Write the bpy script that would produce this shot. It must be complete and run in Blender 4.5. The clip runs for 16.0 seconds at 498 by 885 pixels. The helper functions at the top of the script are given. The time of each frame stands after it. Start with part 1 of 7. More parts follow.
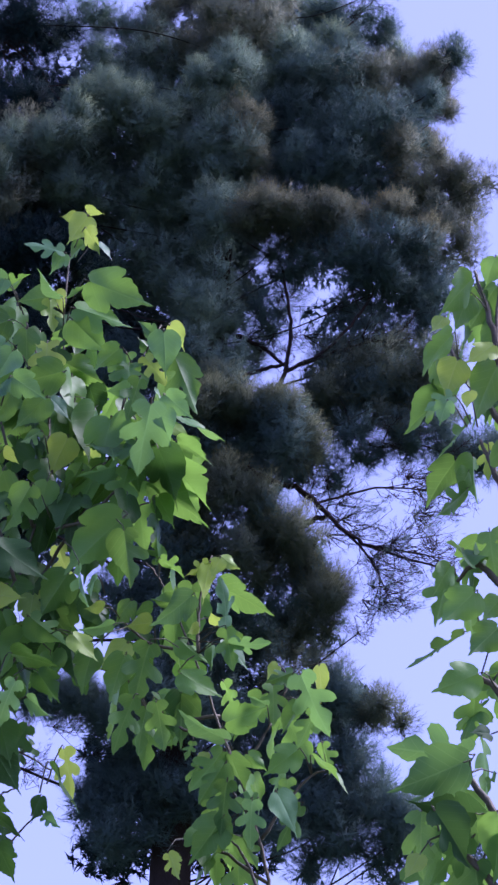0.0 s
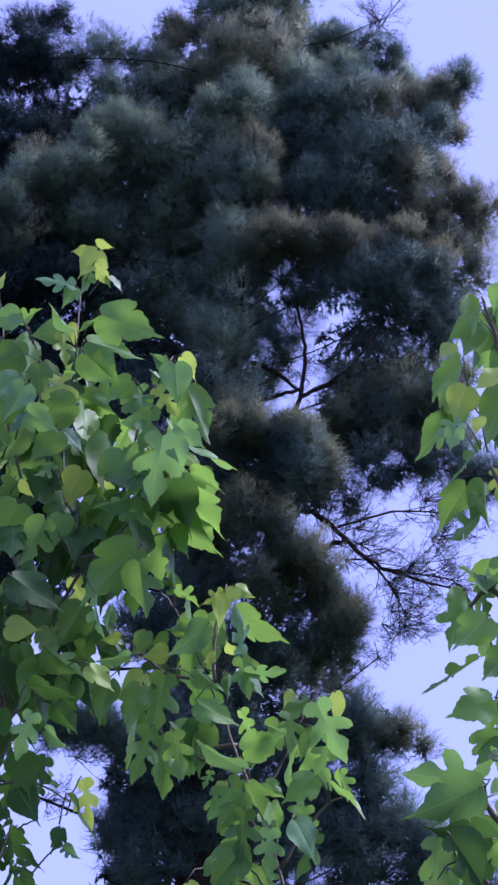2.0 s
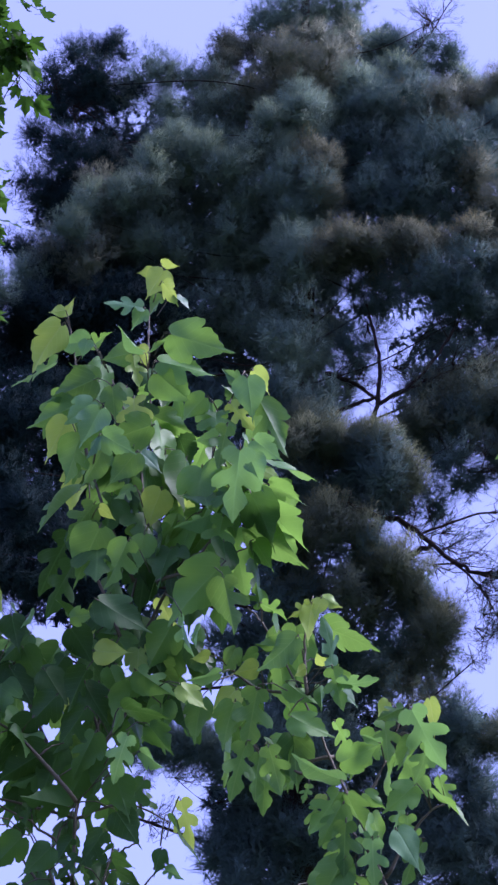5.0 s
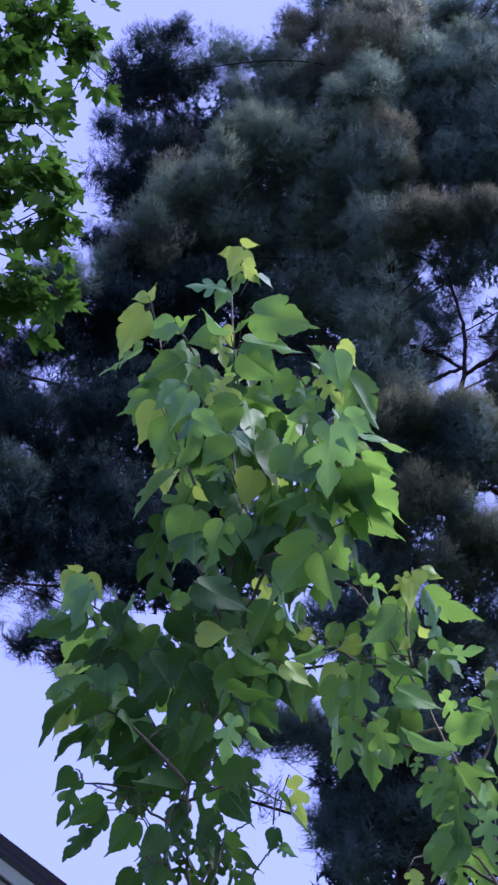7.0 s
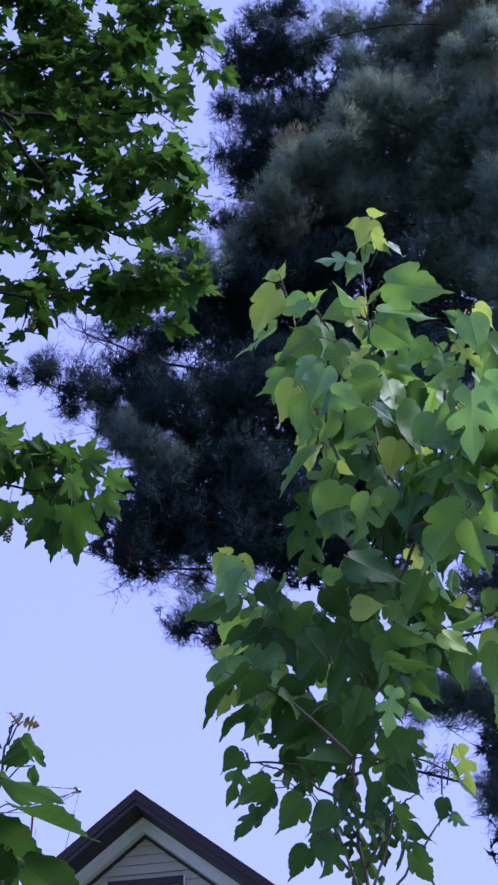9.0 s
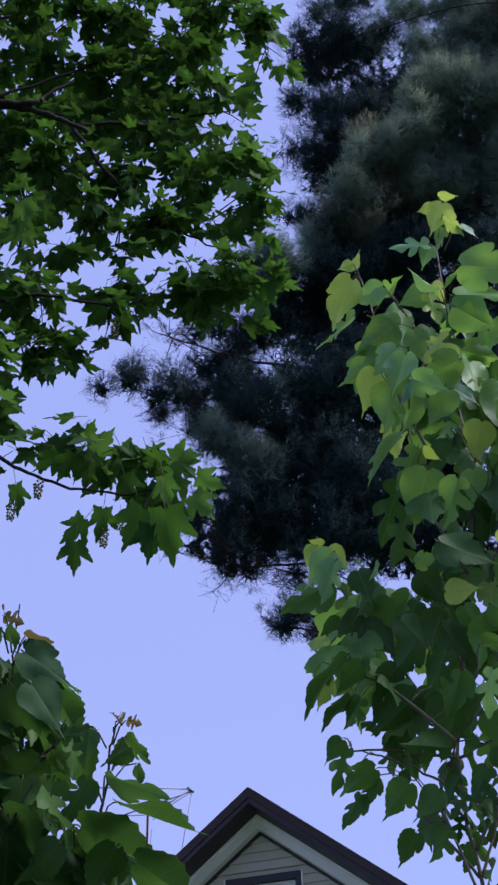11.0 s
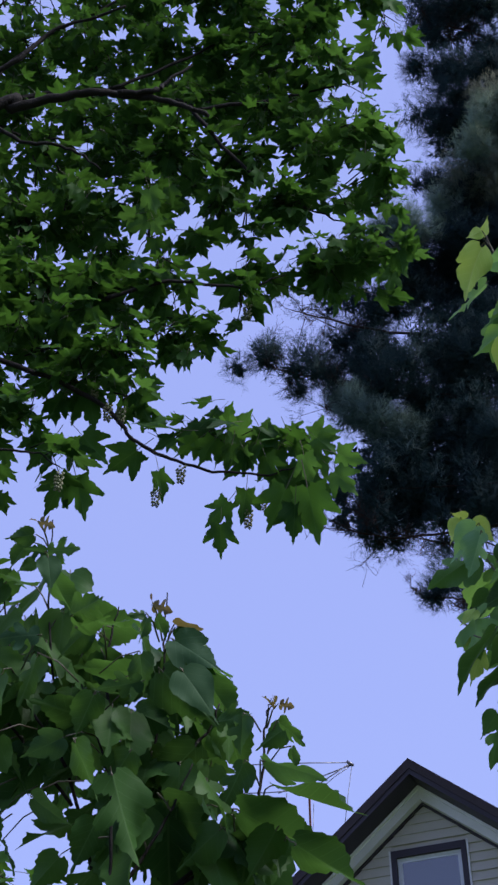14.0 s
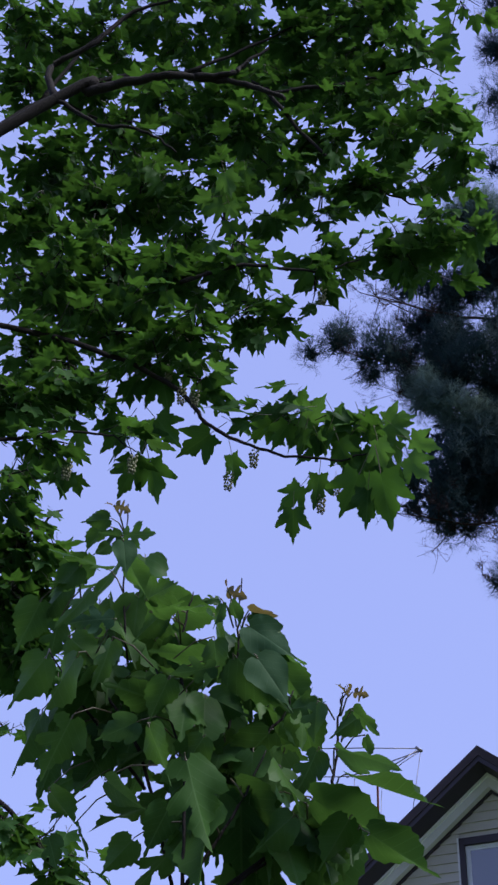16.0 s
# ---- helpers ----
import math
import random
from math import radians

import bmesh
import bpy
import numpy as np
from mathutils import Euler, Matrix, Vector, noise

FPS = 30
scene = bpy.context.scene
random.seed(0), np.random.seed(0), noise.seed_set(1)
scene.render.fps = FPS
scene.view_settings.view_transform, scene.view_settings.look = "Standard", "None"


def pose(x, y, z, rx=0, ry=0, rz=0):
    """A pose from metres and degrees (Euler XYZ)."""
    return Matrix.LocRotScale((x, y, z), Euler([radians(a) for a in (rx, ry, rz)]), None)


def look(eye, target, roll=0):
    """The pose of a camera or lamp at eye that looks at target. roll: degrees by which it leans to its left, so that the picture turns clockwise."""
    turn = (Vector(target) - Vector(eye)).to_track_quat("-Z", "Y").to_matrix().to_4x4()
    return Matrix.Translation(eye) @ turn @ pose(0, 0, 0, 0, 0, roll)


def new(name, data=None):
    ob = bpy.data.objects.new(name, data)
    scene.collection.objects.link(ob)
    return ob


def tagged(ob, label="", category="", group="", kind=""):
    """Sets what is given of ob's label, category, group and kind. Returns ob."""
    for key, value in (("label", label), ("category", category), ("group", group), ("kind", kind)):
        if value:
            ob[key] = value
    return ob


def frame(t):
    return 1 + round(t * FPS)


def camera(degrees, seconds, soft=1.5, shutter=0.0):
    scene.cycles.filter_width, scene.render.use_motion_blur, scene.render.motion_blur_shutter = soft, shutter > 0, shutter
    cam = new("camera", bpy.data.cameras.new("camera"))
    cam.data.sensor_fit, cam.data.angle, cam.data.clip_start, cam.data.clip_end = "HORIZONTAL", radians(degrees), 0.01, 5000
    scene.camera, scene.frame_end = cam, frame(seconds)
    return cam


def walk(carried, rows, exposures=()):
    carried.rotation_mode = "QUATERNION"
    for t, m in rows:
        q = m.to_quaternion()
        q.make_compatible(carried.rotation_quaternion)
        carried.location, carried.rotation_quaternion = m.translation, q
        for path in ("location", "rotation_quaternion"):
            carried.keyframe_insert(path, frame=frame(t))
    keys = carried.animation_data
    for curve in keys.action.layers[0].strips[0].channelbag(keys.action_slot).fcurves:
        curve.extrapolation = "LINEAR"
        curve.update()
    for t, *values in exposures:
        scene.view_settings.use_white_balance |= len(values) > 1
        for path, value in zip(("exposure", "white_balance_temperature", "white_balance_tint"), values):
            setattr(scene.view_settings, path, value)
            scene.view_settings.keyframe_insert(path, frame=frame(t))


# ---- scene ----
from mathutils.geometry import delaunay_2d_cdt
cam = camera(19.253, 16.0, soft=2.6)
walk(cam, [
    (0.0, pose(-0.0097, -0.0063, 1.5980, 128.783, 0.094, -9.346)),
    (0.5, pose(-0.0097, -0.0141, 1.5939, 128.847, 0.196, -9.217)),
    (1.0, pose(-0.0089, -0.0193, 1.5922, 128.968, 0.360, -8.897)),
    (1.5, pose(-0.0077, -0.0328, 1.5862, 129.329, 0.399, -8.464)),
    (2.0, pose(-0.0028, -0.0308, 1.5894, 129.790, 0.511, -8.148)),
    (2.5, pose(0.0006, -0.0301, 1.5888, 130.199, 0.776, -7.790)),
    (3.0, pose(0.0032, -0.0289, 1.5873, 130.429, 0.893, -7.363)),
    (3.5, pose(0.0035, -0.0274, 1.5885, 130.467, 1.066, -6.494)),
    (4.0, pose(0.0059, -0.0229, 1.5917, 130.463, 1.222, -5.331)),
    (6.5, pose(0.0035, -0.0061, 1.5985, 130.047, 1.416, -0.216)),
    (7.0, pose(0.0000, 0.0000, 1.6000, 129.776, 1.529, 1.272)),
    (7.5, pose(-0.0015, 0.0009, 1.6007, 129.592, 1.479, 2.857)),
    (8.0, pose(-0.0040, 0.0011, 1.6017, 129.336, 1.259, 4.990)),
    (8.5, pose(-0.0018, 0.0041, 1.6055, 129.026, 1.166, 6.765)),
    (11.0, pose(0.0177, -0.0053, 1.5880, 128.942, 1.753, 13.226)),
    (11.5, pose(0.0187, -0.0022, 1.5913, 128.870, 1.757, 14.624)),
    (12.0, pose(0.0187, -0.0047, 1.5939, 129.022, 1.790, 15.569)),
    (12.5, pose(0.0221, -0.0015, 1.5979, 129.155, 1.831, 16.321)),
    (13.0, pose(0.0218, -0.0056, 1.5956, 128.955, 1.774, 17.220)),
    (13.5, pose(0.0221, -0.0047, 1.5960, 128.501, 1.479, 18.478)),
    (14.0, pose(0.0267, -0.0088, 1.5989, 128.099, 0.945, 19.603)),
    (14.5, pose(0.0244, -0.0037, 1.6033, 128.001, 0.315, 20.369)),
    (15.0, pose(0.0256, -0.0030, 1.6077, 127.882, -0.194, 20.668)),
    (15.5, pose(0.0243, -0.0059, 1.6092, 127.622, -0.588, 21.012)),
    (16.0, pose(0.0160, -0.0073, 1.6094, 127.445, -1.235, 21.422)),
], exposures=[(0.0, 1.88, 5450, 36), (8.4, 1.87, 5350, 34), (10.9, 1.48, 5900, 16), (16.0, 1.46, 5900, 15)])

# ---- world and light: clear sky just before sunset, low hazy sun off to one side ----
SUN_EL, SUN_AZ = radians(50), radians(97)
world = bpy.data.worlds.new("dusk_sky")
scene.world = world
world.use_nodes = True
wn = world.node_tree
sky = wn.nodes.new("ShaderNodeTexSky")
sky.sky_type, sky.sun_disc = "NISHITA", False
sky.sun_elevation, sky.sun_rotation = SUN_EL, SUN_AZ
sky.air_density, sky.dust_density, sky.ozone_density = 1.0, 1.0, 2.0
haze = wn.nodes.new("ShaderNodeMix")  # thin even haze over the clear sky
haze.data_type = "RGBA"
haze.inputs[0].default_value = 0.88
haze.inputs[7].default_value = (0.93, 1.04, 1.92, 1)
wn.links.new(sky.outputs["Color"], haze.inputs[6])
wn.nodes["Background"].inputs["Strength"].default_value = 0.15
wn.links.new(haze.outputs[2], wn.nodes["Background"].inputs["Color"])
sun = new("sun", bpy.data.lights.new("sun", "SUN"))
sun.data.energy, sun.data.angle, sun.data.color = 2.1, radians(34), (1.0, 0.95, 0.88)
sun.matrix_world = look((0, 0, 30), (-30 * math.sin(SUN_AZ), -30 * math.cos(SUN_AZ), 30 - 30 * math.tan(SUN_EL)))


# ---- materials ----
def nodes_of(name):
    mat = bpy.data.materials.new(name)
    mat.use_nodes = True
    nt = mat.node_tree
    return mat, nt, nt.nodes["Principled BSDF"]


def add(nt, kind, **values):
    node = nt.nodes.new(kind)
    for key, value in values.items():
        node.inputs[key].default_value = value
    return node


def maths(nt, op, a, b=None, c=None):
    node = nt.nodes.new("ShaderNodeMath")
    node.operation = op
    for i, v in enumerate((a, b, c)):
        if v is None:
            continue
        if isinstance(v, (int, float)):
            node.inputs[i].default_value = v
        else:
            nt.links.new(v, node.inputs[i])
    return node.outputs[0]


def mixed(nt, fac, a, b):
    node = nt.nodes.new("ShaderNodeMix")
    node.data_type = "RGBA"
    for sock, v in ((node.inputs[0], fac), (node.inputs[6], a), (node.inputs[7], b)):
        if isinstance(v, (int, float, tuple)):
            sock.default_value = v if not isinstance(v, tuple) else (*v, 1)
        else:
            nt.links.new(v, sock)
    return node.outputs[2]


def bumped(nt, height, strength, distance, bsdf):
    b = add(nt, "ShaderNodeBump", Strength=strength, Distance=distance)
    nt.links.new(height, b.inputs["Height"])
    nt.links.new(b.outputs[0], bsdf.inputs["Normal"])


def leaf_material(name, dark, light, vein, through_color, thin=0.35, rough=0.45, vein_rate=6.0, single=True, gloss=0.4):
    """A leaf blade: colour varied from leaf to leaf and in blotches, raised midrib and side veins, light coming through."""
    mat, nt, bsdf = nodes_of(name)
    uv = add(nt, "ShaderNodeUVMap")
    uv.uv_map = "blade"
    sep = add(nt, "ShaderNodeSeparateXYZ")
    nt.links.new(uv.outputs[0], sep.inputs[0])
    x, y = sep.outputs[0], maths(nt, "ABSOLUTE", sep.outputs[1])
    midrib = maths(nt, "LESS_THAN", y, 0.014)
    side = maths(nt, "FRACT", maths(nt, "MULTIPLY", maths(nt, "SUBTRACT", x, maths(nt, "MULTIPLY", y, 0.9)), vein_rate))
    side = maths(nt, "LESS_THAN", side, 0.09)
    veins = maths(nt, "MAXIMUM", midrib, maths(nt, "MULTIPLY", side, 0.6))
    geo = nt.nodes.new("ShaderNodeNewGeometry")
    info = nt.nodes.new("ShaderNodeObjectInfo")
    rand = info.outputs["Random"] if single else geo.outputs["Random Per Island"]
    n1 = add(nt, "ShaderNodeTexNoise", Scale=9.0, Detail=3.0)
    n2 = add(nt, "ShaderNodeTexNoise", Scale=120.0, Detail=2.0)
    nt.links.new(geo.outputs["Position"], n1.inputs["Vector"])
    nt.links.new(geo.outputs["Position"], n2.inputs["Vector"])
    fac = maths(nt, "ADD", maths(nt, "MULTIPLY", rand, 0.75), maths(nt, "MULTIPLY", n1.outputs[0], 0.35))
    col = mixed(nt, fac, dark, light)
    col = mixed(nt, maths(nt, "MULTIPLY", veins, 0.55), col, vein)
    nt.links.new(col, bsdf.inputs["Base Color"])
    bsdf.inputs["Roughness"].default_value = rough
    bsdf.inputs["Specular IOR Level"].default_value = gloss
    height = maths(nt, "SUBTRACT", maths(nt, "MULTIPLY", n2.outputs[0], 0.4), veins)
    bumped(nt, height, 0.35, 0.002, bsdf)
    tr = add(nt, "ShaderNodeBsdfTranslucent")
    nt.links.new(mixed(nt, fac, tuple(0.55 * c for c in through_color), through_color), tr.inputs["Color"])
    mix = add(nt, "ShaderNodeMixShader", Fac=thin)
    nt.links.new(bsdf.outputs[0], mix.inputs[1])
    nt.links.new(tr.outputs[0], mix.inputs[2])
    nt.links.new(mix.outputs[0], nt.nodes["Material Output"].inputs["Surface"])
    return mat


def surface(name, a, b, scale, rough=0.8, bump=0.3, distance=0.01, stretch=(1, 1, 1), metal=0.0, fine=6.0, gloss=0.5):
    """Two colours in patches with a finer grain over them."""
    mat, nt, bsdf = nodes_of(name)
    tc = nt.nodes.new("ShaderNodeTexCoord")
    mp = add(nt, "ShaderNodeMapping", Scale=stretch)
    nt.links.new(tc.outputs["Object"], mp.inputs["Vector"])
    n1 = add(nt, "ShaderNodeTexNoise", Scale=scale, Detail=5.0)
    n2 = add(nt, "ShaderNodeTexNoise", Scale=scale * fine, Detail=4.0)
    nt.links.new(mp.outputs[0], n1.inputs["Vector"])
    nt.links.new(mp.outputs[0], n2.inputs["Vector"])
    fac = maths(nt, "ADD", maths(nt, "MULTIPLY", n1.outputs[0], 0.7), maths(nt, "MULTIPLY", n2.outputs[0], 0.35))
    info = nt.nodes.new("ShaderNodeObjectInfo")
    fac = maths(nt, "ADD", fac, maths(nt, "MULTIPLY", maths(nt, "SUBTRACT", info.outputs["Random"], 0.5), 0.3))
    nt.links.new(mixed(nt, fac, a, b), bsdf.inputs["Base Color"])
    bsdf.inputs["Roughness"].default_value = rough
    bsdf.inputs["Metallic"].default_value = metal
    bsdf.inputs["Specular IOR Level"].default_value = gloss
    bumped(nt, n2.outputs[0], bump, distance, bsdf)
    return mat


def needle_material(name, base, tip, through_color):
    """Pine needles: colour runs to the tip and varies from tuft to tuft."""
    mat, nt, bsdf = nodes_of(name)
    uv = add(nt, "ShaderNodeUVMap")
    uv.uv_map = "blade"
    sep = add(nt, "ShaderNodeSeparateXYZ")
    nt.links.new(uv.outputs[0], sep.inputs[0])
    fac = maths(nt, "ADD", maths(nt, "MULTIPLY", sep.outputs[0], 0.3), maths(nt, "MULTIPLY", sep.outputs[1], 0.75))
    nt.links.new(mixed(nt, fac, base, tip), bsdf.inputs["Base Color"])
    bsdf.inputs["Roughness"].default_value = 0.6
    bsdf.inputs["Specular IOR Level"].default_value = 0.12
    tr = add(nt, "ShaderNodeBsdfTranslucent", Color=(*through_color, 1))
    mix = add(nt, "ShaderNodeMixShader", Fac=0.42)
    nt.links.new(bsdf.outputs[0], mix.inputs[1])
    nt.links.new(tr.outputs[0], mix.inputs[2])
    nt.links.new(mix.outputs[0], nt.nodes["Material Output"].inputs["Surface"])
    return mat


MULBERRY = leaf_material("mulberry_leaf", (0.020, 0.078, 0.026), (0.125, 0.265, 0.064), (0.17, 0.30, 0.09), (0.26, 0.48, 0.075), thin=0.42, rough=0.45, gloss=0.32)
MULBERRY_YOUNG = leaf_material("mulberry_young_leaf", (0.20, 0.36, 0.06), (0.38, 0.50, 0.09), (0.40, 0.50, 0.18), (0.48, 0.62, 0.10), thin=0.45)
MULBERRY_BRONZE = leaf_material("mulberry_bronze_leaf", (0.06, 0.09, 0.03), (0.13, 0.075, 0.045), (0.18, 0.12, 0.07), (0.22, 0.17, 0.05), thin=0.4, gloss=0.15)
# Sky sheen on glossy leaves is painted in as these bluish greens.
MULBERRY_PALE = leaf_material("mulberry_leaf_sheen", (0.045, 0.130, 0.078), (0.15, 0.29, 0.155), (0.20, 0.34, 0.20), (0.26, 0.50, 0.11), thin=0.35, rough=0.5, gloss=0.3)
BROAD_PALE = leaf_material("broad_leaf_sheen", (0.018, 0.050, 0.024), (0.045, 0.092, 0.042), (0.07, 0.12, 0.06), (0.09, 0.20, 0.04), thin=0.3, rough=0.6, gloss=0.08)
# The shade under the crown is put into this darker green.
MULBERRY_SHADED = leaf_material("mulberry_shaded_leaf", (0.010, 0.042, 0.012), (0.060, 0.140, 0.030), (0.08, 0.16, 0.05), (0.11, 0.25, 0.035), thin=0.3, rough=0.5, gloss=0.25)
# Light through the outer maple leaves is put into this brighter green.
MAPLE_LIT = leaf_material("maple_lit_leaf", (0.03, 0.08, 0.02), (0.060, 0.128, 0.030), (0.08, 0.14, 0.05), (0.095, 0.21, 0.03), thin=0.4, vein_rate=5.0, gloss=0.08, rough=0.6)
# The bush's shade is put into this green, darker than the other saplings'.
BROAD_SHADED = leaf_material("broad_leaf", (0.011, 0.042, 0.012), (0.050, 0.110, 0.022), (0.08, 0.14, 0.05), (0.085, 0.19, 0.028), thin=0.36, rough=0.5, gloss=0.12)
MULBERRY_JOINED = leaf_material("mulberry_leaf_joined", (0.020, 0.078, 0.026), (0.125, 0.265, 0.064), (0.17, 0.30, 0.09), (0.26, 0.48, 0.075), thin=0.42, rough=0.45, gloss=0.32, single=False)
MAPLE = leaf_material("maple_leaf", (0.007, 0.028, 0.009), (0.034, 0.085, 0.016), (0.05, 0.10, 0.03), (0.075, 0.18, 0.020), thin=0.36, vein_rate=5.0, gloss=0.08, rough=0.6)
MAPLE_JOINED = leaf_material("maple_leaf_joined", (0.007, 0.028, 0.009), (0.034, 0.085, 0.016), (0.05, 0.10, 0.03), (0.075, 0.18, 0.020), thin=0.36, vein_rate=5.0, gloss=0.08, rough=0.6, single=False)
PETIOLE = surface("petiole", (0.045, 0.065, 0.028), (0.08, 0.05, 0.034), 20.0, rough=0.5)
SHOOT_BARK = surface("shoot_bark", (0.055, 0.055, 0.035), (0.11, 0.08, 0.055), 30.0, rough=0.7)
MAPLE_BARK = surface("maple_bark", (0.007, 0.006, 0.006), (0.020, 0.017, 0.015), 22.0, bump=0.9, stretch=(1, 1, 0.4), gloss=0.1)
PINE_BARK = surface("pine_bark", (0.014, 0.011, 0.011), (0.045, 0.032, 0.030), 9.0, rough=0.95, bump=0.8, distance=0.03, stretch=(1, 1, 0.35), gloss=0.1)
SEEDS = surface("maple_seeds", (0.07, 0.10, 0.04), (0.15, 0.13, 0.06), 40.0, rough=0.6)
# The pine's shade is in these colours: dark left, teal low, green high.
NEEDLE_SHADED = needle_material("needles_shaded", (0.013, 0.034, 0.043), (0.042, 0.076, 0.066), (0.016, 0.036, 0.040))
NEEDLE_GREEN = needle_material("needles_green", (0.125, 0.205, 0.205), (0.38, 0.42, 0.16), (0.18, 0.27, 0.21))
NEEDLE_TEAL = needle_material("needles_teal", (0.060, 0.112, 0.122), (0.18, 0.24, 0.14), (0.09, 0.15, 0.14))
NEEDLE_OLIVE = needle_material("needles_olive", (0.066, 0.104, 0.092), (0.27, 0.26, 0.10), (0.11, 0.14, 0.09))
# Haze deep in the crown is painted in as these lighter needles.
NEEDLE_HAZED = needle_material("needles_hazed", (0.11, 0.18, 0.20), (0.16, 0.23, 0.21), (0.13, 0.20, 0.20))
NEEDLE_BROWN = needle_material("needles_brown", (0.100, 0.148, 0.138), (0.38, 0.33, 0.12), (0.18, 0.20, 0.15))
SIDING = surface("vinyl_siding", (0.44, 0.41, 0.36), (0.53, 0.50, 0.44), 3.0, rough=0.55, bump=0.1, stretch=(0.4, 1, 6))
TRIM_GREY = surface("painted_trim", (0.64, 0.63, 0.64), (0.78, 0.77, 0.78), 5.0, rough=0.5, bump=0.1, stretch=(1, 1, 1))
DARK_WOOD = surface("dark_painted_wood", (0.012, 0.008, 0.014), (0.024, 0.016, 0.026), 6.0, rough=0.55, bump=0.2)
SHINGLE = surface("asphalt_shingle", (0.016, 0.012, 0.018), (0.040, 0.030, 0.040), 8.0, rough=0.9, bump=0.6)
LIP_PAINT = surface("pale_paint", (0.82, 0.82, 0.85), (0.90, 0.90, 0.92), 6.0, rough=0.45, bump=0.05)
SASH = surface("window_sash", (0.55, 0.57, 0.62), (0.70, 0.72, 0.76), 6.0, rough=0.4, bump=0.05)
BRICK = surface("chimney_brick", (0.20, 0.15, 0.14), (0.34, 0.27, 0.25), 12.0, rough=0.9, bump=0.5)
MORTAR = surface("mortar", (0.42, 0.41, 0.40), (0.55, 0.54, 0.52), 15.0, rough=0.95)
ANTENNA_METAL = surface("antenna_metal", (0.10, 0.10, 0.11), (0.22, 0.21, 0.22), 10.0, rough=0.45, metal=0.8)
RUST = surface("rusty_mast", (0.20, 0.05, 0.035), (0.30, 0.10, 0.07), 14.0, rough=0.8)
GRASS = surface("grass_ground", (0.035, 0.06, 0.02), (0.07, 0.10, 0.035), 0.8, rough=0.95, bump=0.6)
GLASS, gnt, gb = nodes_of("window_glass")
gb.inputs["Base Color"].default_value = (0.10, 0.12, 0.16, 1)
gb.inputs["Roughness"].default_value = 0.04
gb.inputs["Specular IOR Level"].default_value = 0.9
gb.inputs["Coat Weight"].default_value = 1.0
wob = add(gnt, "ShaderNodeTexNoise", Scale=1.2, Detail=1.0)
bumped(gnt, wob.outputs[0], 0.05, 0.02, gb)


# ---- mesh helpers ----
rng = np.random.default_rng(7)


class Buf:
    """Collects vertices, faces, blade coordinates and material slots for one mesh."""

    def __init__(self):
        self.v, self.f, self.uv, self.m = [], [], [], []

    def put(self, verts, faces, uvs=None, slot=0):
        n = len(self.v)
        self.v.extend(tuple(p) for p in verts)
        self.f.extend(tuple(i + n for i in q) for q in faces)
        self.uv.extend(uvs if uvs is not None else [(0.0, 0.5)] * len(verts))
        self.m.extend([slot] * len(faces))

    def mesh(self, name, mats, smooth=True):
        me = bpy.data.meshes.new(name)
        me.from_pydata(self.v, [], self.f)
        for mat in mats:
            me.materials.append(mat)
        me.polygons.foreach_set("material_index", self.m)
        me.polygons.foreach_set("use_smooth", [smooth] * len(self.f))
        layer = me.uv_layers.new(name="blade")
        idx = np.zeros(len(me.loops), dtype=np.int32)
        me.loops.foreach_get("vertex_index", idx)
        layer.data.foreach_set("uv", np.array(self.uv, dtype=np.float32)[idx].ravel())
        me.update()
        return me


def curve_points(pts, per=5):
    """A smooth line through the given points."""
    p = [np.array(q, float) for q in pts]
    p = [2 * p[0] - p[1]] + p + [2 * p[-1] - p[-2]]
    out = []
    for i in range(1, len(p) - 2):
        for k in range(per):
            t = k / per
            a, b, c, d = p[i - 1], p[i], p[i + 1], p[i + 2]
            out.append(0.5 * (2 * b + (c - a) * t + (2 * a - 5 * b + 4 * c - d) * t * t + (3 * b - a - 3 * c + d) * t ** 3))
    out.append(p[-2])
    return out


def frame_of(d):
    d = np.array(d, float)
    d /= np.linalg.norm(d) + 1e-9
    up = np.array([0, 0, 1.0]) if abs(d[2]) < 0.9 else np.array([1.0, 0, 0])
    a = np.cross(d, up)
    a /= np.linalg.norm(a)
    return d, a, np.cross(a, d)


def tube(buf, pts, r0, r1, sides=6, slot=0, rough=0.0):
    """A tapered, slightly uneven rod along pts."""
    n = len(pts)
    verts, faces = [], []
    for i, p in enumerate(pts):
        q0, q1 = pts[max(i - 1, 0)], pts[min(i + 1, n - 1)]
        _, a, b = frame_of(np.array(q1) - np.array(q0))
        r = r0 + (r1 - r0) * i / (n - 1)
        for k in range(sides):
            g = 2 * math.pi * k / sides
            rr = r * (1 + rough * rng.uniform(-1, 1))
            verts.append(np.array(p) + a * rr * math.cos(g) + b * rr * math.sin(g))
    for i in range(n - 1):
        for k in range(sides):
            k2 = (k + 1) % sides
            faces.append((i * sides + k, i * sides + k2, (i + 1) * sides + k2, (i + 1) * sides + k))
    faces.append(tuple(range((n - 1) * sides, n * sides)))
    faces.append(tuple(reversed(range(sides))))
    buf.put(verts, faces, slot=slot)


def child(name, mesh, parent, label="", m=None):
    ob = new(name, mesh)
    ob.parent = parent
    if m is not None:
        ob.matrix_basis = m
    return tagged(ob, label=label) if label else ob


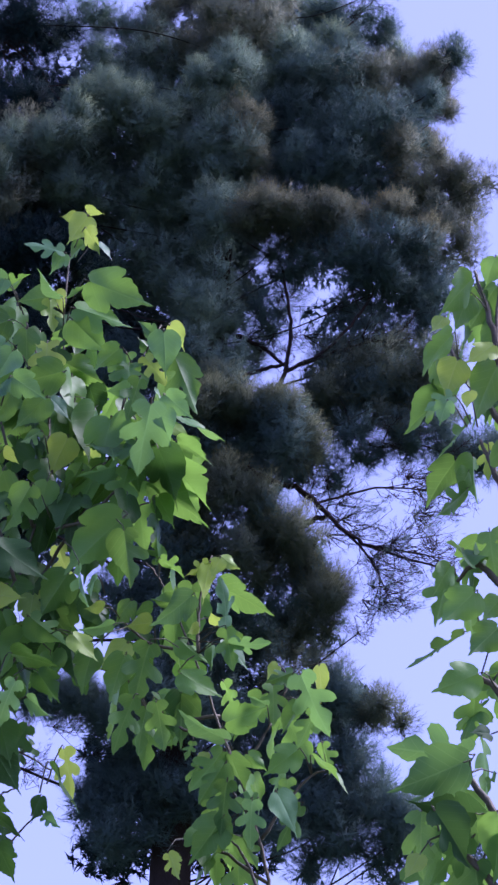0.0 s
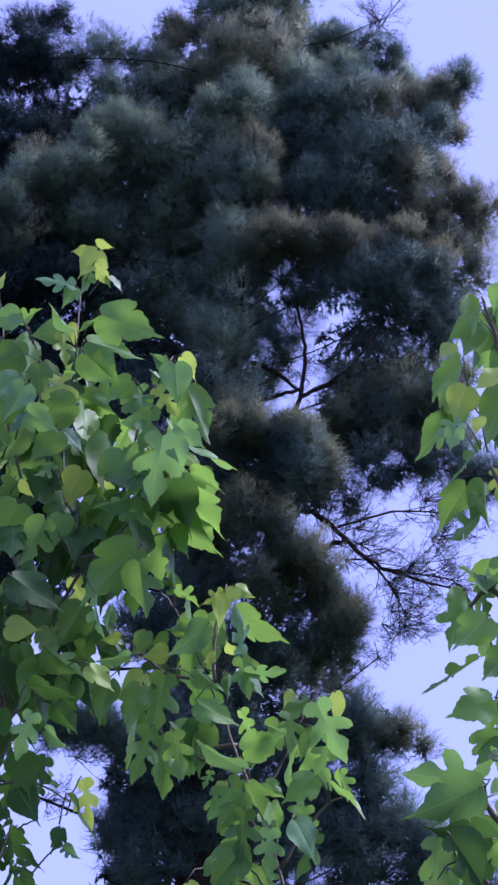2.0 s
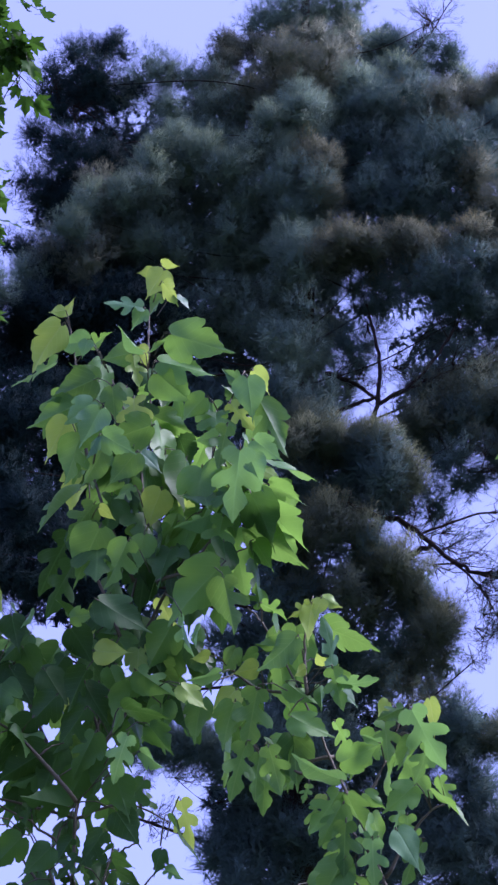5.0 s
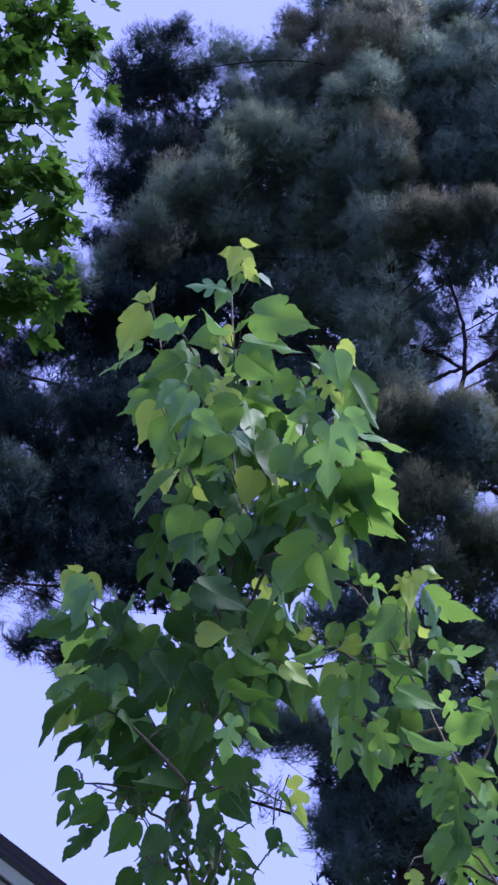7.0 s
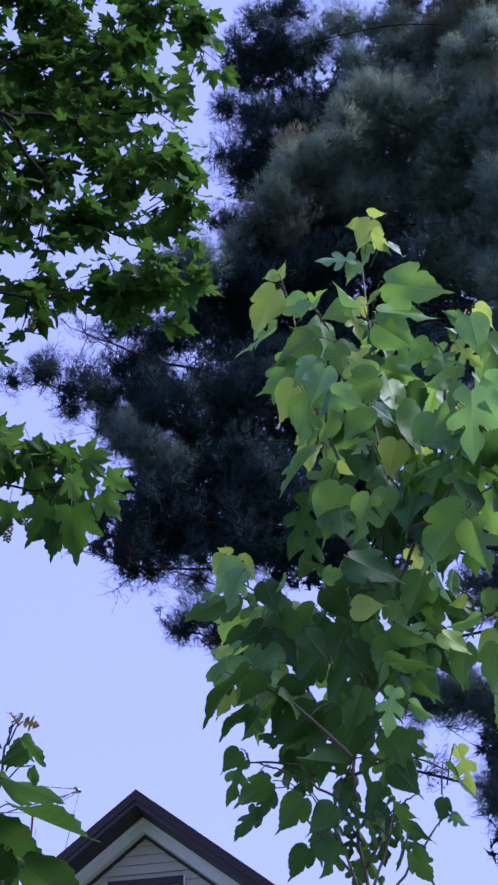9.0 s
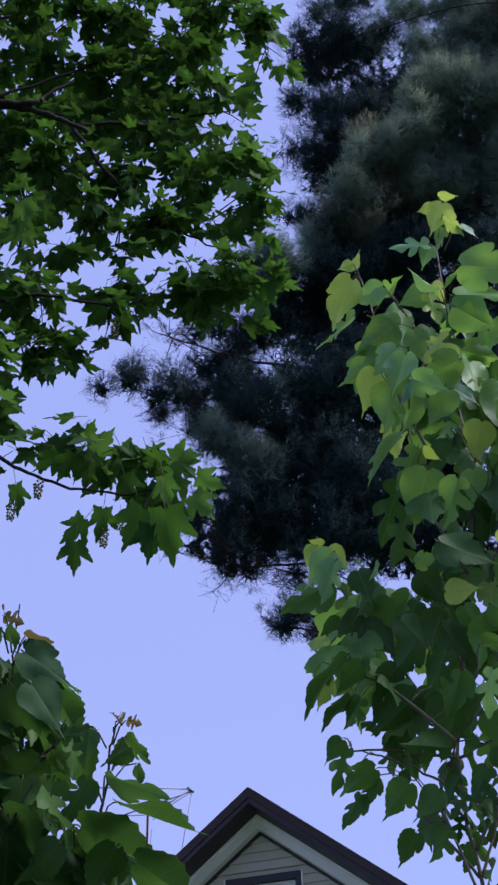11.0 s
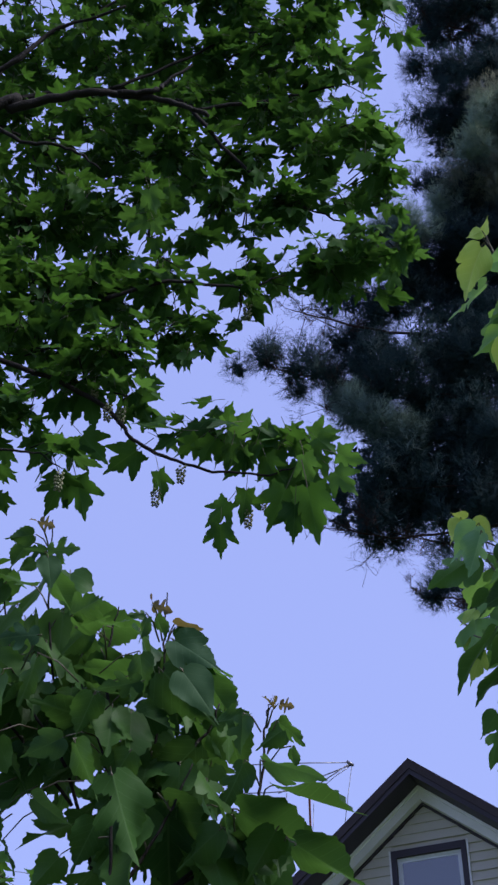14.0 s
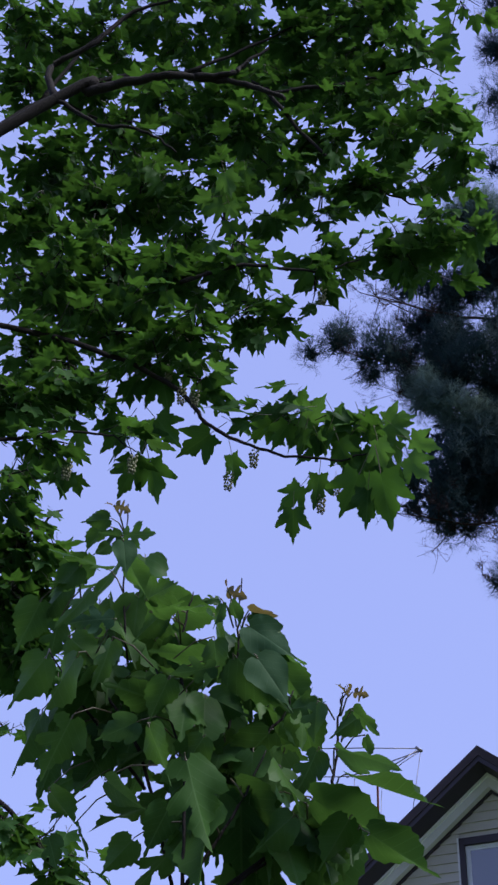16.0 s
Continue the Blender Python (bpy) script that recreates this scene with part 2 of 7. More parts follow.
def box(buf, lo, hi, slot=0):
    (x0, y0, z0), (x1, y1, z1) = lo, hi
    v = [(x0, y0, z0), (x1, y0, z0), (x1, y1, z0), (x0, y1, z0), (x0, y0, z1), (x1, y0, z1), (x1, y1, z1), (x0, y1, z1)]
    f = [(0, 3, 2, 1), (4, 5, 6, 7), (0, 1, 5, 4), (1, 2, 6, 5), (2, 3, 7, 6), (3, 0, 4, 7)]
    buf.put(v, f, slot=slot)


def prism(buf, outline, y0, y1, slot=0):
    """An outline in x and z, given thickness from y0 to y1."""
    n = len(outline)
    v = [(x, y0, z) for x, z in outline] + [(x, y1, z) for x, z in outline]
    f = [tuple(range(n)), tuple(reversed(range(n, 2 * n)))]
    f += [(i, i + n, (i + 1) % n + n, (i + 1) % n) for i in range(n)]
    buf.put(v, f, slot=slot)


# ---- leaves ----
HEART = [(0, 0), (-0.07, 0.08), (-0.06, 0.20), (0.04, 0.34), (0.17, 0.40), (0.33, 0.39), (0.50, 0.31), (0.66, 0.20), (0.80, 0.10), (0.93, 0.03), (1.12, 0)]
MITTEN = [(0, 0), (-0.07, 0.09), (-0.05, 0.22), (0.07, 0.33), (0.22, 0.40), (0.38, 0.42), (0.49, 0.37), (0.45, 0.24), (0.54, 0.29), (0.66, 0.25), (0.80, 0.14), (0.93, 0.05), (1.12, 0)]
DEEP = [(0, 0), (-0.05, 0.07), (-0.05, 0.17), (0.03, 0.25), (0.12, 0.26), (0.18, 0.19), (0.20, 0.11), (0.24, 0.08), (0.29, 0.12), (0.34, 0.24), (0.42, 0.35),
        (0.52, 0.38), (0.59, 0.32), (0.57, 0.21), (0.52, 0.12), (0.55, 0.09), (0.61, 0.11), (0.70, 0.18), (0.80, 0.18), (0.92, 0.10), (1.10, 0)]
PALM = [(0, 0), (-0.08, 0.10), (-0.06, 0.22), (-0.12, 0.36), (0.04, 0.36), (0.12, 0.34), (0.22, 0.45), (0.32, 0.47), (0.44, 0.55), (0.62, 0.60),
        (0.56, 0.44), (0.52, 0.34), (0.44, 0.20), (0.58, 0.24), (0.70, 0.25), (0.78, 0.15), (0.90, 0.07), (1.12, 0)]


def side_line(ctrl, per, tooth, g):
    pts = curve_points([(x, y, 0) for x, y in ctrl], per)
    out = []
    for i, p in enumerate(pts):
        k = 0.0 if i in (0, len(pts) - 1) else tooth * (1 if i % 2 else -1) + g.uniform(-0.012, 0.012)
        out.append((p[0] + 0.6 * k, max(0.0, p[1] * (1 + 0.5 * k) + k * 0.5)))
    return out


def leaf_geometry(left, right, seed, petiole, droop, fold, per=2, tooth=0.012, wave=0.085):
    """Blade of length 1 after a petiole along x; returns verts, faces, blade coordinates and slots."""
    g = np.random.default_rng(seed)
    verts, faces, uvs, slots = [], [], [], []
    ph = g.uniform(0, 6.28, 3)

    def lift(x, y):
        z = fold * abs(y) - droop * x * x - 0.35 * fold * y * y * 3
        z += wave * math.sin(7 * x + ph[0]) * abs(y) * 2 + wave * math.sin(11 * y + ph[1]) * x
        return z

    for sign, ctrl in ((1, left), (-1, right)):
        edge = side_line(ctrl, per, tooth, g)
        tip = edge[-1][0]
        rim = [Vector((x, max(y, 0.0))) for x, y in edge] + [Vector((tip * k / 8, 0.0)) for k in range(7, 0, -1)]
        n = len(rim)
        inner = [Vector((0.02 + 0.12 * k, 0.07 + 0.11 * j)) for k in range(9) for j in range(3)]
        flat, _, tris, _, _, _ = delaunay_2d_cdt(rim + inner, [(i, (i + 1) % n) for i in range(n)], [], 1, 1e-4)
        b = len(verts)
        for p in flat:
            verts.append((petiole + p.x, sign * p.y, lift(p.x, sign * p.y)))
            uvs.append((p.x, sign * p.y))
        for tri in tris:
            c = [flat[i] for i in tri]
            up = ((c[1] - c[0]).cross(c[2] - c[0]) > 0) == (sign > 0)
            faces.append(tuple(b + i for i in (tri if up else reversed(tri))))
            slots.append(0)
    b = len(verts)
    r = 0.012
    for x, z in ((0.0, 0.0), (petiole * 0.5, 0.02), (petiole * 1.02, lift(0.02, 0))):
        for k in range(3):
            a = 2.1 * k
            verts.append((x, r * math.cos(a), z + r * math.sin(a)))
            uvs.append((0, 0))
    for s in range(2):
        for k in range(3):
            k2 = (k + 1) % 3
            faces.append((b + 3 * s + k, b + 3 * s + k2, b + 3 * s + 3 + k2, b + 3 * s + 3 + k))
            slots.append(1)
    return verts, faces, uvs, slots


def leaf_mesh(name, geom, mat):
    buf = Buf()
    v, f, uv, slots = geom
    buf.put(v, f, uv)
    buf.m = slots
    return buf.mesh(name, [mat, PETIOLE])


def blade_pose(at, way, normal, size):
    """Leaf pose: petiole starts at `at`, blade runs along `way`, upper side towards `normal`."""
    x = Vector(way).normalized()
    y = Vector(normal).cross(x).normalized()
    z = x.cross(y)
    return Matrix.Translation(at) @ Matrix((x, y, z)).transposed().to_4x4() @ Matrix.Scale(size, 4)


MUL_GEO = [leaf_geometry(a, b, i, 0.10, d, fo) for i, (a, b, d, fo) in enumerate((
    (HEART, HEART, 0.14, 0.36), (MITTEN, HEART, 0.18, 0.28), (MITTEN, MITTEN, 0.08, 0.34), (DEEP, DEEP, 0.16, 0.26),
    (DEEP, MITTEN, -0.06, 0.34), (HEART, DEEP, 0.12, 0.42), (DEEP, DEEP, 0.22, 0.16), (HEART, MITTEN, -0.08, 0.40)))]
MUL_MESH = [leaf_mesh("mulberry_leaf", g, MULBERRY) for g in MUL_GEO]
MUL_YOUNG = [leaf_mesh("young_leaf", g, MULBERRY_YOUNG) for g in MUL_GEO[:6]]
MUL_SHADED = [leaf_mesh("shaded_leaf", g, MULBERRY_SHADED) for g in MUL_GEO]
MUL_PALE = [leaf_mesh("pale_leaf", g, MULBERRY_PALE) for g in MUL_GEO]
BROAD_SHEEN = [leaf_mesh("pale_leaf", g, BROAD_PALE) for g in MUL_GEO]
MUL_BRONZE = [leaf_mesh("tip_leaf", g, MULBERRY_BRONZE) for g in MUL_GEO[:6]]
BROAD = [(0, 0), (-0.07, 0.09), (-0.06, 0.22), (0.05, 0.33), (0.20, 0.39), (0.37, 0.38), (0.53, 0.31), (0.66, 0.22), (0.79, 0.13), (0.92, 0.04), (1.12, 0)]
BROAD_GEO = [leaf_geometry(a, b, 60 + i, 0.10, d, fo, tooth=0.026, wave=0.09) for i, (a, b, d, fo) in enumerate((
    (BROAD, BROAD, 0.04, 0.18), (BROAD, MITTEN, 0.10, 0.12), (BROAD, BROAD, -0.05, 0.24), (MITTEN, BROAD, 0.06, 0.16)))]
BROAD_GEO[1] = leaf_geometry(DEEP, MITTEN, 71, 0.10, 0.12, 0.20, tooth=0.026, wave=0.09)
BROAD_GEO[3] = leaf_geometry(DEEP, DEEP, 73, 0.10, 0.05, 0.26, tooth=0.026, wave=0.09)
BROAD_MESH = [leaf_mesh("broad_leaf", g, BROAD_SHADED) for g in BROAD_GEO]
MAP_GEO = [leaf_geometry(PALM, PALM, 20 + i, 0.55, d, fo, tooth=0.02) for i, (d, fo) in enumerate(
    ((0.02, 0.06), (0.06, 0.10), (-0.04, 0.03), (0.03, 0.14), (0.08, 0.08)))]
MAP_LIGHT = [leaf_geometry(PALM, PALM, 20 + i, 0.55, d, fo, per=1, tooth=0.0) for i, (d, fo) in enumerate(((0.02, 0.06), (0.06, 0.10), (-0.04, 0.03), (0.03, 0.14), (0.08, 0.08)))]
MAP_MESH = [leaf_mesh("maple_leaf", g, MAPLE) for g in MAP_GEO]
MAP_LIT = [leaf_mesh("maple_leaf", g, MAPLE_LIT) for g in MAP_GEO]


def joined_leaves(name, places, geos, mats, parent):
    """Leaves too many to pick apart, in one mesh. places: (pose, which leaf)."""
    buf = Buf()
    for m, k in places:
        v, f, uv, slots = geos[k]
        n = len(buf.f)
        buf.put([m @ Vector(p) for p in v], f, uv)
        buf.m[n:] = slots
    return tagged(child(name, buf.mesh(name, mats), parent), kind="stuff")


# ---- ground ----
gb_ = Buf()
ring = [(3000 * math.cos(a), 3000 * math.sin(a), 0) for a in np.linspace(0, 2 * math.pi, 64, endpoint=False)]
gb_.put(ring, [tuple(range(64))])
tagged(new("ground", gb_.mesh("ground", [GRASS])), "mown green lawn running out to the horizon", "ground", kind="structure")


# ---- mulberry saplings ----
def mulberry(base, label):
    tree = tagged(new("mulberry_tree"), label, "tree", "mulberry saplings")
    tree.location = base
    tree["leaves"] = 0
    return tree


mulberry_spare = []


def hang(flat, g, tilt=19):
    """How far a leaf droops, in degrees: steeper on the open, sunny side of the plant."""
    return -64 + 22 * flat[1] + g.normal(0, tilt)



STEMS = {}
AWAY = np.array([0.0, 0.77, 0.64])  # up and towards the shaded side, where the back leaves stand


def shoot(tree, pts, n, size, r0=0.008, r1=0.003, start=0.25, stop=0.8, pale=0.08, seed=0, blades=None, tilt=19, back=0.09):
    """A leafy shoot: stem through pts, leaves in a spiral from `start` of its length to `stop`, a few of them pale."""
    g = np.random.default_rng(seed * 31 + int(abs(pts[0][0]) * 100) + n)
    off = np.array(tree.location)
    line = [q - off for q in curve_points(pts, 6)]
    for i in range(1, len(line) - 1):
        line[i] = line[i] + g.normal(0, 0.0015, 3)
    STEMS.setdefault(tree.name, []).extend(line)
    buf = Buf()
    tube(buf, line, r0, r1, 6, rough=0.08)
    seg = np.array(line)
    cum = np.concatenate([[0], np.cumsum(np.linalg.norm(np.diff(seg, axis=0), axis=1))])
    turn = g.uniform(0, 6.28)
    for i in range(n):
        u = start + (stop - start) * ((i + 0.5) / n) ** 0.85
        s = u * cum[-1]
        at = np.array([np.interp(s, cum, seg[:, k]) for k in range(3)])
        d = np.array([np.interp(min(s + 0.02, cum[-1]), cum, seg[:, k]) - np.interp(s - 0.02, cum, seg[:, k]) for k in range(3)])
        d, a, b = frame_of(d)
        turn += 2.4 + g.normal(0, 0.35)
        out = a * math.cos(turn) + b * math.sin(turn)
        out = np.array([out[0], out[1], out[2] * 0.4])
        out /= np.linalg.norm(out) + 1e-6
        flat = out[:2] / (np.linalg.norm(out[:2]) + 1e-6)
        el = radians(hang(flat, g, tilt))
        reach = size * g.uniform(0.25, 0.6)
        foot = at + np.array([flat[0], flat[1], 0.35]) * reach + AWAY * g.uniform(0.3, 1.4) * back
        if np.linalg.norm(foot - at) < 0.06:
            tube(buf, [at, (at + foot) / 2 + np.array([0, 0, 0.1 * reach]), foot], 0.0017, 0.0012, 4, slot=1)
        at = foot
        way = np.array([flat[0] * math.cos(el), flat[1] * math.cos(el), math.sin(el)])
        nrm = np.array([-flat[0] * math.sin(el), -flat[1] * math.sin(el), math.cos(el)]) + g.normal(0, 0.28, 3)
        k = int(g.choice([0, 1, 2, 3, 4, 5, 6, 7], p=[0.04, 0.10, 0.16, 0.24, 0.20, 0.06, 0.16, 0.04]))
        sz = size * g.uniform(0.72, 1.15)
        fresh = g.random() < pale
        sz *= 0.8 if fresh else 1.0
        mesh = MUL_YOUNG[(3, 1, 2, 3, 4, 4, 2, 1)[k]] if fresh else blades[k % len(blades)] if blades else MUL_MESH[k]
        if tree["leaves"] < 300:
            child("leaf", mesh, tree, m=blade_pose(at, way, nrm, sz))
            tree["leaves"] += 1
        else:
            mulberry_spare.append((blade_pose(at, way, nrm, sz), k))
    child("stem", buf.mesh("stem", [MAPLE_BARK if blades is BROAD_MESH else SHOOT_BARK, PETIOLE]), tree)


SHAPES = {"H": (0, 5, 7), "M": (1, 2, 4), "D": (3, 6, 3)}


def leaves(tree, rows):
    """Leaves that stand out: foot, tip, roll of the blade in degrees, and two letters: H heart, M mitten or D deeply
    lobed;
    g green, o darkened for shade, y new, p or q bluish with painted sky sheen, b bronze tip leaf. A petiole joins each
    to the nearest stem."""
    g = np.random.default_rng(int(abs(rows[0][0][2]) * 1000))
    off = np.array(tree.location)
    stems = np.array(STEMS[tree.name])
    broad = "broad" in tree["label"]
    for foot, tip, roll, kind in rows:
        a, b = np.array(foot) - off, np.array(tip) - off
        x = Vector(b - a)
        side = 1 if kind[1] in "pq" else -1
        nrm = Vector(-AWAY * side + g.normal(0, 0.16, 3) + np.array([0.12, 0, 0.12]))
        nrm = Matrix.Rotation(radians((14 + 0.85 * roll) * g.choice((-1, 1)) + g.normal(0, 7)), 3, x.normalized()) @ nrm
        k = SHAPES[kind[0]][int(g.integers(0, 3))]
        mesh = {"g": BROAD_MESH[{"H": (0, 2), "M": (1, 1), "D": (3, 3)}[kind[0]][k % 2]] if broad else MUL_MESH[k], "o": MUL_SHADED[k], "q": BROAD_SHEEN[k], "y": MUL_YOUNG[k % 6 if kind[0] != "H" else 0],
                "p": (BROAD_SHEEN if broad else MUL_PALE)[k], "b": MUL_BRONZE[(1, 3, 4)[k % 3]]}[kind[1]]
        child("leaf", mesh, tree, m=blade_pose(Vector(a), x, nrm, x.length / 1.2))
        tree["leaves"] += 1
        near = stems[np.argmin(((stems - a) ** 2).sum(1))]
        gap = near - a
        far = np.linalg.norm(gap)
        end = a + gap * min(1.0, 0.09 / max(far, 1e-3))
        buf = Buf()
        tube(buf, [end, (a + end) / 2 + np.array([0, 0, 0.12 * min(far, 0.09)]), a], 0.0017, 0.0012, 4)
        child("petiole", buf.mesh("petiole", [PETIOLE]), tree)


TALL = mulberry((-0.133, 2.697, 0.0), "tall mulberry sapling with lobed bright green leaves")
trunk_top = [(-0.133, 2.697, 2.604)]
tb = Buf()
tube(tb, [(0, 0, -0.03), (0.02, 0.01, 0.9), tuple(np.array(trunk_top[0]) - np.array(TALL.location))], 0.016, 0.007, 8, rough=0.05)
child("trunk", tb.mesh("trunk", [SHOOT_BARK]), TALL)
for seed, (pts, n, size) in enumerate((
        ([(-0.133, 2.697, 2.604), (-0.149, 2.696, 2.921), (-0.077, 2.699, 3.301), (-0.017, 2.650, 3.694), (-0.028, 2.600, 4.057), (-0.025, 2.600, 4.334), (0.005, 2.600, 4.450)], 40, 0.125),
        ([(-0.027, 2.700, 3.343), (0.094, 2.598, 3.568), (0.138, 2.546, 3.820), (0.206, 2.542, 4.010)], 28, 0.125),
        ([(0.051, 2.549, 3.413), (0.141, 2.546, 3.527), (0.213, 2.541, 3.678), (0.238, 2.539, 3.775)], 24, 0.135),
        ([(0.002, 2.550, 3.386), (0.112, 2.548, 3.438), (0.199, 2.542, 3.476)], 14, 0.125),
        ([(-0.019, 2.600, 3.574), (-0.053, 2.599, 3.806), (-0.117, 2.597, 4.022)], 14, 0.12),
        ([(-0.048, 2.650, 3.458), (-0.160, 2.645, 3.780), (-0.203, 2.642, 4.068), (-0.245, 2.639, 4.303)], 22, 0.115),
        ([(-0.073, 2.599, 3.280), (-0.144, 2.596, 3.499), (-0.157, 2.595, 3.690)], 12, 0.125),
        ([(-0.149, 2.696, 2.945), (-0.267, 2.687, 3.176), (-0.369, 2.675, 3.369), (-0.402, 2.670, 3.487)], 24, 0.105),
        ([(-0.144, 2.596, 2.895), (-0.266, 2.586, 3.029), (-0.391, 2.570, 3.101)], 12, 0.10),
        ([(-0.149, 2.696, 2.909), (-0.295, 2.684, 2.945), (-0.383, 2.673, 2.942)], 8, 0.09),
        ([(-0.138, 2.696, 2.712), (-0.072, 2.699, 2.824), (-0.027, 2.700, 2.858)], 6, 0.075),
        ([(-0.139, 2.696, 2.658), (-0.236, 2.690, 2.803), (-0.291, 2.684, 2.837)], 6, 0.075),
        ([(-0.101, 2.648, 3.043), (-0.017, 2.650, 3.199), (0.060, 2.649, 3.364)], 18, 0.12),
        ([(-0.103, 2.698, 3.071), (-0.149, 2.696, 3.232), (-0.186, 2.694, 3.374)], 14, 0.115),
        ([(-0.136, 2.647, 2.586), (-0.178, 2.644, 2.736), (-0.222, 2.641, 2.838)], 6, 0.072),
        ([(-0.131, 2.647, 2.586), (-0.052, 2.649, 2.690), (0.014, 2.650, 2.776)], 6, 0.072),
        ([(-0.144, 2.696, 2.826), (-0.238, 2.689, 2.897), (-0.339, 2.679, 2.944)], 6, 0.072),
        ([(-0.138, 2.696, 2.757), (-0.182, 2.694, 2.849), (-0.149, 2.696, 2.945)], 6, 0.072),
        ([(-0.131, 2.647, 2.638), (-0.093, 2.648, 2.735), (-0.071, 2.649, 2.825)], 6, 0.072),
        ([(-0.149, 2.696, 2.909), (-0.048, 2.700, 2.943), (0.041, 2.700, 2.903)], 5, 0.08),
        ([(-0.261, 2.637, 3.108), (-0.376, 2.623, 3.131), (-0.423, 2.616, 3.168)], 10, 0.11),
        ([(0.325, 2.630, 3.160), (0.217, 2.641, 3.184), (0.139, 2.646, 3.259)], 9, 0.11),
        ([(0.372, 2.624, 3.012), (0.249, 2.638, 3.012), (0.185, 2.644, 3.068)], 8, 0.11),
        ([(0.319, 2.580, 3.130), (0.320, 2.580, 3.265), (0.343, 2.577, 3.376)], 10, 0.10),
)):
    low = pts[-1][2] < 3.020
    shoot(TALL, [tuple(np.array(p) + 0.05 * AWAY) for p in pts], int(n * (0.8 if low else 0.6)), size * (0.9 if low else 1.1), r0=0.0035 if low else 0.0045, r1=0.0015, seed=seed, pale=0.0 if low else 0.06, blades=MUL_SHADED if low or seed % 3 == 0 else None)
for seed, (pts, n, size) in enumerate((
        ([(0.472, 2.600, 2.550), (0.453, 2.603, 2.722), (0.377, 2.615, 2.968), (0.318, 2.623, 3.135), (0.242, 2.632, 3.326), (0.204, 2.635, 3.382)], 14, 0.11),
        ([(0.411, 2.610, 2.883), (0.478, 2.598, 3.006), (0.525, 2.589, 3.128)], 12, 0.105),
        ([(0.443, 2.605, 2.767), (0.400, 2.612, 2.836), (0.356, 2.618, 2.907)], 10, 0.105),
        ([(0.453, 2.603, 2.744), (0.529, 2.588, 2.858), (0.595, 2.574, 2.892)], 6, 0.10),
        ([(0.377, 2.615, 2.956), (0.265, 2.629, 2.991), (0.182, 2.637, 3.077)], 10, 0.11),
        ([(0.463, 2.601, 2.656), (0.358, 2.618, 2.733), (0.305, 2.625, 2.754)], 9, 0.10),
        ([(0.458, 2.551, 2.573), (0.413, 2.559, 2.679), (0.372, 2.566, 2.745)], 8, 0.10),
)):
    shoot(TALL, [tuple(np.array(p) + 0.05 * AWAY) for p in pts], int(n * 0.35), size * 0.9, r0=0.004, r1=0.0015, seed=seed + 40)
# leading shoot
leaves(TALL, (
    ((-0.005, 2.535, 4.365), (0.047, 2.521, 4.344), 50, "Hy"),
    ((-0.021, 2.559, 4.360), (-0.066, 2.545, 4.340), 10, "Hy"),
    ((0.007, 2.509, 4.323), (-0.041, 2.547, 4.239), 0, "Hy"),
    ((0.000, 2.504, 4.269), (0.043, 2.528, 4.203), 15, "My"),
    ((0.034, 2.524, 4.244), (0.076, 2.532, 4.196), 30, "Hp"),
    ((0.005, 2.594, 4.307), (-0.040, 2.606, 4.255), 20, "Hg"),
    ((-0.039, 2.554, 4.222), (-0.142, 2.526, 4.217), 25, "Dp"),
    ((-0.041, 2.556, 4.225), (-0.074, 2.572, 4.167), 10, "Mp"),
    ((0.010, 2.498, 4.085), (0.178, 2.510, 4.033), 20, "Mg"),
    ((-0.025, 2.574, 4.086), (0.026, 2.530, 4.101), 60, "Hg"),
    ((-0.035, 2.529, 4.043), (-0.110, 2.479, 4.065), 58, "Hp"),
    ((-0.053, 2.599, 4.119), (-0.153, 2.601, 4.080), 0, "Hg"),
    ((-0.066, 2.557, 4.071), (-0.052, 2.595, 3.987), 10, "Dy"),
    ((-0.056, 2.614, 4.154), (-0.030, 2.633, 4.093), 10, "My"),
    ((-0.014, 2.540, 4.030), (0.137, 2.540, 3.993), 20, "Mg"),
    ((-0.015, 2.557, 4.013), (0.094, 2.595, 3.929), 5, "Hg"),
    ((0.112, 2.518, 3.901), (0.046, 2.538, 3.839), 10, "Mg"),
))
# side tip
leaves(TALL, (
    ((-0.236, 2.558, 4.212), (-0.278, 2.546, 4.189), 10, "Hy"),
    ((-0.239, 2.590, 4.217), (-0.217, 2.538, 4.241), 65, "Hy"),
    ((-0.231, 2.499, 4.112), (-0.318, 2.556, 4.006), 35, "My"),
    ((-0.168, 2.566, 4.119), (-0.260, 2.562, 4.086), 20, "Mp"),
    ((-0.175, 2.533, 4.091), (-0.188, 2.547, 4.036), 20, "Hp"),
    ((-0.177, 2.626, 4.144), (-0.125, 2.574, 4.170), 40, "Hg"),
    ((-0.147, 2.695, 4.099), (-0.229, 2.649, 4.117), 10, "Hg"),
    ((-0.149, 2.589, 4.015), (-0.278, 2.611, 3.950), 0, "Hg"),
    ((-0.191, 2.614, 3.952), (-0.312, 2.634, 3.890), 5, "Hg"),
    ((-0.203, 2.526, 3.832), (-0.262, 2.578, 3.733), 20, "Dy"),
    ((-0.173, 2.510, 3.772), (-0.210, 2.570, 3.662), 8, "Hg"),
    ((-0.147, 2.505, 3.870), (-0.215, 2.527, 3.806), 10, "Mp"),
    ((-0.130, 2.482, 3.828), (-0.177, 2.526, 3.736), 20, "Hp"),
    ((-0.133, 2.481, 3.740), (-0.165, 2.502, 3.677), 72, "Hp"),
    ((-0.124, 2.546, 3.764), (-0.169, 2.605, 3.656), 45, "Mg"),
    ((-0.111, 2.509, 3.922), (-0.100, 2.547, 3.839), 15, "Mg"),
))
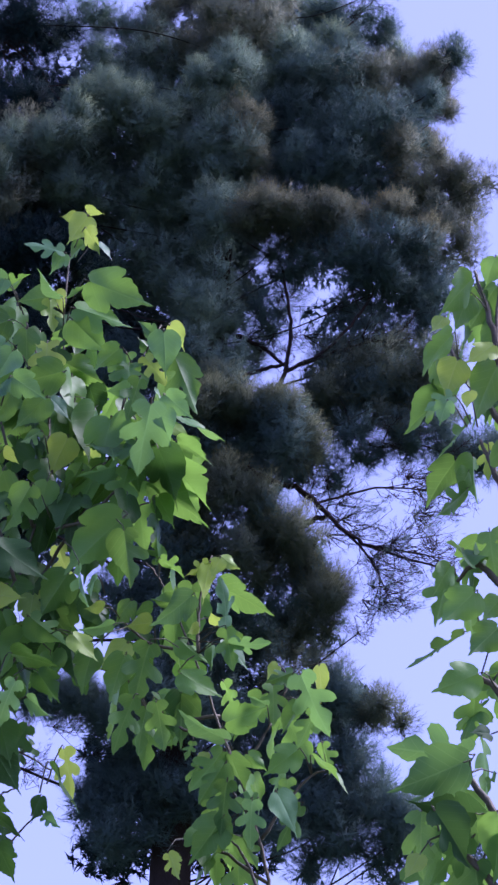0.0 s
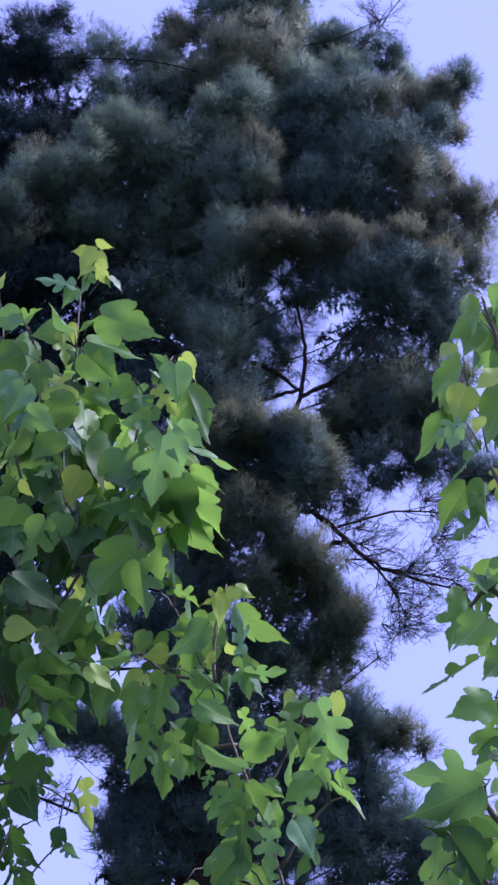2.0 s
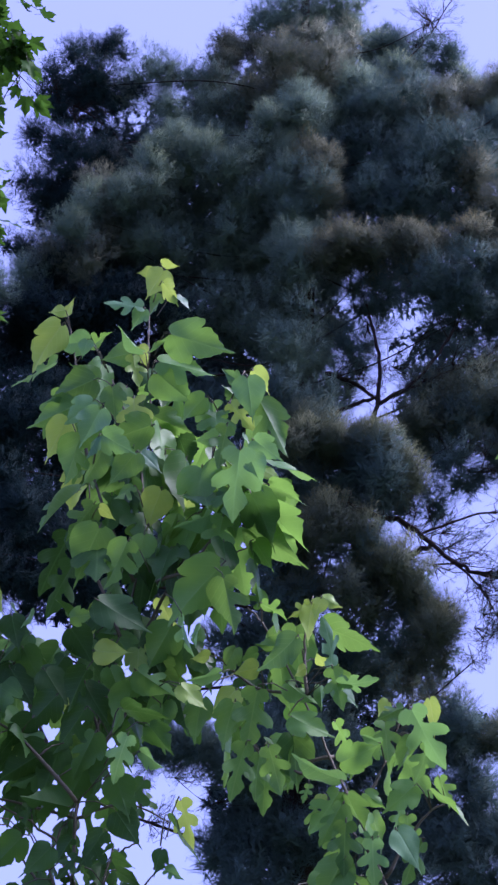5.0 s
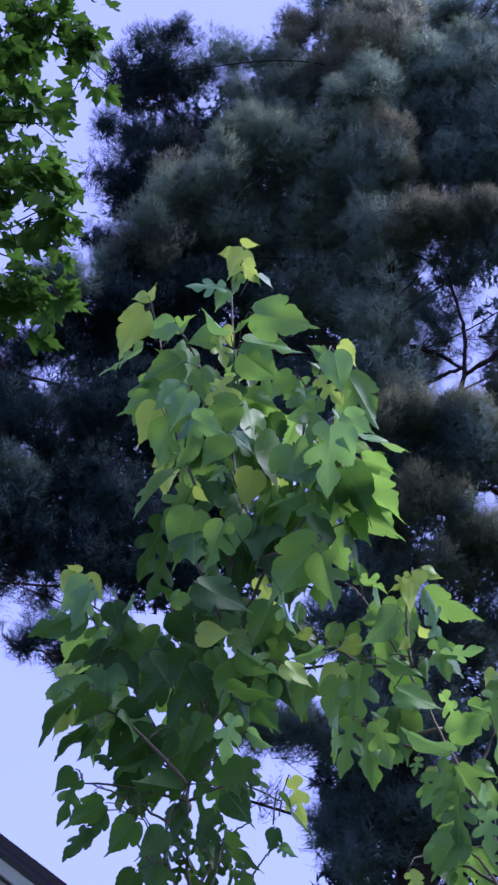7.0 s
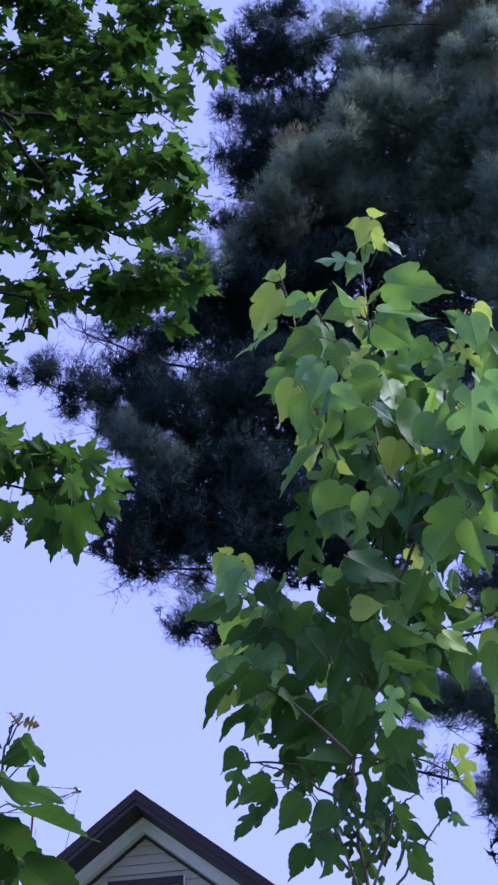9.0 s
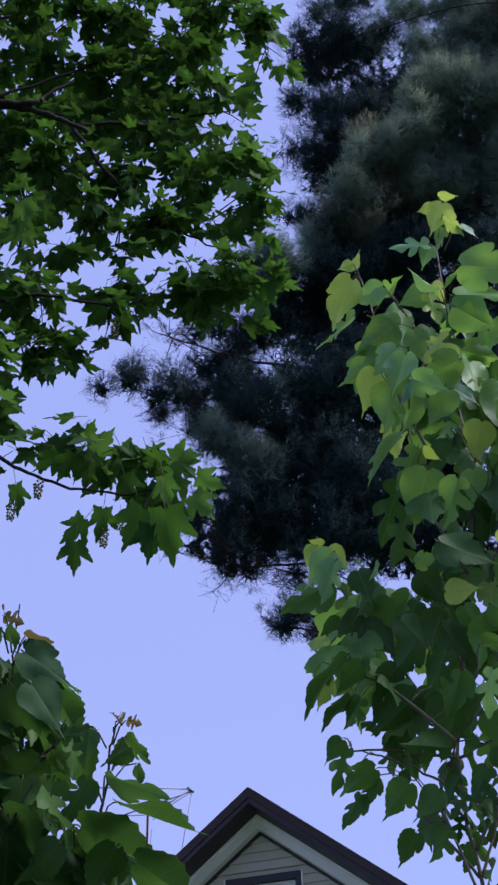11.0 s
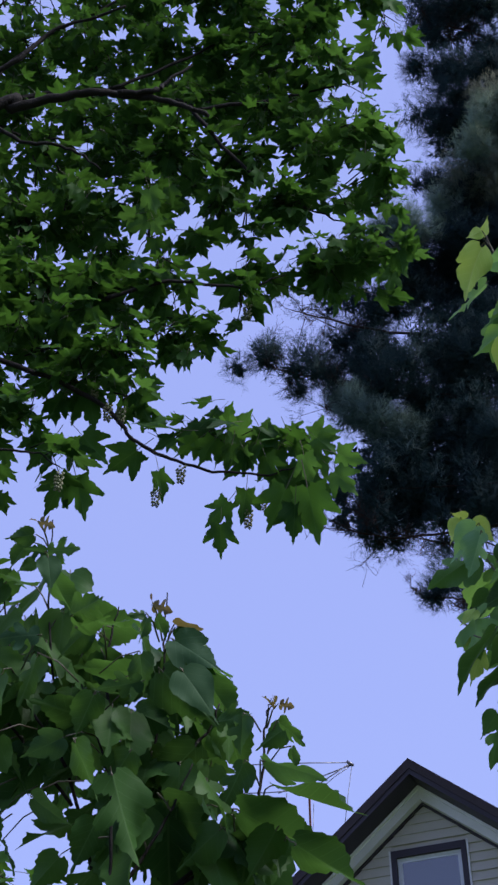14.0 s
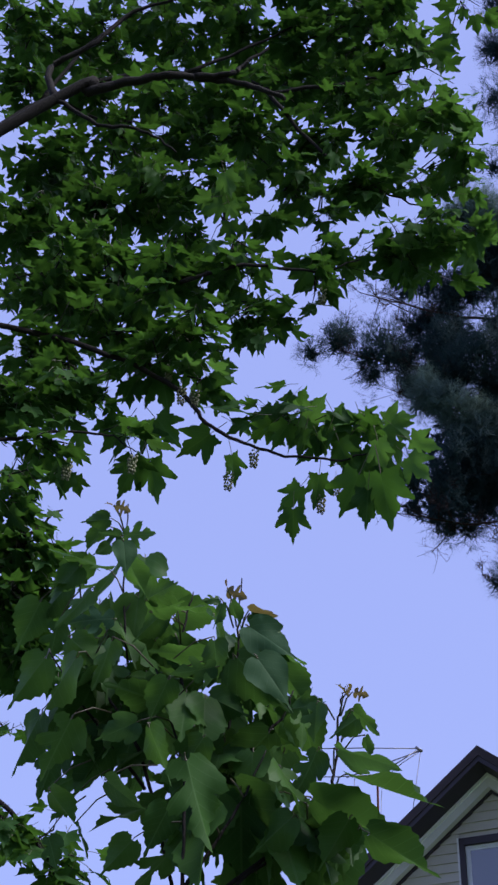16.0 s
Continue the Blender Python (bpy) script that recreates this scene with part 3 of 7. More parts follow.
# heart of the crown
leaves(TALL, (
    ((-0.131, 2.486, 3.750), (-0.048, 2.497, 3.700), 15, "Mp"),
    ((-0.009, 2.534, 3.823), (-0.129, 2.546, 3.771), 20, "Mg"),
    ((-0.046, 2.521, 3.733), (-0.114, 2.559, 3.649), 5, "Hg"),
    ((-0.042, 2.558, 3.760), (0.013, 2.570, 3.708), 25, "Hp"),
    ((-0.050, 2.525, 3.635), (-0.093, 2.531, 3.591), 40, "Hg"),
    ((-0.131, 2.576, 3.612), (-0.088, 2.576, 3.575), 10, "Hy"),
    ((0.012, 2.599, 3.691), (-0.027, 2.649, 3.593), 5, "Dy"),
    ((-0.136, 2.580, 3.631), (-0.198, 2.620, 3.544), 10, "Mg"),
    ((-0.118, 2.527, 3.530), (-0.177, 2.600, 3.405), 15, "Hg"),
    ((-0.057, 2.512, 3.482), (-0.102, 2.568, 3.378), 5, "Hg"),
    ((-0.026, 2.580, 3.547), (-0.039, 2.620, 3.461), 10, "Hg"),
    ((-0.057, 2.702, 4.078), (0.021, 2.690, 4.056), 10, "Hg"),
    ((-0.025, 2.691, 3.991), (0.084, 2.701, 3.940), 15, "Hg"),
    ((0.040, 2.683, 3.873), (-0.031, 2.732, 3.777), 10, "Mg"),
    ((0.060, 2.696, 3.812), (-0.006, 2.744, 3.717), 10, "Hg"),
    ((0.072, 2.650, 3.641), (-0.009, 2.694, 3.550), 15, "Hg"),
))
# right shoot
leaves(TALL, (
    ((0.218, 2.529, 4.001), (0.272, 2.551, 3.938), 15, "My"),
    ((0.188, 2.534, 3.963), (0.143, 2.498, 3.969), 25, "Hp"),
    ((0.201, 2.464, 3.922), (0.218, 2.520, 3.818), 8, "Hp"),
    ((0.162, 2.537, 3.903), (0.226, 2.566, 3.831), 15, "Dy"),
    ((0.192, 2.620, 3.984), (0.151, 2.580, 3.993), 20, "Hg"),
    ((0.229, 2.506, 3.888), (0.301, 2.574, 3.769), 35, "Mg"),
    ((0.192, 2.495, 3.767), (0.206, 2.513, 3.708), 62, "Hp"),
    ((0.210, 2.485, 3.744), (0.280, 2.499, 3.689), 25, "Mp"),
    ((0.198, 2.460, 3.683), (0.234, 2.499, 3.599), 15, "Hp"),
    ((0.237, 2.541, 3.700), (0.280, 2.539, 3.664), 15, "Hy"),
    ((0.245, 2.551, 3.665), (0.342, 2.553, 3.624), 30, "Mg"),
    ((0.177, 2.387, 3.644), (0.160, 2.477, 3.498), 0, "Dp"),
    ((0.139, 2.508, 3.770), (0.078, 2.500, 3.742), 5, "Hp"),
    ((0.156, 2.467, 3.774), (0.131, 2.517, 3.675), 15, "Dg"),
    ((0.200, 2.506, 3.615), (0.277, 2.574, 3.496), 20, "Mo"),
    ((0.237, 2.538, 3.601), (0.334, 2.589, 3.502), 15, "Hg"),
    ((0.216, 2.611, 3.554), (0.264, 2.637, 3.484), 10, "Hg"),
))
# under the right shoot
leaves(TALL, (
    ((0.125, 2.547, 3.578), (0.043, 2.557, 3.530), 15, "Hp"),
    ((0.148, 2.536, 3.572), (0.121, 2.592, 3.467), 5, "Dg"),
    ((0.115, 2.622, 3.592), (0.067, 2.650, 3.521), 10, "Hg"),
    ((0.149, 2.515, 3.425), (0.020, 2.581, 3.309), 10, "Mg"),
    ((0.139, 2.492, 3.377), (0.171, 2.555, 3.264), 0, "Hg"),
    ((0.230, 2.614, 3.369), (0.209, 2.554, 3.404), 25, "Hg"),
    ((0.224, 2.584, 3.368), (0.288, 2.584, 3.331), 45, "Hg"),
    ((0.040, 2.595, 3.323), (-0.017, 2.645, 3.226), 10, "Hg"),
    ((0.056, 2.527, 3.299), (0.069, 2.569, 3.211), 70, "Hp"),
    ((0.091, 2.528, 3.276), (0.086, 2.544, 3.219), 70, "Hp"),
    ((0.118, 2.581, 3.230), (0.072, 2.563, 3.213), 5, "Hy"),
    ((0.052, 2.553, 3.148), (0.110, 2.567, 3.094), 25, "My"),
    ((0.141, 2.585, 3.196), (0.075, 2.583, 3.160), 45, "Mp"),
    ((-0.039, 2.610, 3.216), (0.047, 2.630, 3.155), 20, "Hg"),
    ((-0.093, 2.631, 3.237), (-0.063, 2.656, 3.170), 10, "Hg"),
    ((0.101, 2.654, 3.455), (0.110, 2.682, 3.384), 10, "Hg"),
))
# low shoot, upper leaves
leaves(TALL, (
    ((-0.370, 2.589, 3.406), (-0.399, 2.555, 3.409), 20, "Hy"),
    ((-0.382, 2.577, 3.404), (-0.414, 2.591, 3.351), 20, "Hy"),
    ((-0.339, 2.536, 3.353), (-0.414, 2.560, 3.288), 10, "Mp"),
    ((-0.363, 2.587, 3.398), (-0.315, 2.605, 3.339), 10, "Hy"),
    ((-0.333, 2.517, 3.320), (-0.376, 2.555, 3.236), 15, "Mp"),
    ((-0.353, 2.590, 3.314), (-0.477, 2.602, 3.262), 40, "Mo"),
    ((-0.291, 2.523, 3.229), (-0.340, 2.525, 3.189), 35, "Mp"),
    ((-0.252, 2.569, 3.333), (-0.277, 2.574, 3.289), 45, "Hp"),
    ((-0.303, 2.602, 3.345), (-0.282, 2.637, 3.265), 10, "Ho"),
    ((-0.259, 2.632, 3.317), (-0.328, 2.656, 3.251), 10, "Hg"),
    ((-0.299, 2.666, 3.267), (-0.381, 2.670, 3.226), 20, "Ho"),
    ((-0.379, 2.621, 3.202), (-0.418, 2.619, 3.167), 30, "My"),
    ((-0.178, 2.611, 3.337), (-0.205, 2.557, 3.365), 45, "Ho"),
    ((-0.181, 2.584, 3.323), (-0.122, 2.560, 3.315), 20, "Mg"),
    ((-0.125, 2.511, 3.324), (-0.004, 2.537, 3.256), 18, "Mo"),
    ((-0.126, 2.569, 3.232), (-0.042, 2.551, 3.215), 10, "Hy"),
    ((-0.124, 2.676, 3.346), (-0.068, 2.660, 3.328), 10, "Ho"),
))
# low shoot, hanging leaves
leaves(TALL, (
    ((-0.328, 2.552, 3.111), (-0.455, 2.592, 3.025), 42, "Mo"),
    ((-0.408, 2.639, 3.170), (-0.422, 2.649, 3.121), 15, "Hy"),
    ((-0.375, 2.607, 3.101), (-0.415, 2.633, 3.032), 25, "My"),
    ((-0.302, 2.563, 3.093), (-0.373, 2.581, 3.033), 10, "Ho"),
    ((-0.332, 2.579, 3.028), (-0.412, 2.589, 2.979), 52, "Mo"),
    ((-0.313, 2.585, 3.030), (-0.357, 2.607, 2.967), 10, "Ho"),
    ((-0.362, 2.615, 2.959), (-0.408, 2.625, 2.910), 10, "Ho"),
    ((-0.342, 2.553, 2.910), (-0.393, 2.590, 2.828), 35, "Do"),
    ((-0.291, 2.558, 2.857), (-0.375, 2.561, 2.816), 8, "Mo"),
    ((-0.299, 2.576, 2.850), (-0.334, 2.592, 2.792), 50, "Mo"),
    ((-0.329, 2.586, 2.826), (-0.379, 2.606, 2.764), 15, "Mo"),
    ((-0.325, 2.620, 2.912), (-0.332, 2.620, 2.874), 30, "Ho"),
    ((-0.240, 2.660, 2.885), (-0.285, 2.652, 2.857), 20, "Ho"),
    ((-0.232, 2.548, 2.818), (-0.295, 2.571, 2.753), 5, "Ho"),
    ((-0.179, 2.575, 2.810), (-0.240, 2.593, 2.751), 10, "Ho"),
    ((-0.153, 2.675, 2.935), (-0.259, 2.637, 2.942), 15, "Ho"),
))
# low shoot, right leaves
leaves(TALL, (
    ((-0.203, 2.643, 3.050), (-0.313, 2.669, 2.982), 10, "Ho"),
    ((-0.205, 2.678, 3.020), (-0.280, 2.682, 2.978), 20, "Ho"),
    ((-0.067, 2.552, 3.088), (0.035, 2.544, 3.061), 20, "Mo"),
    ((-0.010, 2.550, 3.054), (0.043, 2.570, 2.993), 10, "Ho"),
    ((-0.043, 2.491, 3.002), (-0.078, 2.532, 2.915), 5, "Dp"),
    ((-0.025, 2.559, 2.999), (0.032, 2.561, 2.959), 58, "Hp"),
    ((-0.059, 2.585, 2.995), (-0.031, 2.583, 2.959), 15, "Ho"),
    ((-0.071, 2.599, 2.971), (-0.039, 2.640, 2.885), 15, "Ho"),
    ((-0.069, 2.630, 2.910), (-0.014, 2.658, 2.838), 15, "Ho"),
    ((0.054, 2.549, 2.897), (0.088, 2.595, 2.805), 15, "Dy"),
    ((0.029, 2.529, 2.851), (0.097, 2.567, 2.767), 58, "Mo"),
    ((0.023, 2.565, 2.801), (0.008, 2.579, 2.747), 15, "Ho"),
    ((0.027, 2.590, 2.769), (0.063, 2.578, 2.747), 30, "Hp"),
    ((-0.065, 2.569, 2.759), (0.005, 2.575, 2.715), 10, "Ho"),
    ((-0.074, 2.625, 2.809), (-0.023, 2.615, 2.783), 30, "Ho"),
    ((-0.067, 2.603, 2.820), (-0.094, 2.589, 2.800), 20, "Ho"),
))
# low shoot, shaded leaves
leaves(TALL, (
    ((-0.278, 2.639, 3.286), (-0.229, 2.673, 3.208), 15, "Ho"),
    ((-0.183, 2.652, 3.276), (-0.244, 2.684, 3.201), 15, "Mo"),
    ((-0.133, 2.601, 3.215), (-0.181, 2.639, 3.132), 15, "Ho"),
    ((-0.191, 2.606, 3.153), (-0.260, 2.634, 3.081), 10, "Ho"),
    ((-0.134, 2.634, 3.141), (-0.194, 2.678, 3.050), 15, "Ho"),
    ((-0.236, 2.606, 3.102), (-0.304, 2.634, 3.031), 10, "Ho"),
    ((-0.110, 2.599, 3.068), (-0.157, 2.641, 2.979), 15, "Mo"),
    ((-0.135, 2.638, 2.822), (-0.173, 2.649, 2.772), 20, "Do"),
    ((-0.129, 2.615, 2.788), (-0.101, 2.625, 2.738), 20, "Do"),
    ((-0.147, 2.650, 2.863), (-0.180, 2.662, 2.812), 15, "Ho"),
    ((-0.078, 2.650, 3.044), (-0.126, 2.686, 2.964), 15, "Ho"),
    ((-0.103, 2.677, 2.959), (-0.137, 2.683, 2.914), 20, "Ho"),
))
# between the crowns
leaves(TALL, (
    ((-0.183, 2.650, 3.346), (-0.122, 2.686, 3.264), 15, "Ho"),
    ((-0.086, 2.642, 3.322), (-0.026, 2.670, 3.250), 15, "Mg"),
    ((-0.229, 2.637, 3.233), (-0.169, 2.675, 3.150), 15, "Ho"),
    ((-0.036, 2.634, 3.196), (-0.090, 2.678, 3.106), 15, "Hg"),
    ((-0.003, 2.652, 3.275), (0.056, 2.683, 3.200), 20, "Mg"),
    ((-0.147, 2.660, 3.216), (-0.088, 2.699, 3.131), 15, "Mo"),
    ((0.034, 2.662, 3.182), (-0.021, 2.698, 3.101), 20, "Hg"),
    ((0.082, 2.637, 3.303), (0.128, 2.675, 3.219), 15, "Hg"),
    ((-0.303, 2.660, 3.250), (-0.242, 2.700, 3.164), 15, "Ho"),
    ((-0.354, 2.681, 3.279), (-0.404, 2.703, 3.216), 20, "Ho"),
))
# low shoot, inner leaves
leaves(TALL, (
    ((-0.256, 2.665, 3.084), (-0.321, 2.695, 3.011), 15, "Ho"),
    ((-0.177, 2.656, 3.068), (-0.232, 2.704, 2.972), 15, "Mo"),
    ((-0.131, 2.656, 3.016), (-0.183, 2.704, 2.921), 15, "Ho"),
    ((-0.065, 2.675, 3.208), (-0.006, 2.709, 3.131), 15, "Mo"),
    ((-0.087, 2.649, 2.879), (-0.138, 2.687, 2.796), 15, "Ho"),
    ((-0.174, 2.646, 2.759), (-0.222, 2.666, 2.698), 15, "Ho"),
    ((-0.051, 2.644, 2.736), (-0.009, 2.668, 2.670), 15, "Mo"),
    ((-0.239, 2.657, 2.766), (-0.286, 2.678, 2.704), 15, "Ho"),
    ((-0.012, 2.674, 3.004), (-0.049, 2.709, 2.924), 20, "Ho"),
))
# outer shoot tip
leaves(TALL, (
    ((0.356, 2.583, 3.388), (0.398, 2.585, 3.349), 30, "My"),
    ((0.355, 2.566, 3.371), (0.336, 2.578, 3.319), 25, "Hy"),
    ((0.331, 2.558, 3.352), (0.280, 2.562, 3.308), 15, "My"),
    ((0.334, 2.563, 3.358), (0.319, 2.605, 3.270), 30, "Dy"),
    ((0.367, 2.569, 3.193), (0.356, 2.479, 3.263), 15, "Dp"),
    ((0.362, 2.528, 3.179), (0.383, 2.567, 3.094), 10, "Dg"),
    ((0.367, 2.546, 3.147), (0.454, 2.526, 3.134), 35, "Dp"),
    ((0.362, 2.563, 3.171), (0.416, 2.581, 3.111), 20, "Mp"),
    ((0.346, 2.612, 3.186), (0.348, 2.628, 3.129), 25, "Hg"),
    ((0.353, 2.581, 3.207), (0.332, 2.539, 3.219), 15, "Hy"),
    ((0.294, 2.508, 3.238), (0.220, 2.540, 3.162), 8, "Mp"),
    ((0.280, 2.594, 3.268), (0.258, 2.550, 3.284), 15, "Hg"),
    ((0.289, 2.632, 3.286), (0.213, 2.608, 3.277), 5, "Hg"),
    ((0.221, 2.590, 3.210), (0.157, 2.578, 3.186), 5, "Hy"),
    ((0.319, 2.600, 3.217), (0.287, 2.592, 3.189), 15, "Hy"),
    ((0.274, 2.613, 3.192), (0.335, 2.627, 3.137), 35, "Hg"),
))
# outer shoot
leaves(TALL, (
    ((0.210, 2.514, 3.123), (0.183, 2.582, 3.004), 8, "Dg"),
    ((0.173, 2.608, 3.172), (0.116, 2.632, 3.106), 25, "Hy"),
    ((0.166, 2.562, 3.118), (0.133, 2.606, 3.027), 25, "Mg"),
    ((0.277, 2.616, 3.114), (0.373, 2.624, 3.066), 48, "Mg"),
    ((0.187, 2.544, 3.015), (0.149, 2.600, 2.910), 10, "Dg"),
    ((0.214, 2.574, 3.009), (0.200, 2.617, 2.919), 35, "Dg"),
    ((0.225, 2.526, 2.999), (0.254, 2.569, 2.910), 0, "Dg"),
    ((0.259, 2.621, 3.015), (0.200, 2.619, 2.979), 10, "Hg"),
    ((0.365, 2.584, 2.986), (0.449, 2.536, 3.005), 10, "Mg"),
    ((0.454, 2.576, 3.030), (0.409, 2.544, 3.031), 45, "Hp"),
    ((0.373, 2.544, 2.930), (0.266, 2.504, 2.941), 58, "Mp"),
    ((0.312, 2.617, 2.963), (0.299, 2.623, 2.919), 15, "Dg"),
    ((0.336, 2.596, 2.930), (0.317, 2.596, 2.892), 50, "Hy"),
    ((0.367, 2.542, 2.913), (0.303, 2.578, 2.832), 10, "Dg"),
    ((0.371, 2.533, 2.900), (0.411, 2.563, 2.826), 10, "Hg"),
    ((0.365, 2.520, 2.875), (0.315, 2.552, 2.799), 50, "Mg"),
))
# outer shoot, low
leaves(TALL, (
    ((0.366, 2.511, 2.836), (0.359, 2.561, 2.739), 5, "Dg"),
    ((0.365, 2.540, 2.774), (0.305, 2.580, 2.689), 5, "Mg"),
    ((0.337, 2.593, 2.728), (0.412, 2.552, 2.740), 8, "Hg"),
    ((0.433, 2.554, 2.821), (0.378, 2.542, 2.797), 20, "Dp"),
    ((0.414, 2.515, 2.802), (0.413, 2.557, 2.714), 15, "Dp"),
    ((0.264, 2.579, 2.712), (0.290, 2.589, 2.663), 15, "My"),
    ((0.482, 2.581, 3.130), (0.451, 2.587, 3.085), 15, "Hy"),
    ((0.419, 2.620, 2.946), (0.461, 2.620, 2.909), 20, "Hg"),
    ((0.422, 2.649, 3.037), (0.371, 2.663, 2.983), 20, "Hg"),
    ((0.407, 2.611, 2.767), (0.443, 2.629, 2.707), 20, "Hg"),
    ((0.226, 2.659, 3.292), (0.175, 2.653, 3.262), 15, "Hg"),
    ((0.177, 2.644, 3.298), (0.138, 2.668, 3.231), 15, "Hg"),
))
# outer edge
leaves(TALL, (
    ((0.557, 2.548, 3.121), (0.570, 2.580, 3.044), 50, "Hy"),
    ((0.506, 2.508, 3.079), (0.577, 2.572, 2.965), 12, "Dp"),
    ((0.512, 2.566, 3.108), (0.450, 2.562, 3.075), 20, "Mg"),
    ((0.513, 2.544, 2.925), (0.443, 2.560, 2.868), 12, "Mg"),
    ((0.536, 2.559, 2.919), (0.621, 2.569, 2.869), 48, "Mg"),
    ((0.459, 2.523, 2.824), (0.510, 2.557, 2.745), 20, "Hp"),
    ((0.517, 2.545, 2.812), (0.467, 2.583, 2.729), 15, "Dg"),
    ((0.557, 2.582, 3.040), (0.525, 2.617, 2.960), 15, "Dg"),
    ((0.567, 2.590, 2.968), (0.593, 2.610, 2.907), 25, "Hg"),
    ((0.524, 2.588, 3.053), (0.491, 2.612, 2.987), 20, "Hg"),
))
# leaves between crown and outer shoot
leaves(TALL, (
    ((0.058, 2.644, 3.318), (0.030, 2.700, 3.213), 20, "Mg"),
    ((0.094, 2.663, 3.300), (0.125, 2.705, 3.213), 20, "Ho"),
    ((0.106, 2.661, 3.187), (0.078, 2.707, 3.095), 20, "Mg"),
    ((0.053, 2.660, 3.203), (0.067, 2.707, 3.108), 20, "Ho"),
    ((0.017, 2.661, 3.164), (0.013, 2.707, 3.071), 15, "Mg"),
    ((0.003, 2.660, 3.302), (-0.018, 2.708, 3.206), 15, "Do"),
))
joined_leaves("foliage", mulberry_spare, MUL_GEO, [MULBERRY_JOINED, PETIOLE], TALL)

SIDE = mulberry((0.780, 2.047, 0.0), "mulberry sapling with drooping deeply lobed leaves")
tb = Buf()
side_top = [(0.759, 2.055, 2.357)]
tube(tb, [(0, 0, -0.03), (0.02, 0.01, 0.8), tuple(np.array(side_top[0]) - np.array(SIDE.location))], 0.028, 0.016, 8, rough=0.05)
child("trunk", tb.mesh("trunk", [SHOOT_BARK]), SIDE)
for seed, (pts, n, size) in enumerate((
        ([(0.759, 2.055, 2.357), (0.820, 2.139, 2.772), (0.852, 2.126, 3.241), (0.862, 2.122, 3.644), (0.904, 2.104, 3.951)], 38, 0.115),
        ([(0.784, 2.046, 2.721), (0.742, 2.061, 2.820), (0.695, 2.078, 2.835)], 5, 0.09),
        ([(0.730, 1.959, 2.436), (0.674, 1.979, 2.583), (0.606, 2.001, 2.645)], 9, 0.13),
        ([(0.728, 1.960, 2.354), (0.656, 1.985, 2.468), (0.612, 2.000, 2.515)], 14, 0.13),
        ([(0.826, 2.136, 3.043), (0.781, 2.153, 3.123), (0.739, 2.168, 3.091)], 9, 0.10),
        ([(0.853, 2.126, 3.449), (0.801, 2.146, 3.563), (0.777, 2.155, 3.661)], 10, 0.10),
        ([(0.842, 2.130, 3.243), (0.823, 2.137, 3.355), (0.809, 2.143, 3.414)], 10, 0.10),
        ([(0.870, 2.119, 3.611), (0.853, 2.126, 3.775), (0.841, 2.131, 3.880)], 10, 0.10),
)):
    shoot(SIDE, pts, int(n * 0.55), size, seed=seed + 80)
# upper leaves
leaves(SIDE, (
    ((0.860, 2.048, 3.848), (0.837, 2.079, 3.774), 5, "Hg"),
    ((0.800, 2.025, 3.754), (0.723, 2.070, 3.663), 25, "Mg"),
    ((0.786, 2.046, 3.779), (0.751, 2.033, 3.757), 10, "Hy"),
    ((0.733, 2.050, 3.653), (0.701, 2.058, 3.605), 15, "Hy"),
    ((0.748, 2.043, 3.604), (0.666, 2.080, 3.522), 48, "Mg"),
    ((0.808, 2.083, 3.763), (0.770, 2.126, 3.674), 20, "Hg"),
    ((0.886, 2.113, 3.835), (0.819, 2.170, 3.729), 10, "Hg"),
    ((0.737, 2.012, 3.508), (0.709, 2.053, 3.421), 10, "Hy"),
    ((0.815, 2.007, 3.551), (0.752, 2.019, 3.499), 15, "My"),
    ((0.726, 2.027, 3.422), (0.665, 2.030, 3.380), 20, "Dp"),
    ((0.703, 2.008, 3.391), (0.687, 2.022, 3.337), 25, "Mp"),
    ((0.761, 2.037, 3.449), (0.752, 2.045, 3.401), 50, "Hy"),
    ((0.836, 2.054, 3.548), (0.782, 2.125, 3.425), 10, "Hg"),
    ((0.903, 2.132, 3.755), (0.846, 2.187, 3.652), 15, "Hg"),
    ((0.900, 2.099, 3.927), (0.928, 2.127, 3.856), 15, "Hy"),
))
# lower leaves
leaves(SIDE, (
    ((0.693, 2.048, 3.046), (0.657, 2.067, 2.986), 15, "Mg"),
    ((0.717, 2.003, 2.965), (0.648, 2.029, 2.896), 8, "Mg"),
    ((0.774, 2.047, 2.983), (0.733, 2.057, 2.933), 10, "Hg"),
    ((0.750, 2.001, 2.896), (0.687, 2.019, 2.837), 12, "Mg"),
    ((0.703, 1.989, 2.796), (0.616, 1.993, 2.753), 22, "Mg"),
    ((0.668, 1.964, 2.635), (0.526, 1.945, 2.620), 10, "Dp"),
    ((0.647, 1.931, 2.608), (0.520, 1.946, 2.552), 22, "Mp"),
    ((0.670, 1.972, 2.541), (0.546, 1.942, 2.540), 30, "Mq"),
    ((0.572, 1.900, 2.514), (0.639, 1.931, 2.439), 15, "Hq"),
    ((0.653, 1.958, 2.502), (0.574, 1.985, 2.432), 10, "Dg"),
    ((0.574, 1.979, 2.477), (0.546, 1.985, 2.432), 50, "Hy"),
    ((0.688, 1.938, 2.532), (0.685, 1.985, 2.439), 10, "Hg"),
    ((0.712, 2.005, 2.694), (0.671, 1.983, 2.684), 45, "Hq"),
    ((0.719, 2.020, 2.634), (0.684, 2.022, 2.594), 35, "Dg"),
    ((0.779, 2.068, 2.859), (0.734, 2.062, 2.830), 20, "Hg"),
))

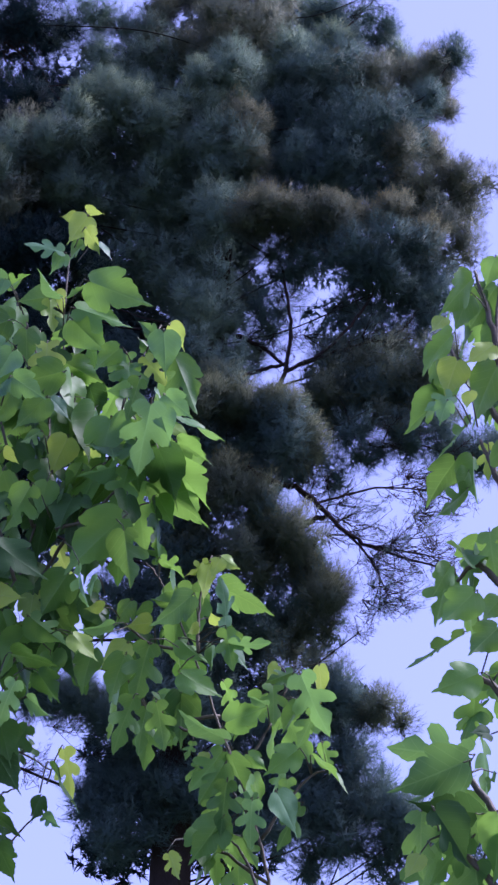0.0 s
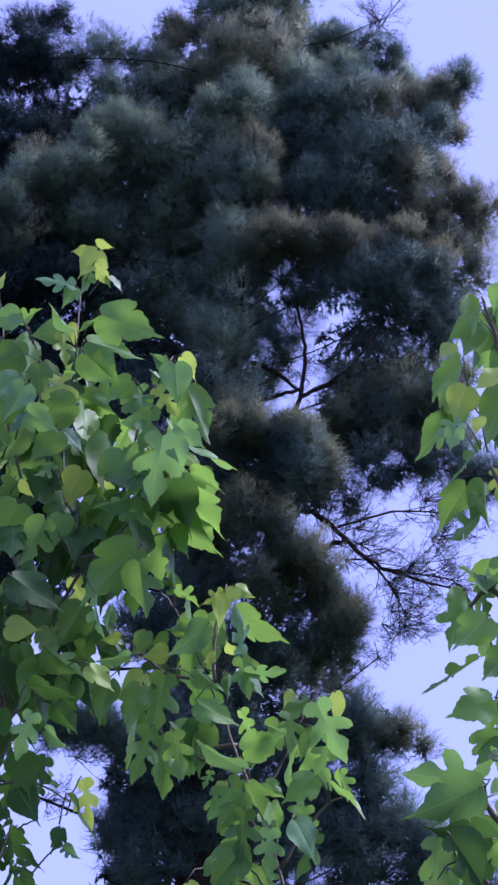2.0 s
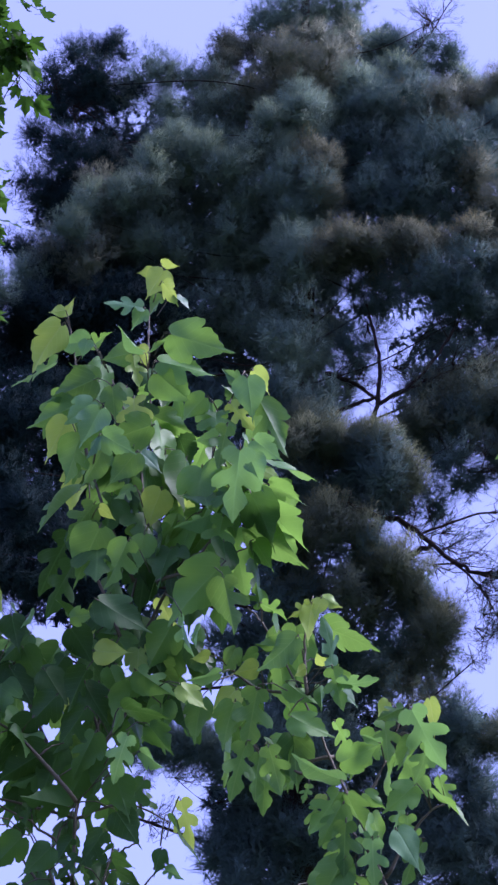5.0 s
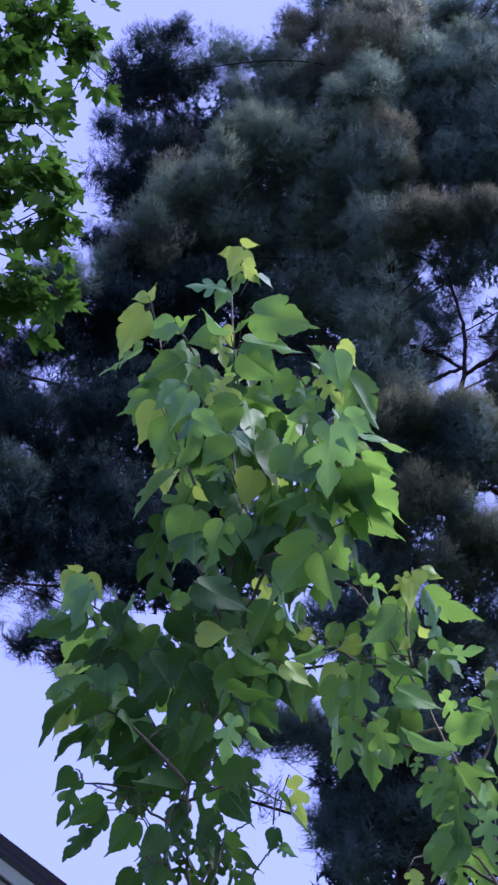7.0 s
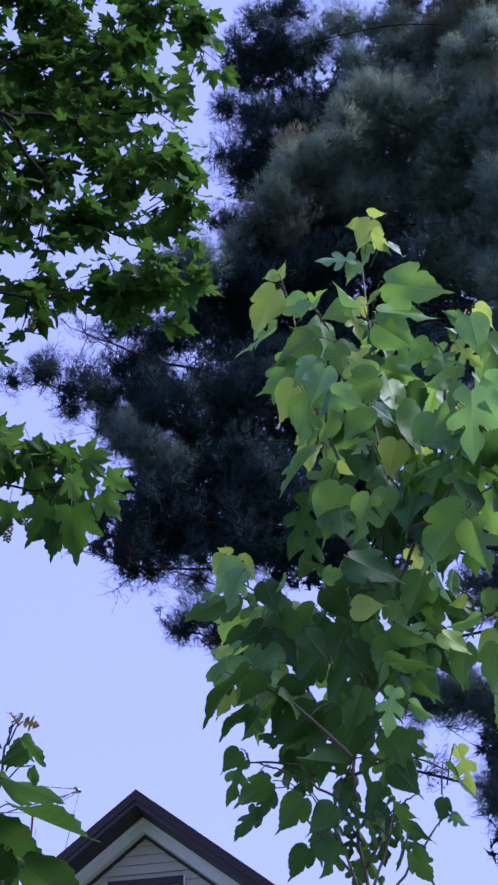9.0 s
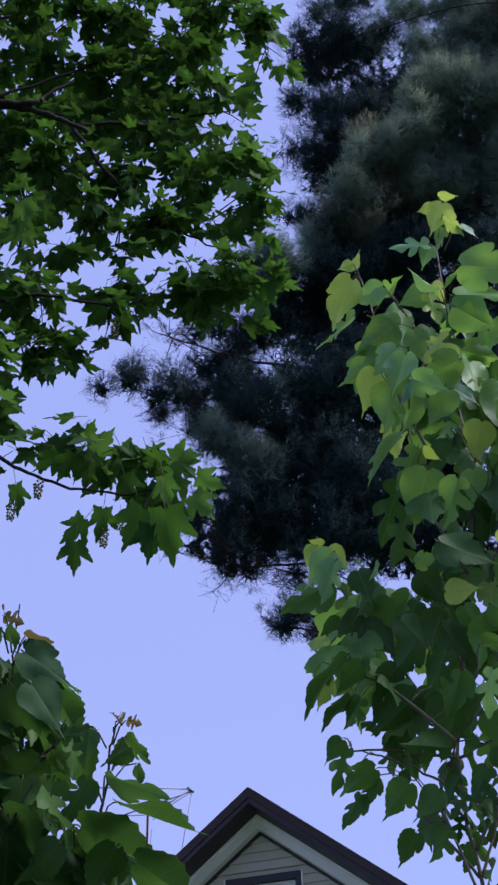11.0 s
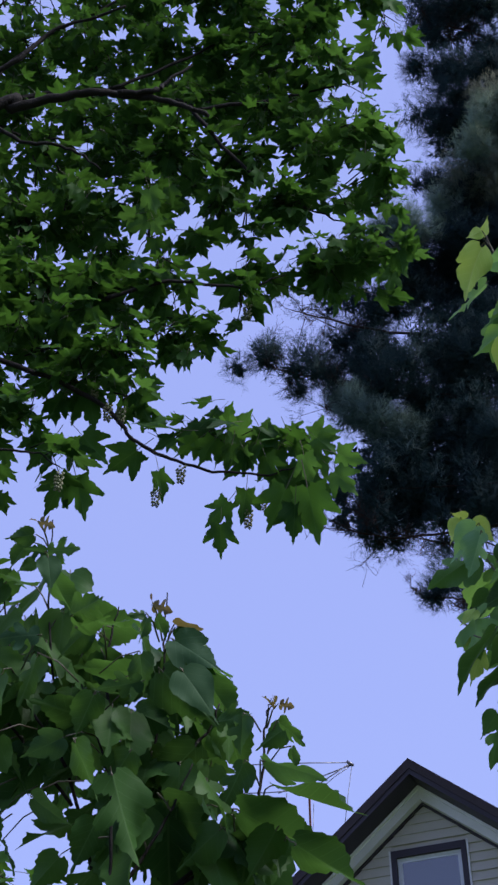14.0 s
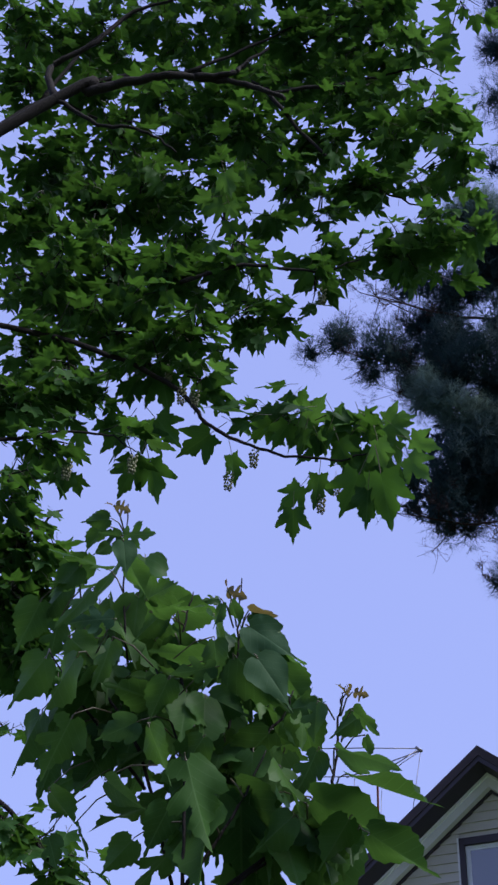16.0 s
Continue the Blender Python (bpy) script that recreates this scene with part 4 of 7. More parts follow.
NEAR = mulberry((-0.966, 2.072, 0.0), "bushy mulberry sapling with broad leaves shaded dark green")
tb = Buf()
near_top = [(-0.960, 2.075, 2.354)]
tube(tb, [(0, 0, -0.03), (-0.02, 0.01, 0.8), tuple(np.array(near_top[0]) - np.array(NEAR.location))], 0.03, 0.018, 8, rough=0.05)
child("trunk", tb.mesh("trunk", [SHOOT_BARK]), NEAR)
for seed, (pts, n, size) in enumerate((
        ([(-0.960, 2.075, 2.354), (-0.930, 2.089, 2.586), (-0.889, 2.107, 2.794), (-0.889, 2.107, 2.928), (-0.884, 2.109, 3.041)], 28, 0.14),
        ([(-0.995, 2.114, 2.460), (-1.067, 2.078, 2.755), (-1.102, 2.060, 3.002), (-1.110, 2.055, 3.229)], 24, 0.13),
        ([(-0.920, 1.984, 2.363), (-0.924, 1.982, 2.589), (-0.976, 1.956, 2.787)], 18, 0.15),
        ([(-0.910, 2.043, 2.382), (-0.774, 2.099, 2.503), (-0.639, 2.145, 2.522)], 18, 0.15),
        ([(-1.037, 2.038, 2.680), (-1.106, 2.001, 2.811), (-1.147, 1.977, 2.895)], 9, 0.14),
        ([(-0.915, 1.986, 2.407), (-0.840, 2.019, 2.546), (-0.801, 2.035, 2.643)], 14, 0.15),
        ([(-1.065, 2.079, 2.724), (-1.154, 2.031, 2.914), (-1.185, 2.013, 3.078)], 10, 0.12),
        ([(-1.046, 2.089, 2.632), (-1.151, 2.032, 2.780), (-1.212, 1.996, 2.883)], 7, 0.12),
        ([(-0.972, 2.069, 2.757), (-0.980, 2.066, 2.912), (-0.966, 2.072, 3.006)], 7, 0.12),
        ([(-0.845, 2.071, 2.666), (-0.794, 2.092, 2.728), (-0.776, 2.098, 2.781)], 5, 0.12),
)):
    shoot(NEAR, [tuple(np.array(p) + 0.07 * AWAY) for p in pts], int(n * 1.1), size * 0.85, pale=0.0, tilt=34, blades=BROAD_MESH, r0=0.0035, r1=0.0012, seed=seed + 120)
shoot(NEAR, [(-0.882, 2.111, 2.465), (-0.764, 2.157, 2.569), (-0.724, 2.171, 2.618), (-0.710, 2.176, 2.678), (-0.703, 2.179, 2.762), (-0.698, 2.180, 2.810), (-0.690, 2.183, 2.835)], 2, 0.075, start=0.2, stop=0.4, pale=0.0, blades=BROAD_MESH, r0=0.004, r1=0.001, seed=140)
# first tip
leaves(NEAR, (
    ((-1.089, 2.015, 3.205), (-1.046, 2.009, 3.175), 25, "Mb"),
    ((-1.096, 2.026, 3.211), (-1.100, 1.999, 3.206), 50, "Hb"),
    ((-1.103, 2.035, 3.190), (-1.157, 2.013, 3.179), 10, "Hg"),
    ((-1.066, 2.016, 3.126), (-1.101, 1.984, 3.127), 15, "Mp"),
    ((-1.066, 2.007, 3.125), (-0.987, 1.993, 3.103), 20, "Dg"),
    ((-1.036, 1.963, 3.083), (-1.035, 1.989, 3.014), 5, "Hp"),
    ((-1.133, 2.101, 3.179), (-1.169, 2.091, 3.155), 15, "Hg"),
    ((-1.069, 2.042, 3.098), (-1.029, 2.078, 3.017), 5, "Hg"),
    ((-1.022, 2.041, 2.996), (-0.934, 2.008, 2.999), 8, "Mg"),
    ((-1.028, 2.073, 2.990), (-0.944, 2.047, 2.984), 12, "Hg"),
    ((-0.947, 2.023, 2.947), (-0.885, 2.001, 2.936), 45, "Hg"),
    ((-1.144, 2.079, 3.212), (-1.186, 2.089, 3.163), 20, "Hg"),
))
# second tip
leaves(NEAR, (
    ((-0.882, 2.085, 3.013), (-0.834, 2.079, 2.982), 30, "Mb"),
    ((-0.855, 2.027, 2.979), (-0.849, 1.997, 2.976), 55, "Hb"),
    ((-0.870, 2.034, 2.965), (-0.899, 2.014, 2.951), 12, "Mg"),
    ((-0.854, 2.008, 2.940), (-0.873, 2.016, 2.892), 10, "Hg"),
    ((-0.863, 2.062, 2.975), (-0.844, 2.077, 2.920), 10, "Hg"),
    ((-0.832, 2.073, 2.954), (-0.775, 2.067, 2.925), 30, "Mb"),
    ((-0.834, 2.083, 2.955), (-0.806, 2.080, 2.922), 20, "Hg"),
    ((-0.816, 2.020, 2.894), (-0.731, 2.047, 2.824), 10, "Mp"),
    ((-0.785, 1.987, 2.813), (-0.731, 2.032, 2.722), 30, "Hp"),
    ((-0.852, 2.054, 2.862), (-0.764, 2.109, 2.758), 0, "Hg"),
    ((-0.852, 1.971, 2.850), (-0.855, 2.005, 2.772), 15, "Hg"),
    ((-0.885, 2.033, 2.846), (-0.983, 1.991, 2.860), 10, "Hg"),
    ((-0.847, 1.986, 2.801), (-0.927, 1.966, 2.787), 15, "Dp"),
    ((-0.766, 2.104, 2.765), (-0.685, 2.084, 2.751), 35, "Mg"),
))
# third tip
leaves(NEAR, (
    ((-0.664, 2.100, 2.774), (-0.663, 2.064, 2.779), 45, "Hb"),
    ((-0.663, 2.097, 2.772), (-0.639, 2.067, 2.772), 50, "Hb"),
    ((-0.644, 2.077, 2.763), (-0.609, 2.063, 2.742), 30, "Mb"),
    ((-0.631, 2.094, 2.730), (-0.691, 2.094, 2.693), 10, "Hg"),
    ((-0.644, 2.066, 2.725), (-0.593, 2.073, 2.679), 12, "Mg"),
    ((-0.629, 2.090, 2.689), (-0.624, 2.098, 2.642), 30, "Hg"),
    ((-0.670, 2.054, 2.656), (-0.559, 2.061, 2.610), 35, "Mp"),
    ((-0.644, 2.024, 2.593), (-0.493, 2.044, 2.532), 52, "Hg"),
    ((-0.731, 2.088, 2.596), (-0.584, 2.123, 2.517), 12, "Hg"),
    ((-0.625, 2.055, 2.511), (-0.514, 2.085, 2.437), 10, "Hg"),
    ((-0.704, 2.071, 2.754), (-0.722, 2.093, 2.690), 12, "Hp"),
    ((-0.692, 2.126, 2.694), (-0.637, 2.133, 2.648), 20, "Hg"),
    ((-0.680, 2.112, 2.596), (-0.675, 2.076, 2.602), 40, "Hb"),
))
# broad inner leaves
leaves(NEAR, (
    ((-0.852, 1.877, 2.596), (-0.842, 1.955, 2.465), 35, "Mg"),
    ((-0.977, 1.968, 2.714), (-1.055, 1.960, 2.686), 12, "Mp"),
    ((-0.945, 1.929, 2.686), (-0.915, 1.975, 2.593), 15, "Hg"),
    ((-1.104, 1.964, 2.863), (-1.191, 2.012, 2.768), 25, "Hg"),
    ((-1.109, 1.979, 2.753), (-1.186, 2.021, 2.665), 30, "Mg"),
    ((-1.043, 1.978, 2.926), (-1.127, 1.950, 2.923), 25, "Dp"),
    ((-1.156, 2.012, 2.931), (-1.092, 2.036, 2.865), 15, "Hg"),
    ((-1.044, 1.970, 2.886), (-1.083, 2.006, 2.804), 15, "Mg"),
    ((-0.926, 1.963, 2.785), (-0.975, 1.989, 2.716), 12, "Hg"),
    ((-1.046, 1.989, 2.631), (-0.975, 2.010, 2.569), 12, "Hp"),
    ((-1.014, 2.053, 2.551), (-1.081, 2.067, 2.497), 10, "Hg"),
    ((-0.800, 2.118, 2.740), (-0.901, 2.142, 2.674), 12, "Hg"),
    ((-0.879, 2.014, 2.694), (-0.935, 2.034, 2.633), 15, "Hg"),
    ((-0.709, 2.090, 2.680), (-0.761, 2.122, 2.603), 12, "Mg"),
    ((-0.743, 2.074, 2.562), (-0.826, 2.090, 2.505), 12, "Hg"),
))
# deep leaves
leaves(NEAR, (
    ((-0.863, 2.169, 2.796), (-0.785, 2.187, 2.737), 15, "Hg"),
    ((-0.911, 2.140, 2.674), (-0.838, 2.167, 2.604), 12, "Hg"),
    ((-0.937, 2.021, 2.588), (-0.996, 2.051, 2.514), 12, "Hg"),
    ((-1.168, 2.072, 2.792), (-1.116, 2.119, 2.698), 12, "Hg"),
    ((-1.168, 2.054, 3.112), (-1.240, 2.066, 3.060), 15, "Hg"),
    ((-1.115, 2.012, 3.026), (-1.189, 2.036, 2.960), 15, "Mg"),
    ((-1.073, 2.091, 2.873), (-1.141, 2.101, 2.824), 15, "Hg"),
    ((-0.655, 2.092, 2.556), (-0.722, 2.120, 2.484), 12, "Hg"),
    ((-0.797, 2.164, 2.646), (-0.891, 2.144, 2.632), 12, "Hg"),
    ((-1.008, 2.102, 3.007), (-1.078, 2.114, 2.956), 12, "Hg"),
    ((-0.921, 2.102, 2.818), (-0.840, 2.114, 2.766), 15, "Hg"),
    ((-1.197, 2.071, 2.669), (-1.139, 2.097, 2.600), 15, "Hg"),
))
# leaves that hang at the outer side
leaves(NEAR, (
    ((-1.177, 2.110, 3.161), (-1.272, 2.114, 3.119), 30, "Hg"),
    ((-1.222, 2.111, 3.119), (-1.301, 2.137, 3.050), 20, "Hg"),
    ((-1.243, 2.120, 3.041), (-1.275, 2.152, 2.966), 10, "Mg"),
    ((-1.133, 2.083, 2.962), (-1.120, 2.117, 2.884), 25, "Hg"),
    ((-1.111, 2.055, 2.874), (-1.212, 2.121, 2.757), 15, "Hg"),
    ((-1.176, 2.094, 2.872), (-1.266, 2.130, 2.792), 20, "Hg"),
    ((-1.197, 2.090, 2.773), (-1.244, 2.134, 2.682), 15, "Mg"),
    ((-1.122, 2.092, 2.794), (-1.156, 2.132, 2.709), 20, "Hq"),
    ((-1.110, 2.107, 2.755), (-1.191, 2.141, 2.677), 25, "Hg"),
    ((-1.143, 2.123, 2.725), (-1.228, 2.125, 2.686), 30, "Mg"),
    ((-1.083, 2.098, 2.823), (-1.113, 2.125, 2.753), 20, "Hg"),
    ((-1.044, 2.081, 2.775), (-1.083, 2.119, 2.692), 10, "Hg"),
    ((-1.182, 2.125, 2.668), (-1.221, 2.123, 2.632), 20, "Mg"),
    ((-1.275, 2.103, 3.088), (-1.348, 2.145, 3.001), 10, "Hg"),
    ((-1.250, 2.105, 2.961), (-1.343, 2.143, 2.879), 10, "Hg"),
    ((-1.244, 2.099, 2.841), (-1.317, 2.149, 2.742), 20, "Hg"),
    ((-1.161, 2.115, 2.620), (-1.132, 2.132, 2.563), 30, "Mg"),
    ((-1.213, 2.113, 2.607), (-1.195, 2.134, 2.544), 20, "Mg"),
))


# ---- pine ----
PINE_BASE = Vector((1.591, 14.908, 0.0))
PINE = tagged(new("pine_tree"), "tall old pine with dark shaggy needle clumps", "tree")
PINE.location = PINE_BASE
pine_line = [q - np.array(PINE_BASE) for q in curve_points([tuple(PINE_BASE - Vector((0.1, 0, 0.2)))] + [(1.603, 14.907, 7.701), (1.701, 14.896, 10.908), (1.914, 14.870, 14.463), (2.188, 14.832, 19.053), (2.454, 14.790, 25.199), (2.803, 14.728, 30.902)], 6)]
tb = Buf()
tube(tb, pine_line, 0.25, 0.04, 12, rough=0.06)
child("trunk", tb.mesh("trunk", [PINE_BARK]), PINE, "thick rough dark brown trunk")


def needles(tufts, ways, tuft_tone, n, length, width, g, faces, fan=(0.25, 1.25), slide=0.055):
    """Thin tapering needles fanned round each tuft's way, turned to the side that the clump faces there, as arrays of triangles."""
    t = len(tufts)
    c = np.repeat(tufts, n, 0)
    w = np.repeat(ways, n, 0)
    r = g.normal(0, 1, (t * n, 3))
    r -= (r * w).sum(1)[:, None] * w
    r /= np.linalg.norm(r, axis=1)[:, None]
    spread = g.uniform(*fan, (t * n, 1))
    d = w * np.cos(spread) + r * np.sin(spread)
    ln = length * g.uniform(0.7, 1.15, (t * n, 1))
    c = c + w * g.uniform(-slide, slide, (t * n, 1))
    side = np.cross(d, g.normal(0, 1, (t * n, 3)))
    side /= np.linalg.norm(side, axis=1)[:, None] + 1e-9
    out = np.repeat(faces, n, 0)
    side *= np.where((np.cross(side, d) * out).sum(1) < 0, -1.0, 1.0)[:, None]
    tip = c + d * ln + np.array([0, 0, -0.012])
    v = np.stack([c - side * width, c + side * width, tip], 1).reshape(-1, 3)
    y = np.repeat(tuft_tone, n)
    uv = np.stack([np.stack([np.zeros_like(y), np.zeros_like(y), np.ones_like(y)], 1).ravel(), np.repeat(y, 3)], 1)
    return v, uv, np.repeat(out, 3, 0)


def triangles(name, v, uv, out, mat):
    me = bpy.data.meshes.new(name)
    n = len(v) // 3
    me.vertices.add(3 * n)
    me.vertices.foreach_set("co", v.astype(np.float32).ravel())
    me.loops.add(3 * n)
    me.loops.foreach_set("vertex_index", np.arange(3 * n, dtype=np.int32))
    me.polygons.add(n)
    me.polygons.foreach_set("loop_start", np.arange(0, 3 * n, 3, dtype=np.int32))
    layer = me.uv_layers.new(name="blade")
    layer.data.foreach_set("uv", uv.astype(np.float32).ravel())
    me.materials.append(mat)
    me.update(calc_edges=True)
    me.validate()
    soft = me.attributes.new("custom_normal", "FLOAT_VECTOR", "POINT")
    soft.data.foreach_set("vector", out.astype(np.float32).ravel())
    return me


bough_count = [0]


def unit(q):
    return q / (np.linalg.norm(q, axis=1)[:, None] + 1e-9)


def limb_to(buf, c, h, g, r=1.0):
    """A limb that sweeps from the trunk to the clump at c."""
    zs = np.array([p[2] for p in pine_line])
    at_z = np.clip(c[2] - g.uniform(0.1, 0.55) * math.hypot(c[0], c[1]) - 0.3, zs[1], zs[-2])
    root = np.array([np.interp(at_z, zs, np.array(pine_line)[:, k]) for k in range(3)])
    foot = c - np.array([0, 0, 0.3 * h])
    span = np.linalg.norm(foot - root)
    bend = (root + foot) / 2 + g.normal(0, 0.35, 3) * span * 0.3 - np.array([0, 0, g.uniform(0.0, 0.16) * span])
    tube(buf, curve_points([root, bend, foot], 6), r * (0.007 + 0.003 * span), 0.007, 5, rough=0.12)
    return foot


def bough(c, w, h, tone="dark", full=1.0, limb=True, crest=False):
    """A clump of needle growth on a limb from the trunk. c: middle, w and h: half width and half height, full: how dense."""
    bough_count[0] += 1
    g = np.random.default_rng(500 + bough_count[0])
    c = np.array(c) - np.array(PINE_BASE)
    mat = {"dark": NEEDLE_SHADED, "teal": NEEDLE_TEAL, "olive": NEEDLE_OLIVE, "green": NEEDLE_GREEN, "brown": NEEDLE_BROWN}[tone]
    buf = Buf()
    if full >= 0.6:
        # dense: rounded upright lobes, furred with needles over an opaque inside
        w, h = 1.2 * w, 1.2 * h
        n = max(4, int(full * 7.6 * w * h / 0.11 ** 0.5) + 3)
        q = unit(g.normal(0, 1, (n, 3))) * g.uniform(0.05, 1, (n, 1)) ** 0.5
        mids = c + q * np.array([w, 0.7 * w, h]) * 0.92
        rl = g.uniform(0.20, 0.36, n) * min(1.0, 0.55 + 0.6 * min(w, h))
        per = 74
        d = unit(g.normal(0, 1, (n * per, 3)) + np.array([0, -0.15, 0.35]))
        rr = np.repeat(rl, per)[:, None]
        lump = 1 + 0.22 * np.sin(5 * d[:, :1] + np.repeat(g.uniform(0, 6, n), per)[:, None]) * np.cos(4 * d[:, 1:2])
        tufts = np.repeat(mids, per, 0) + d * rr * lump * np.array([1, 1, 1.25]) * g.uniform(0.75, 1.05, (n * per, 1))
        ways = unit(d * 0.8 + np.array([0, 0, 0.55]) + g.normal(0, 0.25, (n * per, 3)))
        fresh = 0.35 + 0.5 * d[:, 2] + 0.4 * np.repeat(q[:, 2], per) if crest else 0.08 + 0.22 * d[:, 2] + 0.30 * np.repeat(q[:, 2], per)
        fresh = np.clip(fresh, 0, 1)  # new shoots and the light on top, both painted as lighter needles
        tuft_tone = np.clip(fresh * np.repeat(g.uniform(0.7, 1.0, n), per) + g.uniform(-0.03, 0.03, n * per), 0, 1)
        out = unit(0.75 * d + 0.35 * unit(np.repeat(mids - c, per, 0)) + np.array([0, 0, 0.15]) + g.normal(0, 0.12, (n * per, 3)))
        v, uv, nv = needles(tufts, ways, tuft_tone, 11, 0.125, 0.0022, g, out, (0.1, 1.15), 0.07)
        k = 50
        di = unit(g.normal(0, 1, (n * k, 3)))
        inside = np.repeat(mids, k, 0) + di * np.repeat(rl, k)[:, None] * g.uniform(0, 0.66, (n * k, 1))
        v2, uv2, nv2 = needles(inside, unit(g.normal(0, 1, (n * k, 3)) + np.array([0, 0, 0.4])), np.full(n * k, 0.2) + 0.2 * di[:, 2], 3, 0.15, 0.011, g, unit(0.6 * di + 0.5 * unit(np.repeat(mids - c, k, 0))))
        v, uv, nv = np.concatenate([v, v2]), np.concatenate([uv, uv2]), np.concatenate([nv, nv2])
        if limb and g.random() < 0.4:
            limb_to(buf, c, h, g)
    else:
        # open: single sprays at the ends of twigs
        n = max(8, int(70 * w * w * (h / w) ** 0.5 + 8))
        q = unit(g.normal(0, 1, (n, 3))) * g.uniform(0.15, 1, (n, 1)) ** 0.5
        mids = c + q * np.array([w, 0.75 * w, h])
        foot = limb_to(buf, c, h, g, 0.8) if limb else c - np.array([0.6 * w, 0, 0.3 * h])
        ways0 = unit(mids - foot + np.array([0, 0, 0.2]))
        for i in range(n):
            m = (foot + mids[i]) / 2 + g.normal(0, 0.08, 3) - np.array([0, 0, 0.04])
            tube(buf, [foot, m, mids[i], mids[i] + ways0[i] * 0.12], 0.0045, 0.0014, 3)
        per = max(5, int(15 * full))
        along = g.uniform(-0.16, 0.12, (n * per, 1))
        tufts = np.repeat(mids, per, 0) + np.repeat(ways0, per, 0) * along + g.normal(0, 0.035, (n * per, 3))
        ways = unit(np.repeat(ways0, per, 0) + g.normal(0, 0.35, (n * per, 3)))
        v, uv, nv = needles(tufts, ways, g.uniform(0.1, 0.6, n * per), 16, 0.05, 0.0016, g, unit(ways + g.normal(0, 0.3, ways.shape)))
    tagged(child("needle_clump", triangles("needle_clump", v, uv, nv, mat), PINE), kind="stuff")
    if buf.v:
        child("branch", buf.mesh("branch", [PINE_BARK]), PINE)


def inner(c, w, h):
    """Coarse needle growth deep in the crown: its colour carries haze high at right, shade elsewhere."""
    mat = NEEDLE_HAZED if c[0] > -0.6 and c[2] > 11 else NEEDLE_SHADED
    bough_count[0] += 1
    g = np.random.default_rng(500 + bough_count[0])
    c = np.array(c) - np.array(PINE_BASE)
    w, h = 1.25 * w, 1.2 * h
    n = int(700 * w * h) + 36
    q = g.normal(0, 1, (n, 3))
    q *= (g.uniform(0, 1, (n, 1)) ** 0.4) / np.linalg.norm(q, axis=1)[:, None]
    q *= 1 + 0.3 * np.array([noise.noise(Vector(p * 1.6) + Vector((bough_count[0], 3, 0))) for p in q])[:, None]
    wc = g.normal(0, 1, (n, 3)) + np.array([0, 0, 0.5])
    wc /= np.linalg.norm(wc, axis=1)[:, None]
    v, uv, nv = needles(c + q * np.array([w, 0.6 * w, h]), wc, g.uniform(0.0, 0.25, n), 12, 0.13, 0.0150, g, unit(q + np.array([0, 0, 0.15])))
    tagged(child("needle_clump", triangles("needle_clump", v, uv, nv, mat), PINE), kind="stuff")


def bare_limb(pts, r0, r1, twigs=0, reach=0.7):
    """A limb that shows, with fine side twigs and their forks."""
    g = np.random.default_rng(int(abs(pts[0][0]) * 1000) + len(pts))
    buf = Buf()
    line = [q - np.array(PINE_BASE) for q in curve_points(pts, 6)]
    line = [q + g.normal(0, 0.3 * r0, 3) for q in line]
    tube(buf, line, r0, r1, 7, rough=0.1)
    for i in range(twigs):
        k = int(g.integers(len(line) // 3, len(line) - 1))
        a = line[k]
        d = line[k + 1] - line[k]
        d = d / np.linalg.norm(d) + g.normal(0, 0.7, 3) + np.array([0, 0, 0.15])
        d /= np.linalg.norm(d)
        ln = reach * g.uniform(0.4, 1.1)
        m = a + d * ln * 0.5 + g.normal(0, 0.05, 3)
        e = a + d * ln + np.array([0, 0, 0.12 * ln])
        tube(buf, [a, m, e], 0.007, 0.0025, 4)
        for j in range(9):
            u = g.uniform(0.2, 1.0)
            p = m * (1 - u) + e * u
            q = p + (d * 0.6 + g.normal(0, 0.7, 3)) * ln * 0.26
            tube(buf, [p, (p + q) / 2 + g.normal(0, 0.02, 3), q], 0.0032, 0.0018, 3)
            for k2 in range(3):
                w = p + (q - p) * g.uniform(0.3, 1.0)
                tube(buf, [w, w + g.normal(0, 1, 3) * 0.05], 0.0022, 0.0014, 3)
    child("branch", buf.mesh("branch", [PINE_BARK]), PINE)


# crown, from the top down
bough((-1.29, 15.42, 23.03), 0.86, 0.81, "dark", 0.55)
bough((-1.08, 15.43, 22.75), 0.61, 0.61, "dark", 0.6)
bough((-1.06, 15.44, 23.92), 0.42, 0.31, "dark", 0.8)
bough((-0.31, 15.47, 22.91), 0.71, 0.61, "green", 0.8)
bough((0.27, 15.27, 22.88), 0.30, 0.45, "brown", 0.5)
bough((-1.64, 15.69, 21.30), 0.58, 0.49, "dark", 0.45)
bough((-0.90, 15.75, 21.47), 0.59, 0.49, "dark", 0.9)
bough((-1.81, 15.67, 20.10), 0.66, 0.56, "dark", 1.1)
bough((0.94, 15.24, 23.26), 0.46, 0.51, "brown", 0.6)
bough((1.43, 15.11, 22.33), 0.59, 0.69, "brown", 0.8)
bough((2.04, 15.14, 24.29), 0.63, 0.74, "green", 1.1)
bough((2.85, 15.00, 24.57), 0.74, 0.74, "green", 1.0)
bough((2.19, 15.12, 26.69), 0.90, 0.90, "green", 1.0)
bough((3.44, 14.88, 26.32), 1.01, 0.89, "teal", 0.9)
bough((2.93, 14.58, 22.77), 0.50, 0.50, "brown", 0.8)
bough((4.59, 14.57, 24.00), 0.68, 0.63, "teal", 0.45)
